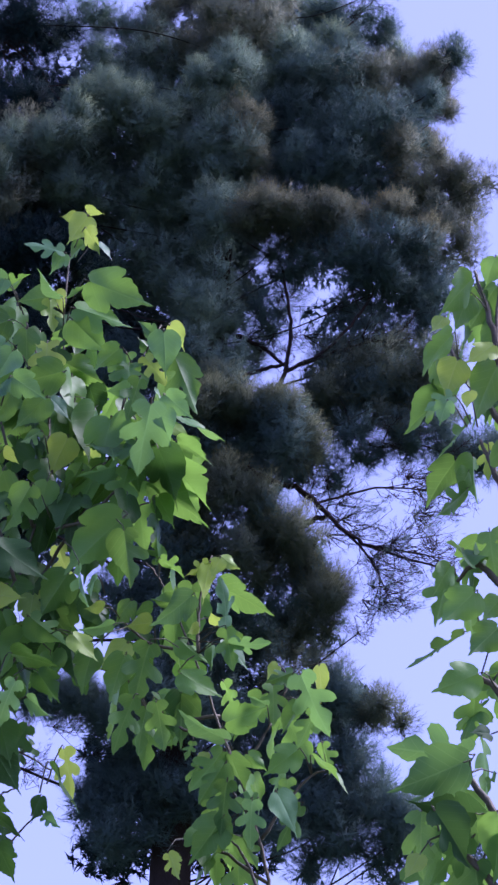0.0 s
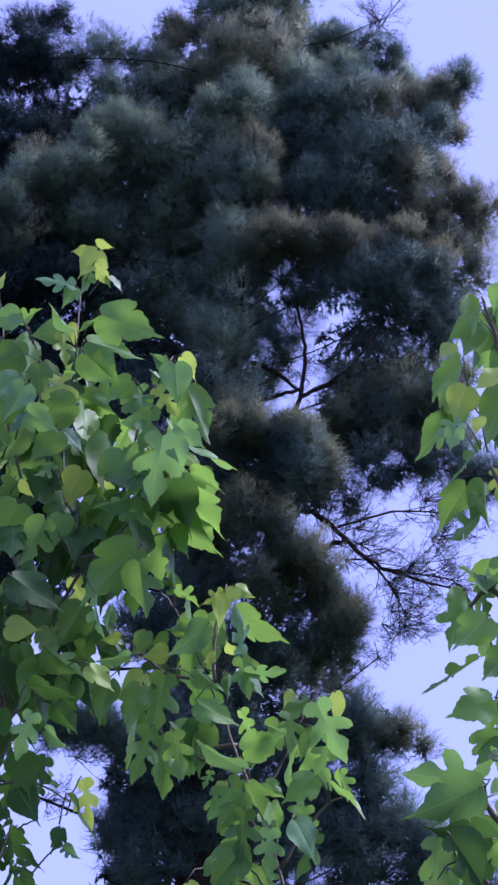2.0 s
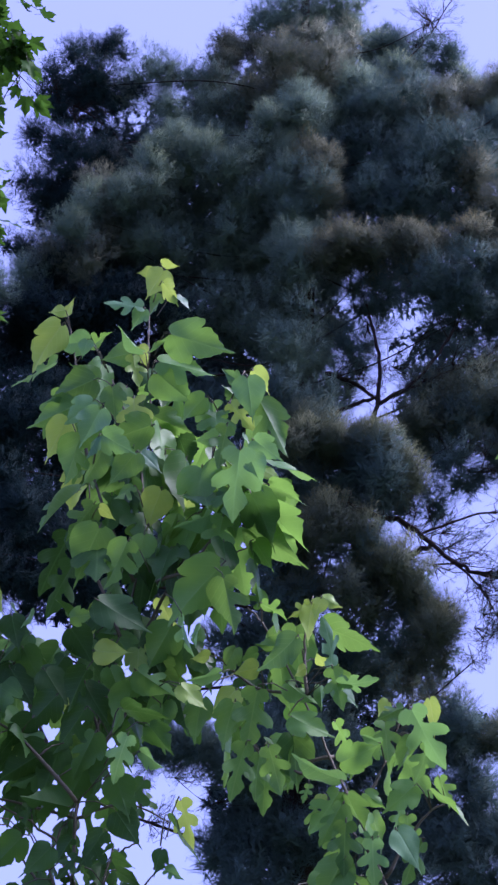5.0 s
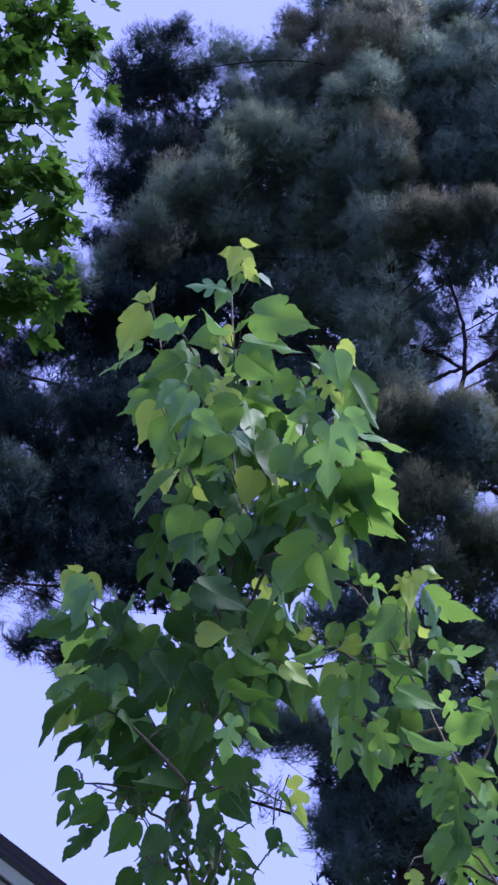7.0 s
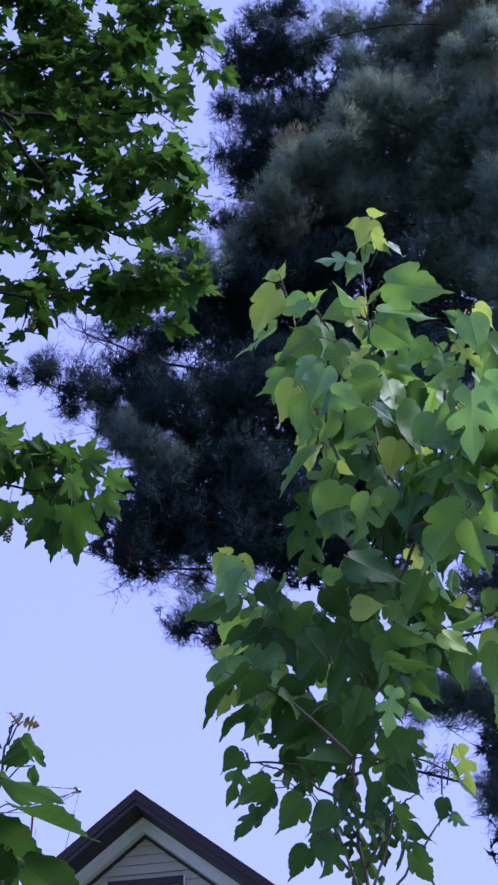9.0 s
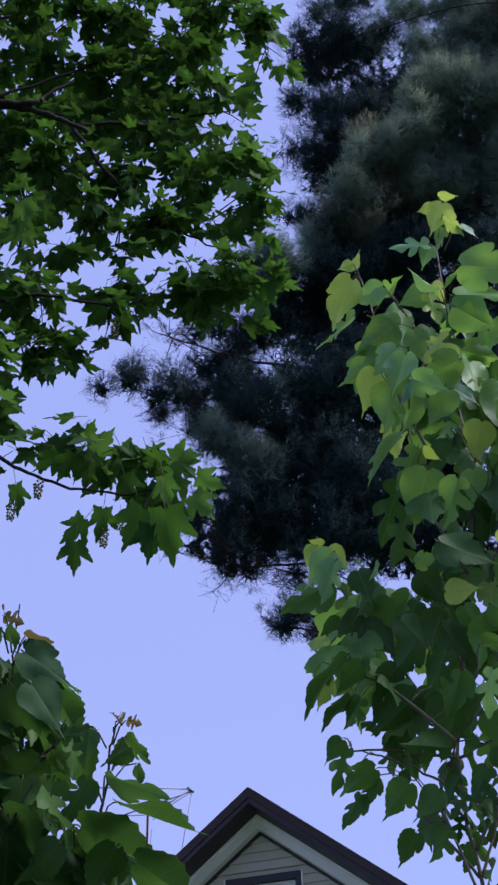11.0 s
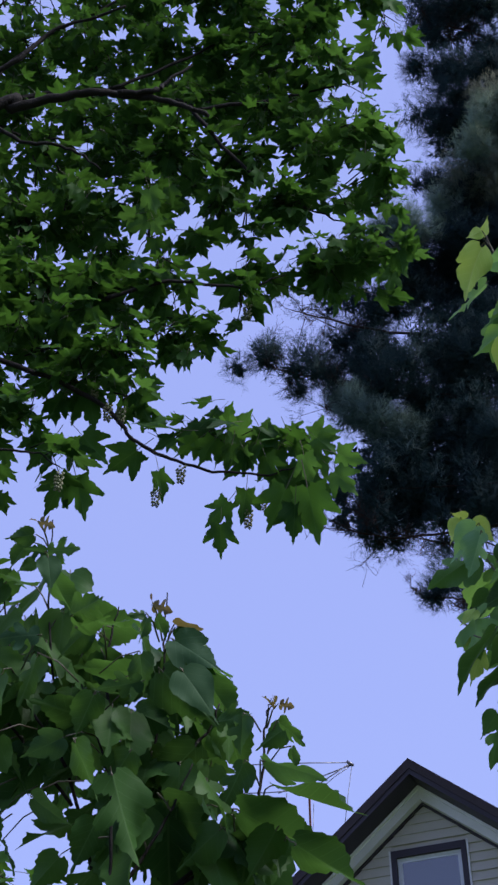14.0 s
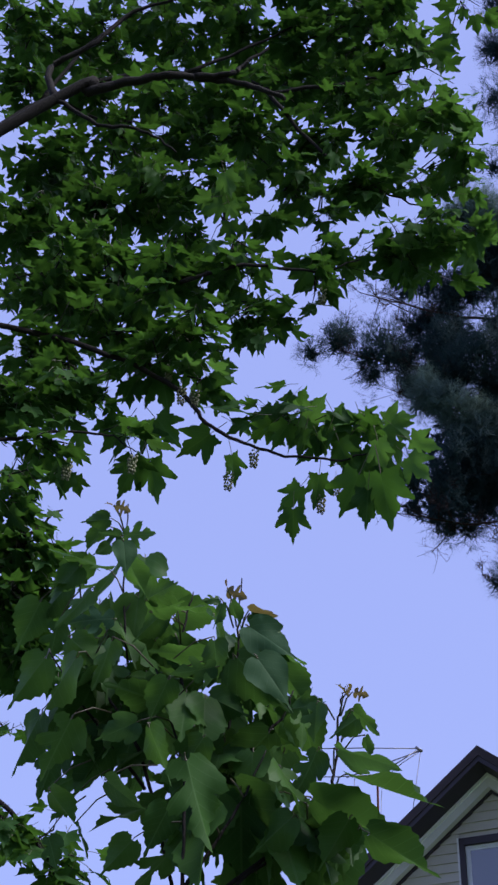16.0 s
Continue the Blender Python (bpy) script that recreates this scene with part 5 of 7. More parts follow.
bough((4.11, 14.92, 23.42), 0.51, 0.41, "teal", 0.7)
bough((4.85, 14.48, 22.58), 0.50, 0.30, "teal", 0.7)
bough((2.14, 14.72, 21.74), 0.67, 0.58, "brown", 1.0)
bough((2.90, 14.28, 20.96), 0.56, 0.56, "green", 1.0)
bough((3.60, 14.12, 20.70), 0.74, 0.65, "teal", 1.1)
bough((4.42, 14.10, 20.77), 0.65, 0.51, "brown", 1.0)
bough((5.17, 14.05, 20.96), 0.47, 0.47, "brown", 0.7)
bough((5.60, 13.89, 21.32), 0.27, 0.34, "teal", 0.8)
bough((5.05, 13.78, 19.59), 0.40, 0.54, "teal", 0.7)
bough((4.12, 13.77, 19.06), 0.78, 0.61, "teal", 1.1)
bough((3.25, 14.62, 19.71), 1.00, 0.81, "teal", 1.2)
bough((3.63, 14.22, 18.36), 0.94, 0.51, "teal", 1.2)
bough((4.65, 13.71, 18.39), 0.51, 0.43, "brown", 0.9)
bough((0.23, 14.47, 19.45), 0.62, 0.49, "green", 1.2)
bough((0.17, 14.37, 19.84), 0.27, 0.27, "green", 1.0)
bough((1.02, 14.44, 18.96), 0.70, 0.52, "green", 1.1)
bough((1.65, 14.28, 19.65), 0.40, 0.36, "green", 1.2)
bough((1.87, 14.35, 18.96), 0.61, 0.52, "green", 1.1)
bough((2.34, 14.28, 19.07), 0.31, 0.44, "brown", 1.0)
bough((2.29, 14.39, 18.28), 0.34, 0.43, "green", 1.1)
bough((-1.00, 14.64, 18.58), 0.48, 0.48, "brown", 1.0)
bough((-1.18, 14.73, 17.66), 0.59, 0.59, "brown", 1.0)
bough((-0.39, 14.97, 18.38), 0.78, 0.78, "green", 1.2)
bough((0.64, 14.96, 18.36), 0.95, 0.78, "green", 1.2)
bough((1.59, 15.09, 18.10), 0.78, 0.78, "green", 1.2)
bough((-0.47, 15.17, 16.88), 1.00, 0.75, "dark", 1.2)
bough((0.52, 15.36, 17.18), 0.76, 0.67, "green", 1.1)
bough((1.67, 15.08, 16.54), 0.74, 0.74, "green", 1.1)
bough((2.30, 15.30, 17.53), 0.51, 0.51, "green", 0.9)
bough((2.52, 14.15, 17.24), 0.37, 0.31, "brown", 1.1)
bough((2.96, 14.17, 17.12), 0.41, 0.33, "brown", 1.0)
bough((3.51, 13.84, 17.00), 0.36, 0.31, "brown", 1.1)
bough((3.19, 14.22, 16.62), 0.56, 0.36, "teal", 0.9)
bough((3.83, 13.85, 16.42), 0.48, 0.32, "teal", 1.0)
bough((4.31, 13.61, 16.44), 0.40, 0.32, "teal", 1.2)
bough((4.07, 14.00, 16.02), 0.63, 0.39, "teal", 1.0)
bough((5.26, 13.92, 18.07), 0.51, 0.43, "brown", 1.0)
bough((5.66, 13.76, 18.18), 0.43, 0.39, "brown", 0.6)
bough((5.19, 14.05, 17.23), 0.50, 0.50, "brown", 1.0)
bough((4.93, 14.14, 16.25), 0.48, 0.48, "teal", 1.0)
bough((4.62, 14.46, 15.75), 0.56, 0.40, "teal", 0.7)
bough((3.04, 15.27, 17.09), 0.34, 0.34, "teal", 0.4)
bough((2.21, 15.01, 15.52), 0.48, 0.48, "green", 1.0)
bough((3.60, 14.53, 14.89), 0.39, 0.39, "teal", 0.8)
bough((4.04, 14.21, 14.44), 0.60, 0.45, "olive", 0.9)
bough((4.74, 14.10, 14.70), 0.53, 0.46, "olive", 0.9)
bough((3.52, 14.76, 14.27), 0.38, 0.38, "teal", 0.6, False)
bough((4.15, 14.60, 13.89), 0.60, 0.30, "teal", 0.5, False)
bough((4.83, 14.38, 13.67), 0.52, 0.30, "teal", 0.5, False)
bough((2.01, 13.83, 13.37), 0.35, 0.35, "teal", 1.2)
bough((1.86, 13.85, 13.85), 0.16, 0.19, "olive", 0.8)
bough((2.72, 13.60, 12.79), 0.34, 0.45, "teal", 1.3)
bough((2.38, 14.07, 13.05), 0.49, 0.42, "teal", 1.2)
bough((2.03, 13.82, 11.89), 0.33, 0.30, "olive", 1.1)
bough((2.50, 13.85, 11.77), 0.37, 0.37, "teal", 1.1)
bough((1.72, 14.07, 11.47), 0.37, 0.33, "olive", 1.1)
bough((2.36, 13.98, 11.13), 0.53, 0.39, "olive", 1.1)
bough((2.97, 14.06, 11.15), 0.40, 0.37, "teal", 0.9)
bough((3.13, 14.03, 10.59), 0.39, 0.29, "olive", 0.8)
bough((3.55, 13.93, 10.37), 0.23, 0.12, "olive", 0.5)
bough((2.49, 14.56, 10.74), 0.67, 0.40, "teal", 1.1)
bough((3.35, 13.98, 9.49), 0.41, 0.32, "teal", 1.3)
bough((3.72, 13.89, 9.25), 0.28, 0.22, "olive", 0.8)
bough((2.97, 14.47, 9.96), 0.46, 0.39, "olive", 0.8)
bough((3.40, 14.38, 9.16), 0.38, 0.19, "teal", 0.6)
bough((4.07, 13.79, 11.26), 0.53, 0.40, "teal", 0.28, False)
bough((3.84, 13.85, 10.82), 0.39, 0.26, "teal", 0.4, False)
bough((4.59, 13.62, 11.99), 0.41, 0.34, "teal", 0.3, False)
bough((3.73, 14.09, 12.11), 0.42, 0.28, "teal", 0.22, False)
bough((3.23, 14.21, 12.51), 0.35, 0.28, "teal", 0.35, False)
bough((1.11, 15.13, 14.80), 0.85, 0.70, "teal", 1.1)
bough((1.47, 14.90, 13.28), 0.66, 0.59, "teal", 1.1)
bough((0.50, 15.36, 12.39), 0.80, 0.43, "teal", 0.5)
bough((1.15, 15.13, 11.10), 0.69, 0.48, "teal", 1.0)
bough((1.88, 15.06, 10.47), 0.74, 0.54, "teal", 1.1)
bough((0.50, 14.96, 9.77), 0.66, 0.39, "teal", 0.4)
bough((0.95, 14.74, 8.91), 0.38, 0.25, "teal", 1.0)
bough((0.90, 14.75, 8.39), 0.38, 0.25, "teal", 1.0)
bough((1.86, 15.06, 9.38), 0.72, 0.46, "teal", 1.0)
bough((2.00, 14.84, 8.47), 0.70, 0.44, "teal", 1.1)
bough((3.11, 14.46, 8.37), 0.56, 0.25, "teal", 0.9)
bough((3.59, 14.35, 8.49), 0.31, 0.25, "teal", 1.0)
bough((3.33, 14.41, 7.80), 0.62, 0.31, "teal", 0.9)
bough((3.91, 14.26, 8.02), 0.43, 0.31, "teal", 0.9)
bough((4.54, 14.29, 8.01), 0.50, 0.31, "teal", 0.7)
bough((4.54, 14.29, 8.73), 0.26, 0.16, "teal", 0.3, False)
# long low limbs on the left, shade put into their dark needles
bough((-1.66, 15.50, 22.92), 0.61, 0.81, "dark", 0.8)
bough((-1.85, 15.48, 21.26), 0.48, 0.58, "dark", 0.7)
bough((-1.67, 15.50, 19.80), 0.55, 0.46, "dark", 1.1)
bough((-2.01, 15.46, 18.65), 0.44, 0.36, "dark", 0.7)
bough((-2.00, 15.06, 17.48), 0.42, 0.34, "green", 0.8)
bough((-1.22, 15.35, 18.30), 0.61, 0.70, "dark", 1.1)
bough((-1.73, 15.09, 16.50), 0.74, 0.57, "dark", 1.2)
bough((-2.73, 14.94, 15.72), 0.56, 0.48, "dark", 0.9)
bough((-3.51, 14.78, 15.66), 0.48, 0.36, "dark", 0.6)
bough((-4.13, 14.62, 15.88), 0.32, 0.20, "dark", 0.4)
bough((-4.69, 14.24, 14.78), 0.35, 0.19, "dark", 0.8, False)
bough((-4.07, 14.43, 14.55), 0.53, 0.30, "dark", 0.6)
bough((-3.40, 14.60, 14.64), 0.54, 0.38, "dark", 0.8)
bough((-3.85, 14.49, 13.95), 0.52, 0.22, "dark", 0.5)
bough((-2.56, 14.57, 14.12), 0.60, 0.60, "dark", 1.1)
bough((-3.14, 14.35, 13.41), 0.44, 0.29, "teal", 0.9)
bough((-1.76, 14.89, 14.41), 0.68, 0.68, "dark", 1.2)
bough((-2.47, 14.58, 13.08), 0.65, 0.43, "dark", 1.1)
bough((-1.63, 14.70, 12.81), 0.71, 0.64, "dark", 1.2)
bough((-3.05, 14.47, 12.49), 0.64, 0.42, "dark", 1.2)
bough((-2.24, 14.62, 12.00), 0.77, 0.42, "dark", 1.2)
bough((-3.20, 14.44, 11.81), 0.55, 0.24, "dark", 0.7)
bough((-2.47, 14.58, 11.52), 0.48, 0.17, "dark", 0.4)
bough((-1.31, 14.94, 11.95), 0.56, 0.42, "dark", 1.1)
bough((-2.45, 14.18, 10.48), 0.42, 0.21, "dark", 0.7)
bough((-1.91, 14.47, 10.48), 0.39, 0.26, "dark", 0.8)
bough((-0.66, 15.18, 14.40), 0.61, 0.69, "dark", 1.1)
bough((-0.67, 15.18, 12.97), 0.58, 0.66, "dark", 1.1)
bough((2.75, 14.31, 8.96), 0.38, 0.25, "teal", 1.1)
bough((3.27, 14.20, 8.73), 0.38, 0.25, "teal", 1.1)
bough((2.83, 14.30, 8.37), 0.50, 0.25, "teal", 1.1)
bough((3.53, 14.14, 8.33), 0.37, 0.25, "teal", 1.1)
bough((4.01, 14.01, 8.10), 0.37, 0.25, "teal", 1.1)
bough((2.52, 14.35, 9.18), 0.38, 0.25, "teal", 1.1)
# growth between
bough((3.60, 14.45, 14.34), 0.38, 0.30, "teal", 0.8, False)
bough((4.19, 14.29, 14.48), 0.45, 0.30, "teal", 0.9, False)
bough((4.74, 14.12, 14.21), 0.45, 0.30, "olive", 0.9, False)
bough((4.29, 14.26, 13.69), 0.44, 0.30, "olive", 0.8, False)
bough((4.96, 14.04, 13.42), 0.44, 0.37, "teal", 0.8, False)
bough((3.71, 14.42, 13.56), 0.37, 0.29, "teal", 0.55, False)
bough((4.65, 14.15, 12.91), 0.50, 0.29, "teal", 0.5, False)
bough((5.34, 13.90, 13.17), 0.36, 0.36, "teal", 0.7, False)
bough((3.19, 14.55, 15.50), 0.31, 0.31, "teal", 0.4, False)
bough((2.66, 14.65, 15.84), 0.32, 0.40, "teal", 0.7, False)
bough((3.94, 14.36, 15.33), 0.31, 0.31, "teal", 0.45, False)
bough((3.55, 14.46, 14.95), 0.31, 0.23, "teal", 0.35, False)
bough((0.37, 15.27, 22.72), 0.60, 0.40, "green", 1.0)
bough((0.77, 15.25, 21.81), 0.59, 0.49, "green", 1.0)
bough((0.12, 15.27, 21.52), 0.58, 0.39, "green", 1.0)
bough((1.07, 15.24, 20.78), 0.57, 0.38, "green", 1.0)
bough((3.12, 14.95, 19.69), 0.55, 0.46, "teal", 1.0)
bough((3.82, 14.79, 19.58), 0.64, 0.45, "teal", 1.0)
bough((4.90, 14.47, 18.40), 0.52, 0.44, "teal", 1.0)
bough((3.56, 14.85, 18.30), 0.52, 0.35, "teal", 1.0)
bough((1.87, 15.16, 19.11), 0.54, 0.54, "green", 1.0)
bough((2.38, 15.09, 18.30), 0.52, 0.35, "green", 1.0)
bough((-0.07, 15.27, 19.29), 0.72, 0.54, "green", 1.0)
# growth over the trunk
bough((2.18, 14.10, 21.92), 0.57, 0.72, "brown", 1.2)
bough((2.09, 14.11, 20.16), 0.54, 0.68, "green", 1.2)
bough((2.00, 14.13, 18.55), 0.51, 0.64, "green", 1.2)
bough((1.88, 14.14, 16.97), 0.48, 0.61, "green", 1.2)
bough((1.84, 14.15, 15.52), 0.46, 0.58, "green", 1.2)
bough((1.71, 14.16, 14.09), 0.44, 0.55, "teal", 1.2)
bough((1.65, 14.17, 12.71), 0.42, 0.52, "teal", 1.2)
bough((1.56, 14.18, 11.44), 0.40, 0.50, "teal", 1.2)
bough((1.55, 14.18, 10.36), 0.39, 0.48, "teal", 1.2)
bough((1.47, 14.19, 9.43), 0.38, 0.47, "teal", 1.2)
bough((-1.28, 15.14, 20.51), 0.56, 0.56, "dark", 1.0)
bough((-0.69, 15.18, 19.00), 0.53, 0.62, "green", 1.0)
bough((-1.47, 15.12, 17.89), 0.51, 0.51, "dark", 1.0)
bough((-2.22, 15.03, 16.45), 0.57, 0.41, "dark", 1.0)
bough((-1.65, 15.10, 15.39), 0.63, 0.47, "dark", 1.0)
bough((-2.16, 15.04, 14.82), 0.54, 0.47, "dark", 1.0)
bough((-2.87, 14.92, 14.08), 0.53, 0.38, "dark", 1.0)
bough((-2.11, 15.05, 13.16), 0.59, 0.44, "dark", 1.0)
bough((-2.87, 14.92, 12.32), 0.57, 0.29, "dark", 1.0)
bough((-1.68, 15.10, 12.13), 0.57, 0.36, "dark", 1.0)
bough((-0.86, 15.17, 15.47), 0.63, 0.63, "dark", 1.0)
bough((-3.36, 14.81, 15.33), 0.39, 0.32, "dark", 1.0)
# low growth
bough((0.94, 14.74, 8.53), 0.35, 0.25, "teal", 0.8, False)
bough((1.52, 14.49, 8.57), 0.37, 0.28, "teal", 1.0)
bough((2.06, 14.42, 8.26), 0.37, 0.31, "teal", 1.0)
bough((1.14, 14.72, 8.02), 0.43, 0.25, "teal", 0.9, False)
bough((2.64, 14.32, 7.93), 0.43, 0.24, "teal", 1.0)
bough((3.18, 14.22, 8.29), 0.37, 0.25, "teal", 0.9)
bough((0.47, 14.76, 9.38), 0.39, 0.23, "teal", 0.35, False)
bough((0.92, 14.74, 9.06), 0.38, 0.19, "teal", 0.4, False)
bough((3.35, 14.38, 14.09), 0.37, 0.30, "olive", 0.7, False)
bough((4.07, 14.19, 14.21), 0.45, 0.37, "teal", 0.8, False)
bough((4.52, 14.06, 13.57), 0.44, 0.37, "teal", 0.8, False)
bough((3.66, 14.30, 13.30), 0.44, 0.25, "teal", 0.6, False)
bough((4.86, 13.94, 12.79), 0.36, 0.29, "teal", 0.4, False)
bough((3.26, 14.40, 12.97), 0.32, 0.32, "teal", 0.8, False)
bough((3.64, 14.10, 12.34), 0.35, 0.24, "teal", 0.3, False)
bough((3.99, 13.80, 11.41), 0.40, 0.27, "teal", 0.25, False)
bough((4.54, 13.84, 12.07), 0.41, 0.28, "teal", 0.3, False)
bough((4.07, 13.78, 10.74), 0.39, 0.23, "teal", 0.25, False)
bough((0.19, 14.77, 8.85), 0.38, 0.22, "dark", 0.3, False)
bough((-0.21, 14.77, 9.27), 0.32, 0.22, "dark", 0.3, False)
bough((0.70, 14.75, 8.61), 0.32, 0.19, "teal", 0.35, False)
bough((0.32, 14.76, 9.65), 0.39, 0.23, "teal", 0.4, False)
# inner growth, with haze or shade put into its needle colour
inner((2.30, 15.71, 23.59), 1.15, 0.63)
inner((3.72, 15.43, 22.28), 1.10, 0.60)
inner((4.87, 15.11, 20.36), 0.76, 0.47)
inner((1.77, 15.77, 20.94), 1.06, 0.67)
inner((3.80, 15.41, 20.60), 1.05, 0.57)
inner((0.86, 15.85, 18.84), 0.99, 0.63)
inner((1.92, 15.76, 17.46), 0.78, 0.52)
inner((3.98, 15.37, 18.01), 0.88, 0.35)
inner((4.10, 15.34, 15.22), 0.72, 0.48)
inner((2.35, 15.70, 14.76), 0.64, 0.40)
inner((1.61, 15.89, 9.10), 0.54, 0.41)
inner((2.33, 15.80, 8.55), 0.54, 0.40)
inner((1.11, 15.93, 8.40), 0.40, 0.27)
inner((3.87, 15.70, 24.15), 0.75, 0.64)
inner((3.00, 15.89, 22.62), 0.82, 0.61)
inner((4.70, 15.48, 21.99), 0.90, 0.60)
inner((1.82, 16.07, 22.70), 0.72, 0.61)
inner((0.82, 16.15, 22.68), 0.82, 0.51)
inner((-0.25, 16.17, 22.09), 0.70, 0.60)
inner((0.39, 16.17, 20.38), 0.95, 0.57)
inner((1.52, 16.10, 20.14), 0.85, 0.66)
inner((2.68, 15.95, 21.56), 0.69, 0.59)
inner((3.27, 15.84, 19.90), 0.75, 0.47)
inner((4.50, 15.54, 19.55), 0.84, 0.47)
inner((5.34, 15.27, 19.21), 0.55, 0.55)
inner((-0.46, 16.17, 18.78), 0.91, 0.64)
inner((-1.19, 16.13, 17.78), 0.79, 0.70)
inner((1.16, 16.13, 18.01), 0.80, 0.71)
inner((2.15, 16.03, 19.04), 0.64, 0.64)
inner((1.18, 16.13, 16.46), 0.76, 0.68)
inner((0.43, 16.17, 16.31), 0.84, 0.76)
inner((1.93, 16.06, 16.11), 0.59, 0.59)
inner((4.20, 15.62, 16.82), 0.68, 0.34)
inner((5.12, 15.34, 17.85), 0.62, 0.53)
inner((4.52, 15.53, 15.86), 0.75, 0.42)
inner((2.45, 15.99, 14.19), 0.63, 0.47)
inner((1.89, 16.06, 13.43), 0.62, 0.46)
inner((2.92, 15.91, 12.64), 0.60, 0.45)
inner((1.44, 16.11, 12.69), 0.53, 0.45)
inner((2.30, 16.01, 11.46), 0.73, 0.44)
inner((3.22, 15.85, 11.49), 0.51, 0.37)
inner((1.58, 16.10, 10.43), 0.64, 0.43)
inner((1.04, 16.14, 9.53), 0.35, 0.42)
inner((2.69, 15.95, 10.55), 0.64, 0.43)
inner((2.63, 15.96, 9.36), 0.62, 0.41)
inner((1.71, 16.08, 9.10), 0.62, 0.41)
inner((3.27, 15.84, 9.11), 0.48, 0.34)
inner((3.00, 15.89, 14.35), 0.40, 0.40)
inner((3.70, 15.75, 10.41), 0.43, 0.28)
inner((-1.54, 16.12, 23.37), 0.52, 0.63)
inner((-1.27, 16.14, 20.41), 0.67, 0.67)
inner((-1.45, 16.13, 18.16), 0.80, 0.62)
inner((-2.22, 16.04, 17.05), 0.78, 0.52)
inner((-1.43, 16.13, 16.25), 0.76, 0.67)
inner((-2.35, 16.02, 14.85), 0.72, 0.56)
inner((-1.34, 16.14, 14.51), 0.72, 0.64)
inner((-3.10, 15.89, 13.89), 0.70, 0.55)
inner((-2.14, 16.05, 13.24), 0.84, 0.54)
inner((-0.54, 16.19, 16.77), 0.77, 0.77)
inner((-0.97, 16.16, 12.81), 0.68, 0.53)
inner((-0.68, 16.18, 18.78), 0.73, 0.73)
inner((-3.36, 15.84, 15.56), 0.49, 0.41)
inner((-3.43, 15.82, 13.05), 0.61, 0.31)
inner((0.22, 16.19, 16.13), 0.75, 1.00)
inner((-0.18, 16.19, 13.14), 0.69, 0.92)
# thin growth round the open fork
bough((3.35, 14.25, 15.30), 0.40, 0.45, "teal", 0.5, False)
bough((3.75, 14.15, 15.75), 0.40, 0.35, "teal", 0.45, False)
bough((3.05, 14.40, 16.10), 0.35, 0.30, "teal", 0.5, False)
bough((2.55, 14.40, 15.30), 0.30, 0.35, "teal", 0.5, False)
bough((4.15, 14.10, 15.20), 0.45, 0.30, "teal", 0.5, False)
bough((3.60, 14.20, 11.95), 0.50, 0.30, "olive", 0.25, False)
bough((4.30, 13.70, 11.60), 0.55, 0.35, "olive", 0.25, False)
bough((3.95, 13.80, 11.00), 0.40, 0.35, "olive", 0.3, False)
# lit crests along the tops of the clumps, painted in as lighter needles
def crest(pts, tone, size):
    """Small clumps in a row, the light on their tops put into the colour."""
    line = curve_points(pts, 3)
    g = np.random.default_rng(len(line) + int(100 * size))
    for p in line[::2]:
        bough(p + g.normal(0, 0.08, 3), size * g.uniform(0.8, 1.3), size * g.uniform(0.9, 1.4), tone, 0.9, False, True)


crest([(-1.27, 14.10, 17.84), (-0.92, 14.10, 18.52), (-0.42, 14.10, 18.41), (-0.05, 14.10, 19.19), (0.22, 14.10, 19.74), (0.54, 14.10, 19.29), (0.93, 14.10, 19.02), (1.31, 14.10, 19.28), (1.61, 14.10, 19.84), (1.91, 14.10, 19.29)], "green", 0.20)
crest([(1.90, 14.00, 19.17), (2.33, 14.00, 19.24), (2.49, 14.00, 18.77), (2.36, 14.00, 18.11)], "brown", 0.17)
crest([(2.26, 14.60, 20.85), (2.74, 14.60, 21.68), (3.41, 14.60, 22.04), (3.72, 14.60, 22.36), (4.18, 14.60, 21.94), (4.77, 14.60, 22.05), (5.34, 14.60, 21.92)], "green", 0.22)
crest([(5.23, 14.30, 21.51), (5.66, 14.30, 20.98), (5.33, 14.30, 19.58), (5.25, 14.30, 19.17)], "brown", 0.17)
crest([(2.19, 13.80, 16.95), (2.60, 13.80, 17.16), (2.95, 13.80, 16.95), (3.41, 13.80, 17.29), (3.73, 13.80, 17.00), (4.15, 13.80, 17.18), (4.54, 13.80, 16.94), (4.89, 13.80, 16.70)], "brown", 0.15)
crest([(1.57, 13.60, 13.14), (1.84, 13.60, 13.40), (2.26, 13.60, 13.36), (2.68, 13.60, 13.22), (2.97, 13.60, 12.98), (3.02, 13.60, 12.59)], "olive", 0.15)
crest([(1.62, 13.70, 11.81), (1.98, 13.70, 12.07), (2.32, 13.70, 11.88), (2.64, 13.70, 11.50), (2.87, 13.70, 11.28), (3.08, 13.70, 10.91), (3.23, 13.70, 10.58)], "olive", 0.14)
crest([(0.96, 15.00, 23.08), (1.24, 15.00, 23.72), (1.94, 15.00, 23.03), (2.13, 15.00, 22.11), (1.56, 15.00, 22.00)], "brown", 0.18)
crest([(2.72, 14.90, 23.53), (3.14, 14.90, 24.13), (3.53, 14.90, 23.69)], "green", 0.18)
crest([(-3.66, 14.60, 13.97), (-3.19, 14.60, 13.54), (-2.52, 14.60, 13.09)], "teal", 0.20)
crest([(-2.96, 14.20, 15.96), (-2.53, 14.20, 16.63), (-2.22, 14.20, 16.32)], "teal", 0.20)
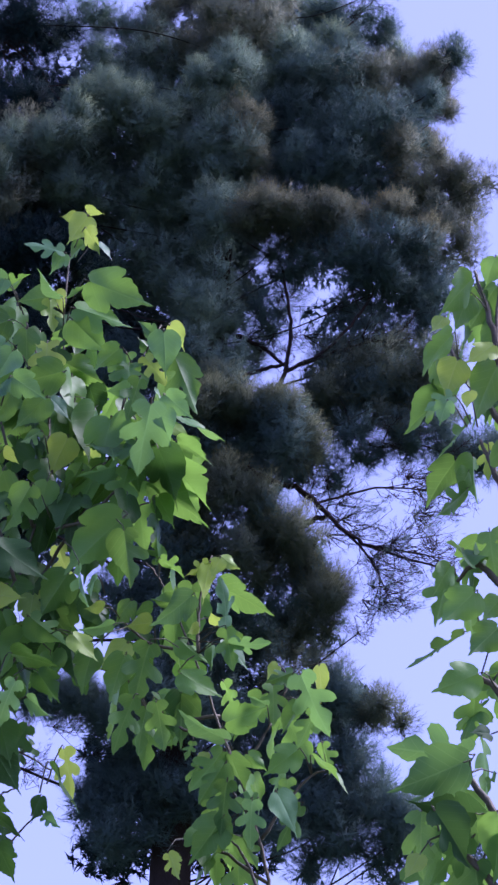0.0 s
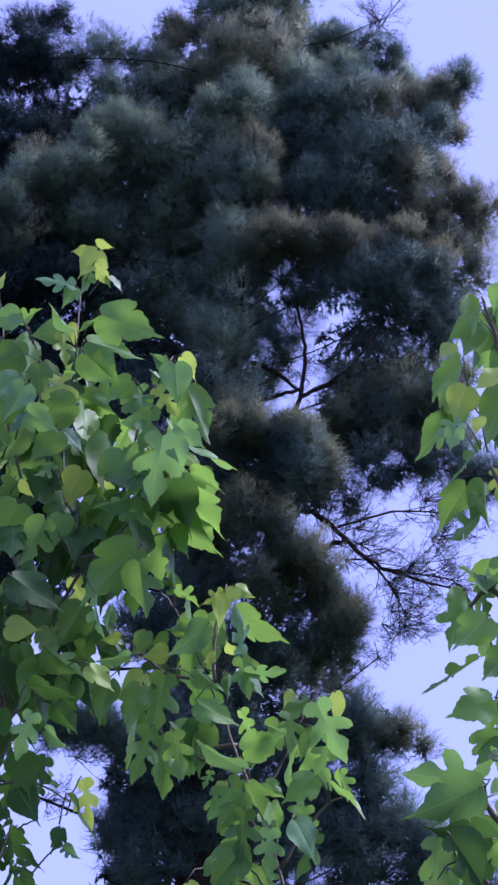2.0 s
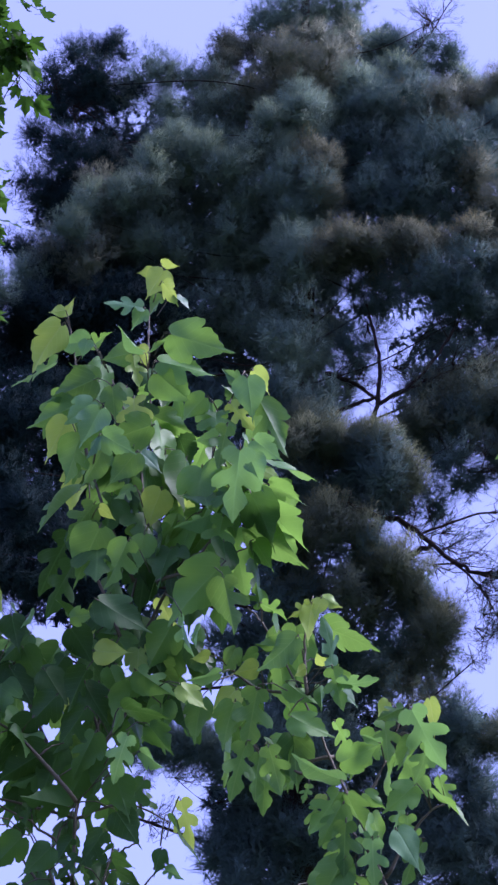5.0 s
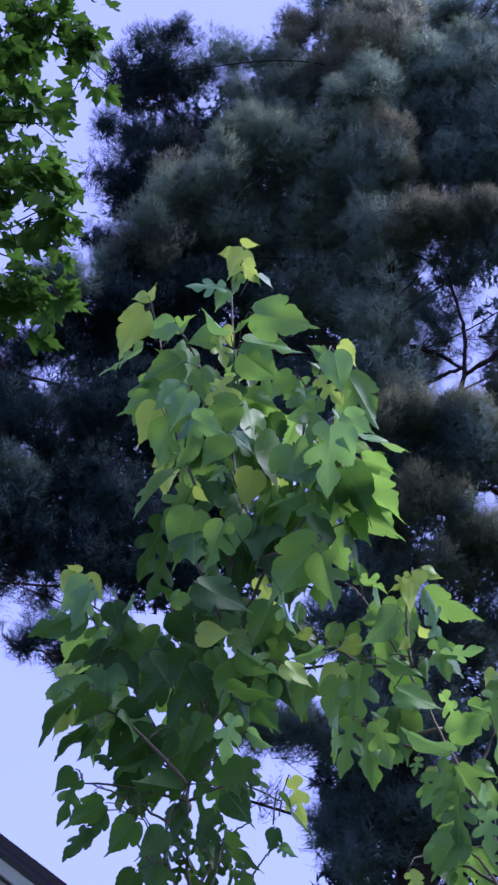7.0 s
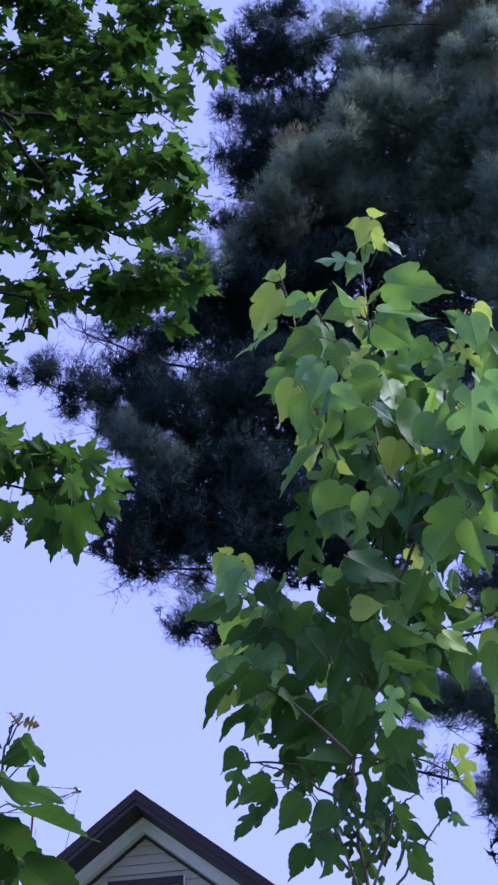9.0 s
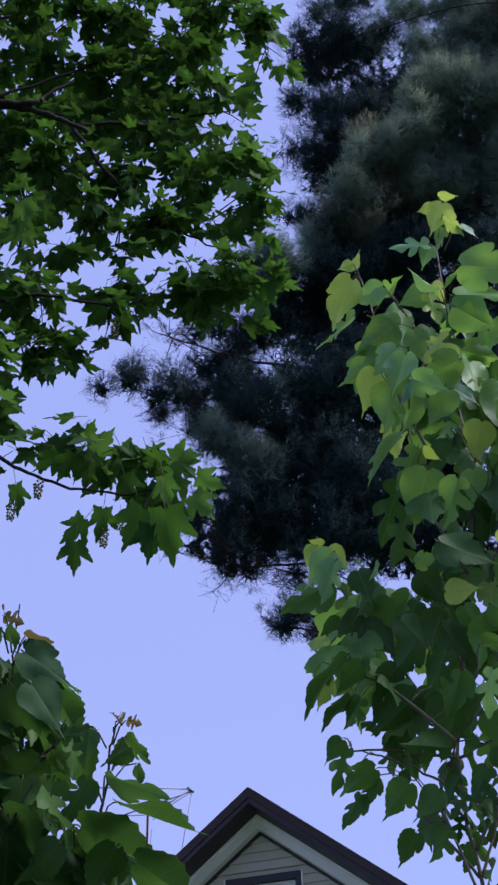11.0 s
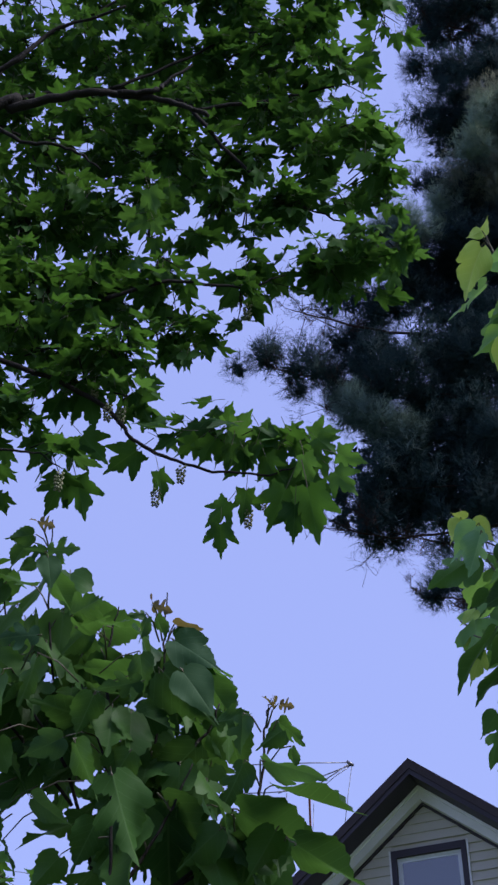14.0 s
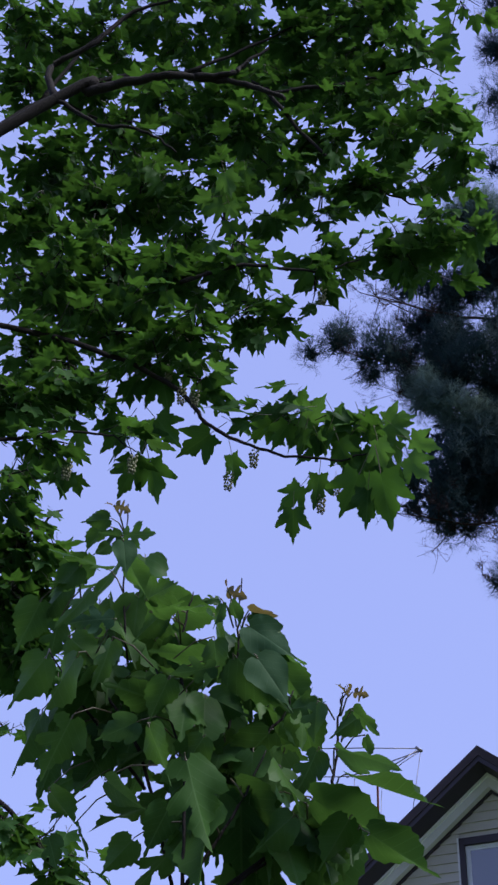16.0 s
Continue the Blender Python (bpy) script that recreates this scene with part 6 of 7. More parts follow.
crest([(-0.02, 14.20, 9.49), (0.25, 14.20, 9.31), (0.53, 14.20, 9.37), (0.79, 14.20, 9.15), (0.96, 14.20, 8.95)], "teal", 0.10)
# bare limbs that show against the sky
bare_limb([(2.711, 14.319, 13.935), (2.868, 14.289, 14.611), (2.932, 14.276, 15.434), (2.860, 14.290, 16.318), (2.764, 14.309, 16.785)], 0.035, 0.012, 8, 0.5)
bare_limb([(2.864, 14.290, 14.531), (3.383, 14.176, 14.858), (3.876, 14.050, 15.516), (4.151, 13.971, 16.119)], 0.03, 0.012, 7, 0.5)
bare_limb([(3.041, 14.458, 14.776), (3.805, 14.276, 15.089), (4.547, 14.058, 15.160)], 0.025, 0.010, 6, 0.6)
bare_limb([(2.232, 14.604, 15.361), (2.606, 14.542, 15.126), (2.906, 14.485, 14.769)], 0.035, 0.02, 4, 0.4)
bare_limb([(2.285, 14.596, 14.583), (2.666, 14.531, 14.760), (2.932, 14.480, 14.838)], 0.035, 0.02, 3, 0.4)
bare_limb([(2.233, 14.098, 12.706), (2.633, 14.029, 12.462), (3.026, 13.950, 12.257), (3.445, 13.852, 11.670), (3.868, 13.741, 11.375), (4.462, 13.560, 11.089)], 0.045, 0.012, 18, 0.7)
bare_limb([(3.445, 13.852, 11.670), (3.729, 13.779, 11.234), (3.894, 13.733, 10.672)], 0.018, 0.006, 14, 0.5)
bare_limb([(3.623, 13.807, 11.487), (4.117, 13.668, 11.340), (4.536, 13.535, 11.194)], 0.018, 0.006, 14, 0.5)
bare_limb([(3.150, 13.922, 12.117), (3.824, 13.753, 12.290), (4.399, 13.580, 12.198), (4.754, 13.461, 11.964)], 0.016, 0.006, 16, 0.6)
bare_limb([(2.243, 14.400, 11.818), (2.720, 14.318, 11.956), (3.063, 14.249, 12.054), (3.338, 14.187, 12.154)], 0.05, 0.03, 6, 0.5)
bare_limb([(3.527, 14.347, 14.316), (3.884, 14.255, 13.401), (4.430, 14.095, 13.312), (4.885, 13.944, 13.132)], 0.02, 0.006, 12, 0.6)
bare_limb([(1.462, 14.902, 10.064), (0.949, 14.943, 9.774), (0.438, 14.966, 9.765), (-0.015, 14.973, 9.892)], 0.014, 0.005, 16, 0.6)
bare_limb([(3.825, 14.788, 22.540), (4.448, 14.613, 23.366), (5.007, 14.431, 24.386)], 0.02, 0.006, 14, 0.5)
bare_limb([(-0.199, 15.571, 20.459), (-0.916, 15.546, 21.668), (-1.530, 15.497, 22.299), (-1.914, 15.454, 22.347)], 0.03, 0.008, 16, 0.6)
bare_limb([(-0.570, 15.584, 19.022), (-1.069, 15.557, 20.515), (-1.370, 15.533, 21.461), (-1.696, 15.500, 22.293)], 0.03, 0.01, 12, 0.6)
bare_limb([(-2.173, 14.834, 13.864), (-3.195, 14.647, 14.084), (-3.850, 14.488, 14.396), (-4.579, 14.273, 14.634)], 0.03, 0.008, 18, 0.6)
bare_limb([(-1.812, 14.883, 14.818), (-2.941, 14.700, 15.132), (-3.770, 14.509, 15.478), (-4.224, 14.382, 15.689)], 0.025, 0.006, 14, 0.5)
bare_limb([(-1.858, 14.675, 11.630), (-2.537, 14.572, 11.606), (-3.209, 14.439, 11.643), (-3.741, 14.310, 11.823)], 0.02, 0.006, 16, 0.5)
bare_limb([(-1.754, 14.285, 10.345), (-2.259, 14.214, 10.426), (-2.764, 14.124, 10.497)], 0.02, 0.006, 10, 0.4)


# ---- maple ----
MAPLE_BASE = Vector((-4.581, 3.848, 0.0))
MAPLE_TREE = tagged(new("maple_tree"), "leafy maple with hanging seed clusters and dark limbs", "tree")
MAPLE_TREE.location = MAPLE_BASE
fork = np.array((-4.825, 3.537, 5.688))
tb = Buf()
tube(tb, curve_points([(0, 0, -0.1), (0.05, 0.02, 2.0), tuple(fork - np.array(MAPLE_BASE)), tuple(fork - np.array(MAPLE_BASE) + np.array([0.3, 0.2, 4.0]))], 5), 0.26, 0.14, 12, rough=0.05)
child("trunk", tb.mesh("trunk", [MAPLE_BARK]), MAPLE_TREE)


def maple_limb(pts, r0, r1, name="branch"):
    r0, r1 = 0.62 * r0, 0.6 * r1
    buf = Buf()
    line = [q - np.array(MAPLE_BASE) for q in curve_points(pts, 6)]
    line = [q + rng.normal(0, 0.004, 3) for q in line]
    tube(buf, line, r0, r1, 7, rough=0.1)
    child(name, buf.mesh(name, [MAPLE_BARK]), MAPLE_TREE)


maple_limb([tuple(fork)] + [(-3.832, 3.923, 6.702), (-3.081, 4.538, 8.144), (-2.462, 4.903, 8.500), (-2.163, 5.042, 8.482), (-1.919, 5.141, 8.315)], 0.05, 0.012)
maple_limb([(-3.173, 4.474, 8.013), (-2.910, 4.650, 8.762), (-2.496, 4.885, 9.308), (-2.224, 5.016, 9.759)], 0.022, 0.01)
maple_limb([(-2.417, 4.814, 8.375), (-2.100, 4.961, 8.641), (-1.793, 5.081, 8.886), (-1.471, 5.184, 9.028)], 0.018, 0.006)
maple_limb([(-1.936, 4.920, 8.118), (-1.581, 5.046, 8.184), (-1.277, 5.133, 8.250), (-1.029, 5.189, 8.305)], 0.02, 0.006)
maple_limb([(-1.966, 4.908, 8.141), (-1.704, 5.006, 7.673), (-1.424, 5.093, 7.348), (-1.150, 5.163, 7.147)], 0.02, 0.006)
maple_limb([(-3.135, 4.622, 8.239), (-2.849, 4.804, 8.055), (-2.666, 4.909, 7.764), (-2.534, 4.978, 7.339)], 0.015, 0.006)
maple_limb([tuple(fork)] + [(-3.558, 3.770, 5.967), (-2.858, 4.326, 6.119), (-2.445, 4.573, 5.991), (-2.253, 4.671, 5.861), (-2.142, 4.724, 5.696), (-1.988, 4.791, 5.586), (-1.777, 4.874, 5.518), (-1.541, 4.954, 5.503), (-1.397, 4.997, 5.565)], 0.028, 0.005)
maple_limb([tuple(fork)] + [(-3.390, 3.788, 5.184), (-2.865, 4.201, 5.404), (-2.650, 4.340, 5.495), (-2.481, 4.439, 5.501), (-2.369, 4.501, 5.430)], 0.022, 0.004)
maple_limb([tuple(fork)] + [(-3.198, 3.823, 4.250), (-2.839, 4.097, 4.578), (-2.683, 4.201, 4.844), (-2.565, 4.275, 5.030)], 0.04, 0.006)
maple_limb([(-3.198, 3.823, 4.250), (-2.866, 4.079, 3.932), (-2.607, 4.250, 3.709), (-2.432, 4.352, 3.479)], 0.03, 0.006)
maple_limb([(-2.284, 4.656, 6.549), (-2.013, 4.781, 6.686), (-1.676, 4.910, 6.653), (-1.465, 4.977, 6.720)], 0.02, 0.006)
# heavy dark limbs low in the crown
maple_limb([tuple(fork), (-2.888, 4.250, 7.701), (-2.736, 4.308, 7.766), (-2.506, 4.367, 7.826), (-2.308, 4.425, 7.850), (-2.204, 4.483, 7.858), (-1.932, 4.542, 7.743), (-1.726, 4.600, 7.617)], 0.055, 0.02)
maple_limb([(-2.187, 4.450, 7.812), (-2.000, 4.500, 7.821), (-1.955, 4.550, 7.921), (-1.831, 4.600, 8.073)], 0.03, 0.012)
maple_limb([(-2.888, 4.250, 7.701), (-2.992, 4.312, 8.086), (-2.756, 4.375, 8.280), (-2.592, 4.438, 8.541), (-2.187, 4.500, 8.633)], 0.035, 0.012)
maple_limb([(-2.888, 4.250, 7.701), (-2.662, 4.333, 7.507), (-2.445, 4.417, 7.460), (-2.280, 4.500, 7.315)], 0.022, 0.008)

maple_spare, maple_single, maple_n = [], [0], [0]


def hung_leaf(at, size, g, single):
    """One maple leaf from its petiole's foot at `at`, tilted and drooping."""
    a = g.uniform(0, 6.28)
    el = radians(g.normal(-34, 20))
    way = (math.cos(a) * math.cos(el), math.sin(a) * math.cos(el), math.sin(el))
    nrm = np.array([-math.cos(a) * math.sin(el), -math.sin(a) * math.sin(el), math.cos(el)]) + g.normal(0, 0.22, 3)
    k = int(g.integers(0, 5))
    m = blade_pose(at - np.array(MAPLE_BASE), way, nrm, size)
    if single and maple_single[0] < 300:
        maple_single[0] += 1
        child("leaf", (MAP_LIT if g.random() < 0.55 else MAP_MESH)[k], MAPLE_TREE, m=m)
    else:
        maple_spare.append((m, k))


def spray(c, w, h, n, single=False, size=0.104):
    """A spray of maple leaves on fine twigs round c."""
    maple_n[0] += 1
    g = np.random.default_rng(900 + maple_n[0])
    c = np.array(c)
    n = int(n * (1.6 if single else 1.75))
    if single:
        w, h = 1.2 * w, 1.2 * h
    buf = Buf()
    twigs = max(2, n // 6)
    for t in range(twigs):
        q = g.normal(0, 1, 3)
        q /= np.linalg.norm(q)
        end = c + q * np.array([w, w, h]) * g.uniform(0.6, 1.45)
        start = c + g.normal(0, 0.25, 3) * w - np.array([0.25 * w, 0, 0])
        bend = (start + end) / 2 + g.normal(0, 0.03, 3) + np.array([0, 0, 0.04])
        line = [p - np.array(MAPLE_BASE) for p in (start, bend, end)]
        tube(buf, line, 0.005, 0.002, 4)
        for i in range(n // twigs + (t < n % twigs)):
            u = 1 - (i / max(1, n // twigs)) * 0.8
            at = start * (1 - u) ** 2 + 2 * bend * u * (1 - u) + end * u * u + g.normal(0, 0.03, 3)
            hung_leaf(at, (1.15 if single else 1.0) * size * g.uniform(0.65, 1.15), g, single)
    child("twig", buf.mesh("twig", [MAPLE_BARK]), MAPLE_TREE)


# outer sprays that stand against the sky
spray((-1.54, 4.99, 5.72), 0.12, 0.05, 8, True)
spray((-1.76, 4.93, 5.76), 0.10, 0.04, 5, True)
spray((-2.44, 4.52, 5.58), 0.12, 0.07, 5, True)
spray((-2.14, 4.72, 5.99), 0.10, 0.07, 7, True)
spray((-1.15, 5.16, 8.33), 0.20, 0.13, 24, True)
spray((-1.02, 5.19, 7.85), 0.17, 0.09, 26, True)
spray((-1.27, 5.13, 7.68), 0.17, 0.14, 26, True)
spray((-1.08, 5.18, 7.43), 0.17, 0.12, 32, True)
spray((-1.10, 5.17, 7.06), 0.19, 0.15, 44, True)
spray((-1.33, 5.12, 6.92), 0.17, 0.10, 30, True)
spray((-1.71, 5.00, 6.63), 0.11, 0.08, 10, True)
spray((-0.84, 5.22, 8.83), 0.07, 0.05, 4, True)
spray((-1.45, 5.09, 8.73), 0.17, 0.17, 26)
spray((-1.65, 5.02, 7.15), 0.09, 0.12, 14)
spray((-1.45, 5.08, 7.31), 0.18, 0.15, 32)
spray((-1.55, 5.16, 8.25), 0.16, 0.23, 46)
spray((-1.74, 5.10, 7.83), 0.19, 0.19, 44)
spray((-1.63, 5.03, 6.83), 0.14, 0.11, 18)
# top of the crown
for c, w, h, n in (
        ((-1.21, 5.16, 9.30), 0.22, 0.13, 20), ((-1.31, 5.13, 8.88), 0.14, 0.10, 14), ((-0.90, 5.22, 9.15), 0.14, 0.09, 10), ((-1.27, 5.25, 10.00), 0.35, 0.15, 26),
        ((-0.94, 5.21, 9.20), 0.16, 0.11, 18), ((-1.26, 5.24, 9.34), 0.18, 0.13, 24), ((-1.60, 5.15, 9.39), 0.22, 0.15, 28), ((-1.92, 5.03, 9.34), 0.22, 0.15, 28), ((-2.24, 4.90, 9.27), 0.22, 0.14, 28)):
    spray(c, w, h, n)
# growth behind, deeper in the crown
for c, w, h, n in (
        ((-3.68, 5.09, 9.44), 0.31, 0.23, 40), ((-3.24, 5.38, 9.41), 0.31, 0.23, 40), ((-2.77, 5.64, 9.16), 0.26, 0.19, 36), ((-3.41, 5.28, 8.29), 0.28, 0.21, 40),
        ((-3.00, 5.52, 8.48), 0.25, 0.18, 34), ((-3.45, 5.14, 7.36), 0.26, 0.20, 40), ((-3.05, 5.38, 7.19), 0.26, 0.16, 34), ((-2.71, 5.56, 7.82), 0.20, 0.14, 26),
        ((-2.41, 5.70, 9.48), 0.23, 0.19, 34), ((-3.30, 5.23, 6.65), 0.25, 0.15, 34), ((-1.89, 5.68, 9.11), 0.15, 0.18, 24), ((-2.29, 5.64, 8.43), 0.21, 0.18, 34)):
    spray(c, w, h, n)
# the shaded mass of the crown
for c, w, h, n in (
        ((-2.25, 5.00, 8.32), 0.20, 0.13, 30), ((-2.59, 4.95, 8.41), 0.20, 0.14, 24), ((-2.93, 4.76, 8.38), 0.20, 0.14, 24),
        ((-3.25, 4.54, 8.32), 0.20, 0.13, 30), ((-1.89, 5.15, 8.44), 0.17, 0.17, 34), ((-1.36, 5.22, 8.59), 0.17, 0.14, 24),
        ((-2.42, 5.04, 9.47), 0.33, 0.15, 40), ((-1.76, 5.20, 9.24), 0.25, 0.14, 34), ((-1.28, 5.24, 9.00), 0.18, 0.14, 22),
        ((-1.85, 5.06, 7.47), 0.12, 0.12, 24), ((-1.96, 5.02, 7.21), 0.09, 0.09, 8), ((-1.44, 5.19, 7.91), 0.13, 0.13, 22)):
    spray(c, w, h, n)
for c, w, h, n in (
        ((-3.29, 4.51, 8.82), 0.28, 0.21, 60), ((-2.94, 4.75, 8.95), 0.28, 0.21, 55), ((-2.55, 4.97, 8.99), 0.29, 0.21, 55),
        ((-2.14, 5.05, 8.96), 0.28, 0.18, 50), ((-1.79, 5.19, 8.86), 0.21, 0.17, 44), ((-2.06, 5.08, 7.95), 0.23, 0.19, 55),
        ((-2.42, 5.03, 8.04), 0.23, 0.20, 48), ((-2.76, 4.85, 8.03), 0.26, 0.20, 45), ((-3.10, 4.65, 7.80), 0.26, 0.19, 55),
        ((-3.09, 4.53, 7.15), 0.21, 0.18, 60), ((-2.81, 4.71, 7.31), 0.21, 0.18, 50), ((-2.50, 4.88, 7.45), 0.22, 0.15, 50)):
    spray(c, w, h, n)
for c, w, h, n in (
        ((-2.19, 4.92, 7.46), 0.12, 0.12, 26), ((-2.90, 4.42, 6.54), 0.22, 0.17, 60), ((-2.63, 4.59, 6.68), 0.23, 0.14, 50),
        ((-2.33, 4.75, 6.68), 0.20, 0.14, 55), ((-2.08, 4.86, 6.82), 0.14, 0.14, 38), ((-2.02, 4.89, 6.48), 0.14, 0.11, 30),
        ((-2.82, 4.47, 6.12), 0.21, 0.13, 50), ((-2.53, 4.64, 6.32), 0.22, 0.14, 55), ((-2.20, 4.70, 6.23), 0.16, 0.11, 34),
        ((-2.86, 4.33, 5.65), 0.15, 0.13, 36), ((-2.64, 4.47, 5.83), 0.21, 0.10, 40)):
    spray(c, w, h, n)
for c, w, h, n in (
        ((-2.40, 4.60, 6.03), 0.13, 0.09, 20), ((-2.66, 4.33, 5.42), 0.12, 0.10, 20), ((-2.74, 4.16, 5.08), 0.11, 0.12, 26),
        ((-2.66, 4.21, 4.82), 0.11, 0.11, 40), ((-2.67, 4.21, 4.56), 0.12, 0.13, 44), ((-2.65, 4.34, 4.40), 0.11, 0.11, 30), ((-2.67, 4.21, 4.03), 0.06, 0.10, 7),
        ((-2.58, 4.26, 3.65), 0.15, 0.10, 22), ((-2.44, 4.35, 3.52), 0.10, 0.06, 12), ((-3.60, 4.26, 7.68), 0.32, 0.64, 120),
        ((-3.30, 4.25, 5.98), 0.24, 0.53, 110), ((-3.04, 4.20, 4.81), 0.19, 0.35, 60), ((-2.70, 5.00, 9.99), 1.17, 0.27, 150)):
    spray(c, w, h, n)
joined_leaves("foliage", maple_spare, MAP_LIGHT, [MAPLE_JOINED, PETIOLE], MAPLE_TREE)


def maple_leaves(tree, rows):
    """Single maple leaves that stand out: foot and tip of the blade, roll in degrees, P for the palmate shape and g
    green or l lit by its colour.
    """
    g = np.random.default_rng(int(abs(rows[0][0][2]) * 1000))
    for foot, tip, roll, kind in rows:
        a, b = Vector(foot) - MAPLE_BASE, Vector(tip) - MAPLE_BASE
        x = b - a
        nrm = Matrix.Rotation(radians(roll * g.choice((-1, 1)) + g.normal(0, 6)), 3, x.normalized()) @ Vector(AWAY + g.normal(0, 0.12, 3))
        size = x.length / 1.02
        k = int(g.integers(0, 5))
        child("leaf", (MAP_LIT if kind[1] == "l" else MAP_MESH)[k], tree, m=blade_pose(a - x.normalized() * 0.55 * size, x, nrm, size))


# bough end
maple_leaves(MAPLE_TREE, (
    ((-2.144, 4.778, 5.669), (-2.308, 4.803, 5.602), 20, "Pg"),
    ((-2.024, 4.752, 5.498), (-2.021, 4.818, 5.382), 25, "Pg"),
    ((-1.756, 4.814, 5.188), (-1.786, 4.881, 5.070), 5, "Pg"),
    ((-1.733, 4.839, 5.318), (-1.836, 4.875, 5.236), 20, "Pg"),
    ((-1.652, 4.852, 5.367), (-1.690, 4.919, 5.248), 12, "Pg"),
    ((-1.472, 4.856, 5.330), (-1.584, 4.936, 5.197), 25, "Pg"),
    ((-1.436, 4.863, 5.242), (-1.476, 4.941, 5.111), 20, "Pg"),
    ((-1.370, 4.834, 5.295), (-1.370, 4.962, 5.104), 25, "Pg"),
    ((-1.258, 4.952, 5.531), (-1.141, 4.975, 5.467), 20, "Pl"),
    ((-1.266, 4.906, 5.402), (-1.188, 4.960, 5.299), 15, "Pl"),
    ((-1.340, 4.928, 5.624), (-1.264, 4.972, 5.534), 30, "Pl"),
    ((-1.377, 4.970, 5.672), (-1.236, 4.951, 5.657), 15, "Pl"),
    ((-1.389, 4.872, 5.502), (-1.379, 4.938, 5.386), 25, "Pl"),
    ((-1.527, 4.943, 5.673), (-1.620, 4.873, 5.719), 25, "Pg"),
    ((-1.432, 4.977, 5.672), (-1.526, 4.911, 5.714), 25, "Pg"),
))
# bough middle
maple_leaves(MAPLE_TREE, (
    ((-1.714, 4.911, 5.740), (-1.612, 4.836, 5.792), 10, "Pl"),
    ((-1.771, 4.918, 5.821), (-1.706, 4.844, 5.872), 10, "Pg"),
    ((-1.770, 4.841, 5.841), (-1.859, 4.859, 5.781), 25, "Pg"),
    ((-1.817, 4.849, 5.918), (-1.940, 4.821, 5.915), 66, "Pg"),
    ((-1.953, 4.842, 5.837), (-2.041, 4.798, 5.852), 58, "Pg"),
    ((-1.965, 4.821, 5.775), (-2.133, 4.767, 5.802), 68, "Pg"),
    ((-2.037, 4.841, 5.857), (-2.183, 4.799, 5.870), 70, "Pg"),
    ((-1.971, 4.797, 5.713), (-2.072, 4.803, 5.668), 30, "Pg"),
    ((-1.878, 4.853, 5.710), (-1.993, 4.867, 5.654), 25, "Pg"),
    ((-1.786, 4.824, 5.663), (-1.882, 4.866, 5.576), 20, "Pg"),
    ((-1.716, 4.853, 5.633), (-1.764, 4.909, 5.528), 20, "Pg"),
    ((-1.625, 4.900, 5.643), (-1.699, 4.952, 5.542), 25, "Pg"),
    ((-1.579, 4.917, 5.579), (-1.552, 4.983, 5.462), 20, "Pg"),
    ((-1.463, 4.971, 5.651), (-1.394, 4.995, 5.585), 25, "Pg"),
))
# bough heart
maple_leaves(MAPLE_TREE, (
    ((-1.940, 4.866, 5.809), (-1.855, 4.950, 5.671), 25, "Pg"),
    ((-1.765, 4.915, 5.764), (-1.677, 4.986, 5.642), 20, "Pg"),
    ((-1.684, 4.928, 5.622), (-1.785, 4.967, 5.537), 25, "Pg"),
    ((-1.608, 4.932, 5.765), (-1.551, 5.011, 5.633), 25, "Pl"),
    ((-1.537, 4.968, 5.643), (-1.649, 5.022, 5.539), 20, "Pg"),
    ((-1.491, 4.985, 5.740), (-1.461, 5.060, 5.612), 20, "Pg"),
    ((-1.435, 4.968, 5.521), (-1.540, 5.023, 5.418), 20, "Pg"),
    ((-1.338, 5.000, 5.581), (-1.443, 5.038, 5.497), 25, "Pl"),
    ((-1.345, 4.999, 5.426), (-1.473, 5.033, 5.347), 20, "Pg"),
    ((-1.548, 4.977, 5.525), (-1.468, 5.056, 5.392), 20, "Pg"),
    ((-2.066, 4.851, 5.767), (-1.967, 4.883, 5.691), 45, "Pg"),
    ((-1.896, 4.896, 5.832), (-1.798, 4.945, 5.736), 30, "Pg"),
))
# bough foot
maple_leaves(MAPLE_TREE, (
    ((-2.151, 4.740, 5.974), (-2.098, 4.814, 5.847), 15, "Pg"),
    ((-2.131, 4.782, 6.035), (-2.041, 4.818, 5.955), 25, "Pg"),
    ((-2.108, 4.804, 6.109), (-2.085, 4.844, 6.023), 20, "Pg"),
    ((-2.353, 4.680, 5.986), (-2.356, 4.767, 5.844), 15, "Pg"),
    ((-2.428, 4.715, 6.008), (-2.470, 4.770, 5.905), 20, "Pg"),
    ((-2.377, 4.689, 5.752), (-2.286, 4.763, 5.626), 15, "Pg"),
    ((-2.421, 4.683, 5.688), (-2.362, 4.739, 5.584), 20, "Pg"),
    ((-2.374, 4.652, 5.482), (-2.362, 4.748, 5.329), 12, "Pg"),
    ((-2.461, 4.686, 5.522), (-2.567, 4.752, 5.407), 15, "Pg"),
    ((-2.533, 4.680, 5.762), (-2.663, 4.728, 5.668), 20, "Pg"),
    ((-2.245, 4.762, 6.081), (-2.316, 4.802, 5.995), 20, "Pg"),
))


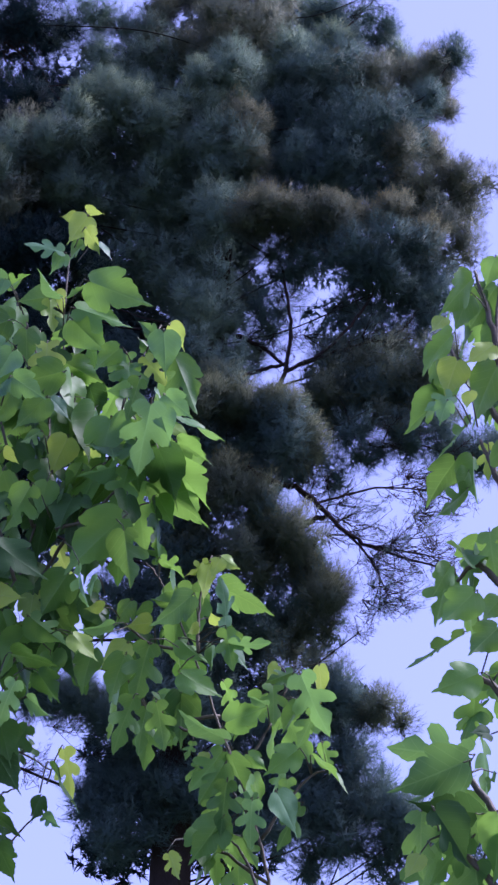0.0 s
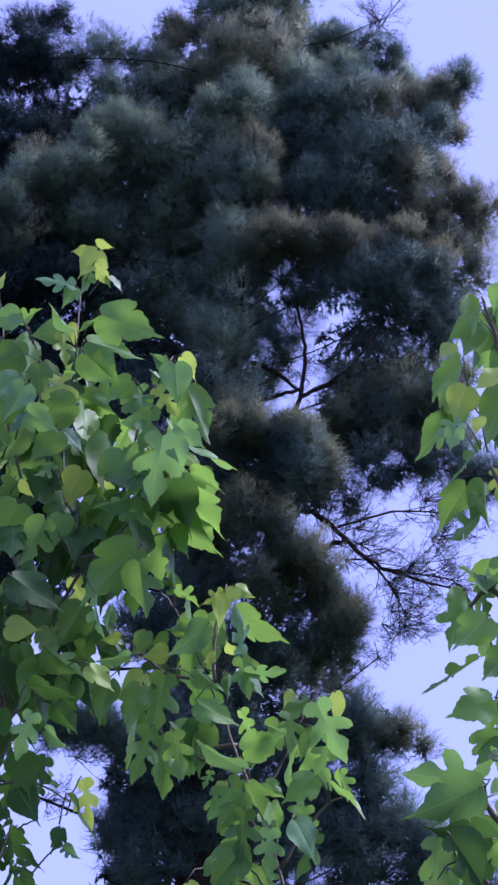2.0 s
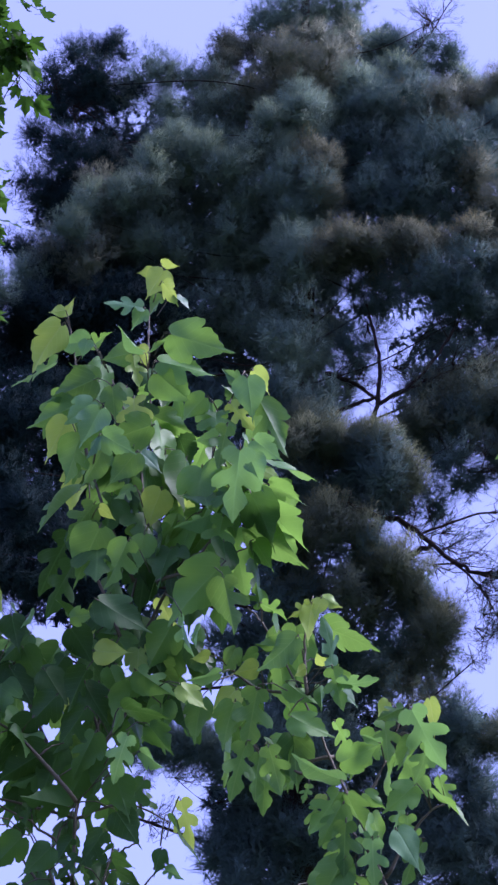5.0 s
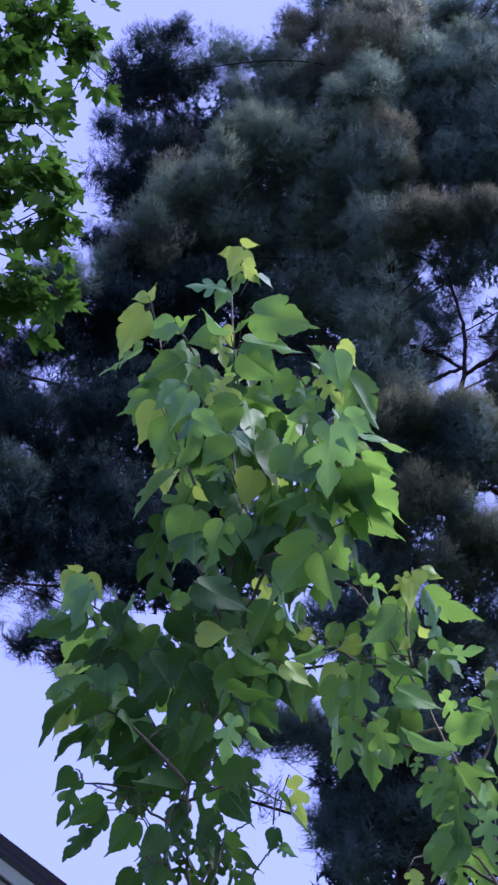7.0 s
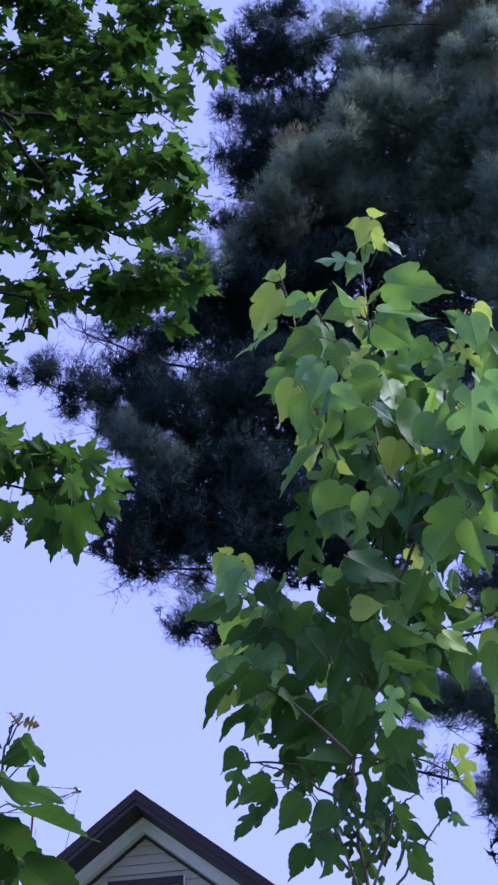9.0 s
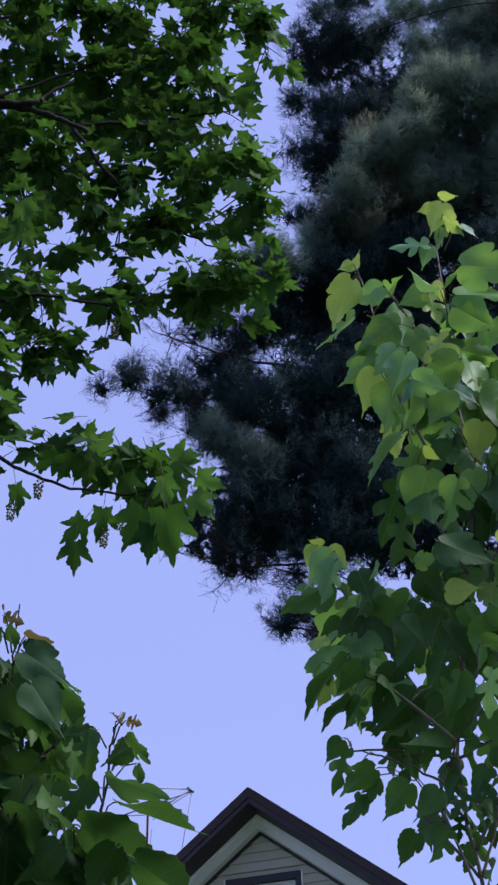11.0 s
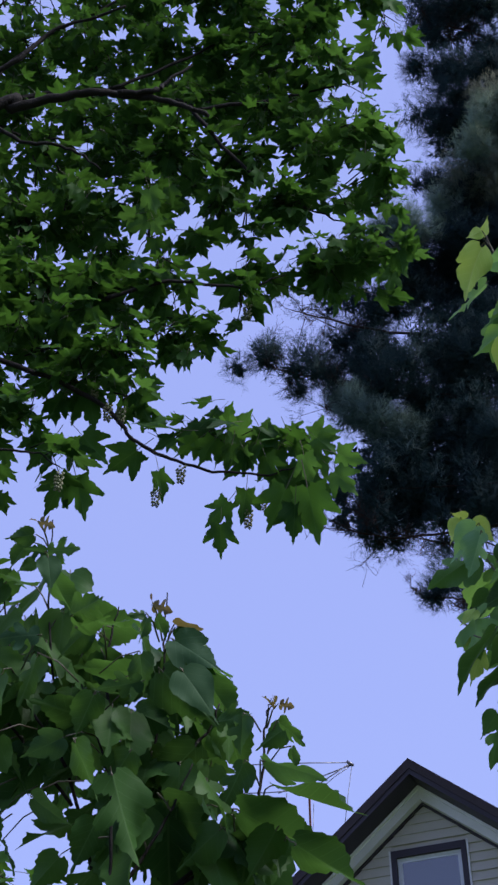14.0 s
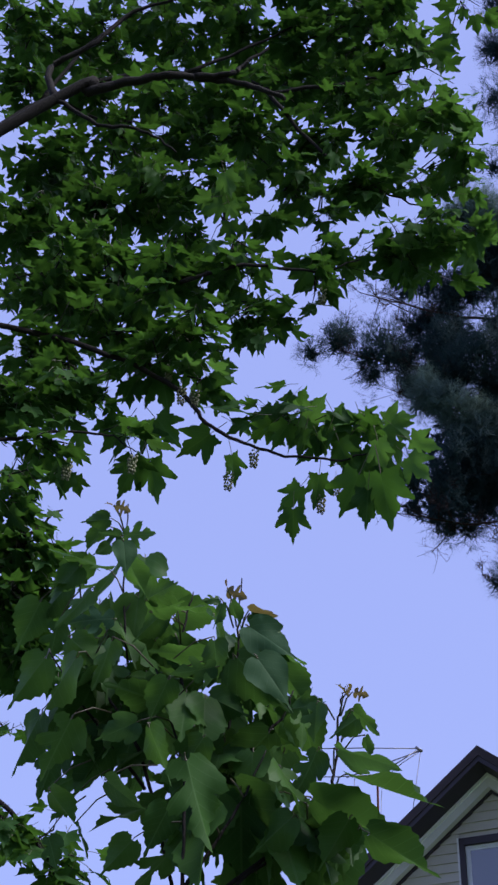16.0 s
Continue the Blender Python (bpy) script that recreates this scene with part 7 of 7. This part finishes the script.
def maple_spray(mid, wide, high, n, seed):
    """Loose hanging leaves on short twigs about one point of the crown."""
    g = np.random.default_rng(900 + seed)
    rows = []
    buf = Buf()
    hub = np.array(mid) + np.array([-0.5 * wide, 0.1, 0.2 * high])
    for i in range(n):
        foot = np.array(mid) + np.array([g.normal(0, 0.5) * wide, g.normal(0, 0.12), g.normal(0, 0.5) * high])
        turn = g.normal(0, 0.75)
        size = g.uniform(0.10, 0.15)
        tip = foot + size * np.array([math.sin(turn), 0.45 * math.cos(turn), -0.85 * math.cos(turn)])
        rows.append((tuple(foot), tuple(tip), float(g.uniform(5, 35)), "Pl" if g.random() < 0.35 else "Pg"))
        base = np.array(MAPLE_BASE)
        tube(buf, [hub - base, (hub + foot) / 2 - base + np.array([0, 0, 0.04]), foot - base], 0.004, 0.0015, 4)
    maple_leaves(MAPLE_TREE, rows)
    child("twig", buf.mesh("twig", [MAPLE_BARK]), MAPLE_TREE)


for seed, (mid, wide, high, n) in enumerate((
        ((-2.10, 4.83, 7.16), 0.19, 0.21, 14),
        ((-0.93, 5.06, 8.21), 0.15, 0.34, 7))):
    maple_spray(mid, wide, high, n, seed)


def seed_cluster(at, length, seed):
    """A hanging raceme of winged maple seeds."""
    g = np.random.default_rng(seed)
    buf = Buf()
    at = np.array(at) - np.array(MAPLE_BASE)
    tube(buf, [at + np.array([0, 0, 0.05]), at, at - np.array([0.005, 0, length])], 0.0015, 0.001, 3)
    for i in range(34):
        u = (i + 0.5) / 34
        a = i * 2.4
        r = 0.016 * (1 - 0.5 * u) + 0.004
        c = at + np.array([r * math.cos(a), r * math.sin(a), -u * length])
        s = 0.0075 * g.uniform(0.8, 1.2)
        v = [c + np.array(d) * s for d in ((1, 0, 0), (-1, 0, 0), (0, 1, 0), (0, -1, 0), (0, 0, 1.1), (0, 0, -1.3))]
        buf.put(v, [(0, 2, 4), (2, 1, 4), (1, 3, 4), (3, 0, 4), (2, 0, 5), (1, 2, 5), (3, 1, 5), (0, 3, 5)])
    child("seed_raceme", buf.mesh("seed_raceme", [SEEDS]), MAPLE_TREE, "hanging cluster of brownish winged seeds")


for i, p in enumerate(((-2.042, 4.768, 5.412), (-1.666, 4.913, 5.298), (-1.941, 4.810, 5.540), (-2.616, 4.361, 5.333), (-2.250, 4.673, 5.878),
                       (-2.195, 4.699, 5.866), (-2.378, 4.496, 5.398), (-1.602, 4.934, 5.387), (-2.307, 4.645, 6.008), (-1.683, 5.013, 6.614))):
    seed_cluster(p, 0.085, 70 + i)


# ---- house ----
HOUSE = tagged(new("house"), "house with pale lapped siding and a dark gable roof", "house")
HOUSE.matrix_world = Matrix.Rotation(radians(-2), 4, "Z") @ Matrix.Translation((-4.71, 19.0, 0))
RISE, APEX, HALF = 0.81, 10.31, 3.6


def gable(z, half=HALF):
    return max(0.0, min(half, (APEX - z) / RISE))


WX0, WX1, WZ0, WZ1 = -0.52, 0.55, 8.05, 9.685
hb = Buf()
eave = APEX - RISE * HALF
# front wall with the window's opening, in four pieces, and the other walls
prism(hb, [(-HALF, 0), (WX0, 0), (WX0, APEX + RISE * WX0), (-HALF, eave)], 0.03, 0.22)
prism(hb, [(WX1, 0), (HALF, 0), (HALF, eave), (WX1, APEX - RISE * WX1)], 0.03, 0.22)
prism(hb, [(WX0, WZ1), (WX1, WZ1), (WX1, APEX - RISE * WX1), (0, APEX), (WX0, APEX + RISE * WX0)], 0.03, 0.22)
prism(hb, [(WX0, 0), (WX1, 0), (WX1, WZ0), (WX0, WZ0)], 0.03, 0.22)
box(hb, (-HALF, 0.22, 0), (-HALF + 0.2, 9.0, eave))
box(hb, (HALF - 0.2, 0.22, 0), (HALF, 9.0, eave))
prism(hb, [(-HALF, 0), (HALF, 0), (HALF, eave), (0, APEX), (-HALF, eave)], 9.0, 9.2)
child("wall", hb.mesh("wall", [SIDING], False), HOUSE)
# lapped boards
lap = 0.135
z = APEX - 24 * lap
while z < APEX - 0.12:
    for x0, x1 in ((-9, WX0 - 0.004), (WX1 + 0.004, 9)) if WZ0 - 0.02 < z < WZ1 - 0.02 else ((-9, 9),):
        lo, hi = gable(z), gable(z + lap)
        if min(x1, lo) - max(x0, -lo) < 0.05:
            continue
        b = Buf()
        a0, a1 = max(x0, -lo), min(x1, lo)
        c0, c1 = max(x0, -hi), min(x1, hi)
        c1 = max(c1, c0 + 0.01)
        v = [(a0, -0.012, z), (a1, -0.012, z), (c1, 0.018, z + lap), (c0, 0.018, z + lap), (a0, 0.03, z), (a1, 0.03, z), (c1, 0.03, z + lap), (c0, 0.03, z + lap)]
        b.put(v, [(0, 1, 2, 3), (5, 4, 7, 6), (4, 5, 1, 0), (1, 5, 6, 2), (2, 6, 7, 3), (4, 0, 3, 7)])
        child("siding_board", b.mesh("siding_board", [SIDING], False), HOUSE)
    z += lap


def rake(side, y0, y1, top, low, reach, name, mat, label=""):
    """A sloping board along one side of the gable: from y0 to y1, between two heights over the wall's slope."""
    b = Buf()
    x = side * reach
    out = [(0, APEX + top), (x, APEX + top - RISE * reach), (x, APEX + low - RISE * reach), (0, APEX + low)]
    prism(b, out if side < 0 else list(reversed(out)), y0, y1)
    return child(name, b.mesh(name, [mat], False), HOUSE, label)


for s in (-1, 1):
    rake(s, -0.16, 0.03, 0.20, 0.012, HALF + 0.3, "rake_trim", TRIM_GREY, "grey painted rake trim")
    rake(s, -0.20, -0.16, 0.205, 0.155, HALF + 0.3, "trim_lip", LIP_PAINT, "pale lip on the rake trim")
    # The shadow line under the trim is added as a dark strip.
    rake(s, -0.045, 0.03, 0.012, -0.03, HALF + 0.2, "shadow_board", DARK_WOOD, "dark strip added as the trim's shadow line")
    rake(s, -0.58, 9.5, 0.26, 0.21, HALF + 0.45, "soffit", DARK_WOOD, "dark stained roof underside")
    rake(s, -0.62, -0.58, 0.39, 0.19, HALF + 0.47, "fascia", DARK_WOOD, "dark fascia board")
    roof = rake(s, -0.64, 9.55, 0.42, 0.27, HALF + 0.5, "roof", SHINGLE)
# window
win = new("window")
win.parent = HOUSE
b = Buf()
box(b, (WX0, -0.03, WZ0), (WX0 + 0.075, 0.10, WZ1))
box(b, (WX1 - 0.075, -0.03, WZ0), (WX1, 0.10, WZ1))
box(b, (WX0 + 0.075, -0.03, WZ1 - 0.10), (WX1 - 0.075, 0.10, WZ1))
box(b, (WX0 + 0.075, -0.05, WZ0), (WX1 - 0.075, 0.10, WZ0 + 0.08))
child("window_frame", b.mesh("window_frame", [DARK_WOOD], False), win, "dark brown window casing")
for name, z0, z1, y in (("upper_sash", 8.86, WZ1 - 0.10, 0.03), ("lower_sash", WZ0 + 0.08, 8.90, 0.065)):
    b = Buf()
    x0, x1 = WX0 + 0.075, WX1 - 0.075
    for w_, dy in ((0.035, 0.0), (0.065, 0.012)):
        box(b, (x0, y + dy, z0), (x0 + w_, y + dy + 0.03, z1))
        box(b, (x1 - w_, y + dy, z0), (x1, y + dy + 0.03, z1))
        box(b, (x0 + w_, y + dy, z1 - w_), (x1 - w_, y + dy + 0.03, z1))
        box(b, (x0 + w_, y + dy, z0), (x1 - w_, y + dy + 0.03, z0 + w_))
    sash = child("sash", b.mesh(name, [SASH], False), win, "pale grey window sash")
    b = Buf()
    box(b, (x0 + 0.06, y + 0.02, z0 + 0.06), (x1 - 0.06, y + 0.026, z1 - 0.06))
    child("pane", b.mesh("pane", [GLASS], False), win)
b = Buf()
box(b, (WX0 + 0.02, 0.12, WZ0), (WX1 - 0.02, 0.16, WZ1))
child("blind", b.mesh("blind", [SASH], False), win, "pale blind behind the glass")
# corner strips beside the window
for x in (WX0 - 0.03, WX1 + 0.005):
    b = Buf()
    box(b, (x, -0.022, WZ0 - 0.05), (x + 0.025, 0.03, WZ1 + 0.01))
    child("side_strip", b.mesh("side_strip", [TRIM_GREY], False), HOUSE)

# chimney
chim = new("chimney")
chim.parent = HOUSE
cx, cy = -2.55, 2.0
b = Buf()
box(b, (cx - 0.28, cy - 0.28, 7.6), (cx + 0.28, cy + 0.28, 10.05))
child("mortar_core", b.mesh("mortar_core", [MORTAR], False), chim)
bb = Buf()
box(bb, (-0.095, -0.012, -0.03), (0.095, 0.02, 0.03))
brick_me = bb.mesh("brick", [BRICK], False)
for r in range(22):
    for side in range(4):
        for k in range(3):
            s = (k - 1) * 0.2 + (0.05 if r % 2 else -0.05)
            m = Matrix.Translation((cx, cy, 8.42 + r * 0.075)) @ Matrix.Rotation(side * math.pi / 2, 4, "Z") @ Matrix.Translation((s * 0.85, -0.28, 0))
            child("brick", brick_me, chim, m=m)

# ---- antenna ----
ANT = tagged(new("roof_antenna"), "thin metal rooftop aerial on a rusty mast", "antenna")
ANT.matrix_world = Matrix.Rotation(radians(-2), 4, "Z") @ Matrix.Translation((-6.57, 19.5, 8.7))


def rod(name, pts, r, mat, label=""):
    b = Buf()
    tube(b, [np.array(p, float) for p in pts], r, r * 0.9, 6)
    return child(name, b.mesh(name, [mat]), ANT, label)


def local(pts):
    return [ANT.matrix_world.inverted() @ Vector(p) for p in pts]


rod("mast", [(-0.02, 0, 0), (0, 0, 1.3)] + local([(-5.563, 18.679, 10.568)]), 0.018, RUST, "rusty red mast")
rod("boom", local([(-6.512, 18.368, 10.986), (-5.741, 18.625, 10.999), (-4.980, 18.844, 10.971)]), 0.008, ANTENNA_METAL)
rod("boom", local([(-6.667, 18.313, 10.551), (-6.136, 18.498, 10.555), (-5.562, 18.679, 10.585)]), 0.008, ANTENNA_METAL)
rod("strut", local([(-5.563, 18.679, 10.568), (-4.980, 18.844, 10.962)]) , 0.009, ANTENNA_METAL)
rod("strut", local([(-6.015, 18.643, 10.589), (-5.375, 18.786, 10.809), (-4.966, 18.847, 10.935)]), 0.009, ANTENNA_METAL)
rod("strut", local([(-5.460, 18.605, 10.468), (-5.208, 18.782, 10.763), (-4.966, 18.847, 10.927)]), 0.006, ANTENNA_METAL)
rod("tip_clamp", local([(-5.025, 18.831, 10.991), (-4.935, 18.855, 10.925)]), 0.022, ANTENNA_METAL)
rod("element", local([(-4.959, 18.849, 10.926), (-5.010, 18.732, 10.434), (-5.052, 18.617, 9.949)]), 0.005, ANTENNA_METAL)
rod("element", local([(-5.870, 18.584, 10.541), (-5.862, 18.482, 10.208), (-5.870, 18.375, 9.866)]), 0.005, ANTENNA_METAL)
rod("element", local([(-5.509, 18.695, 10.369), (-5.499, 18.594, 10.032), (-5.495, 18.490, 9.727)]), 0.0045, ANTENNA_METAL)
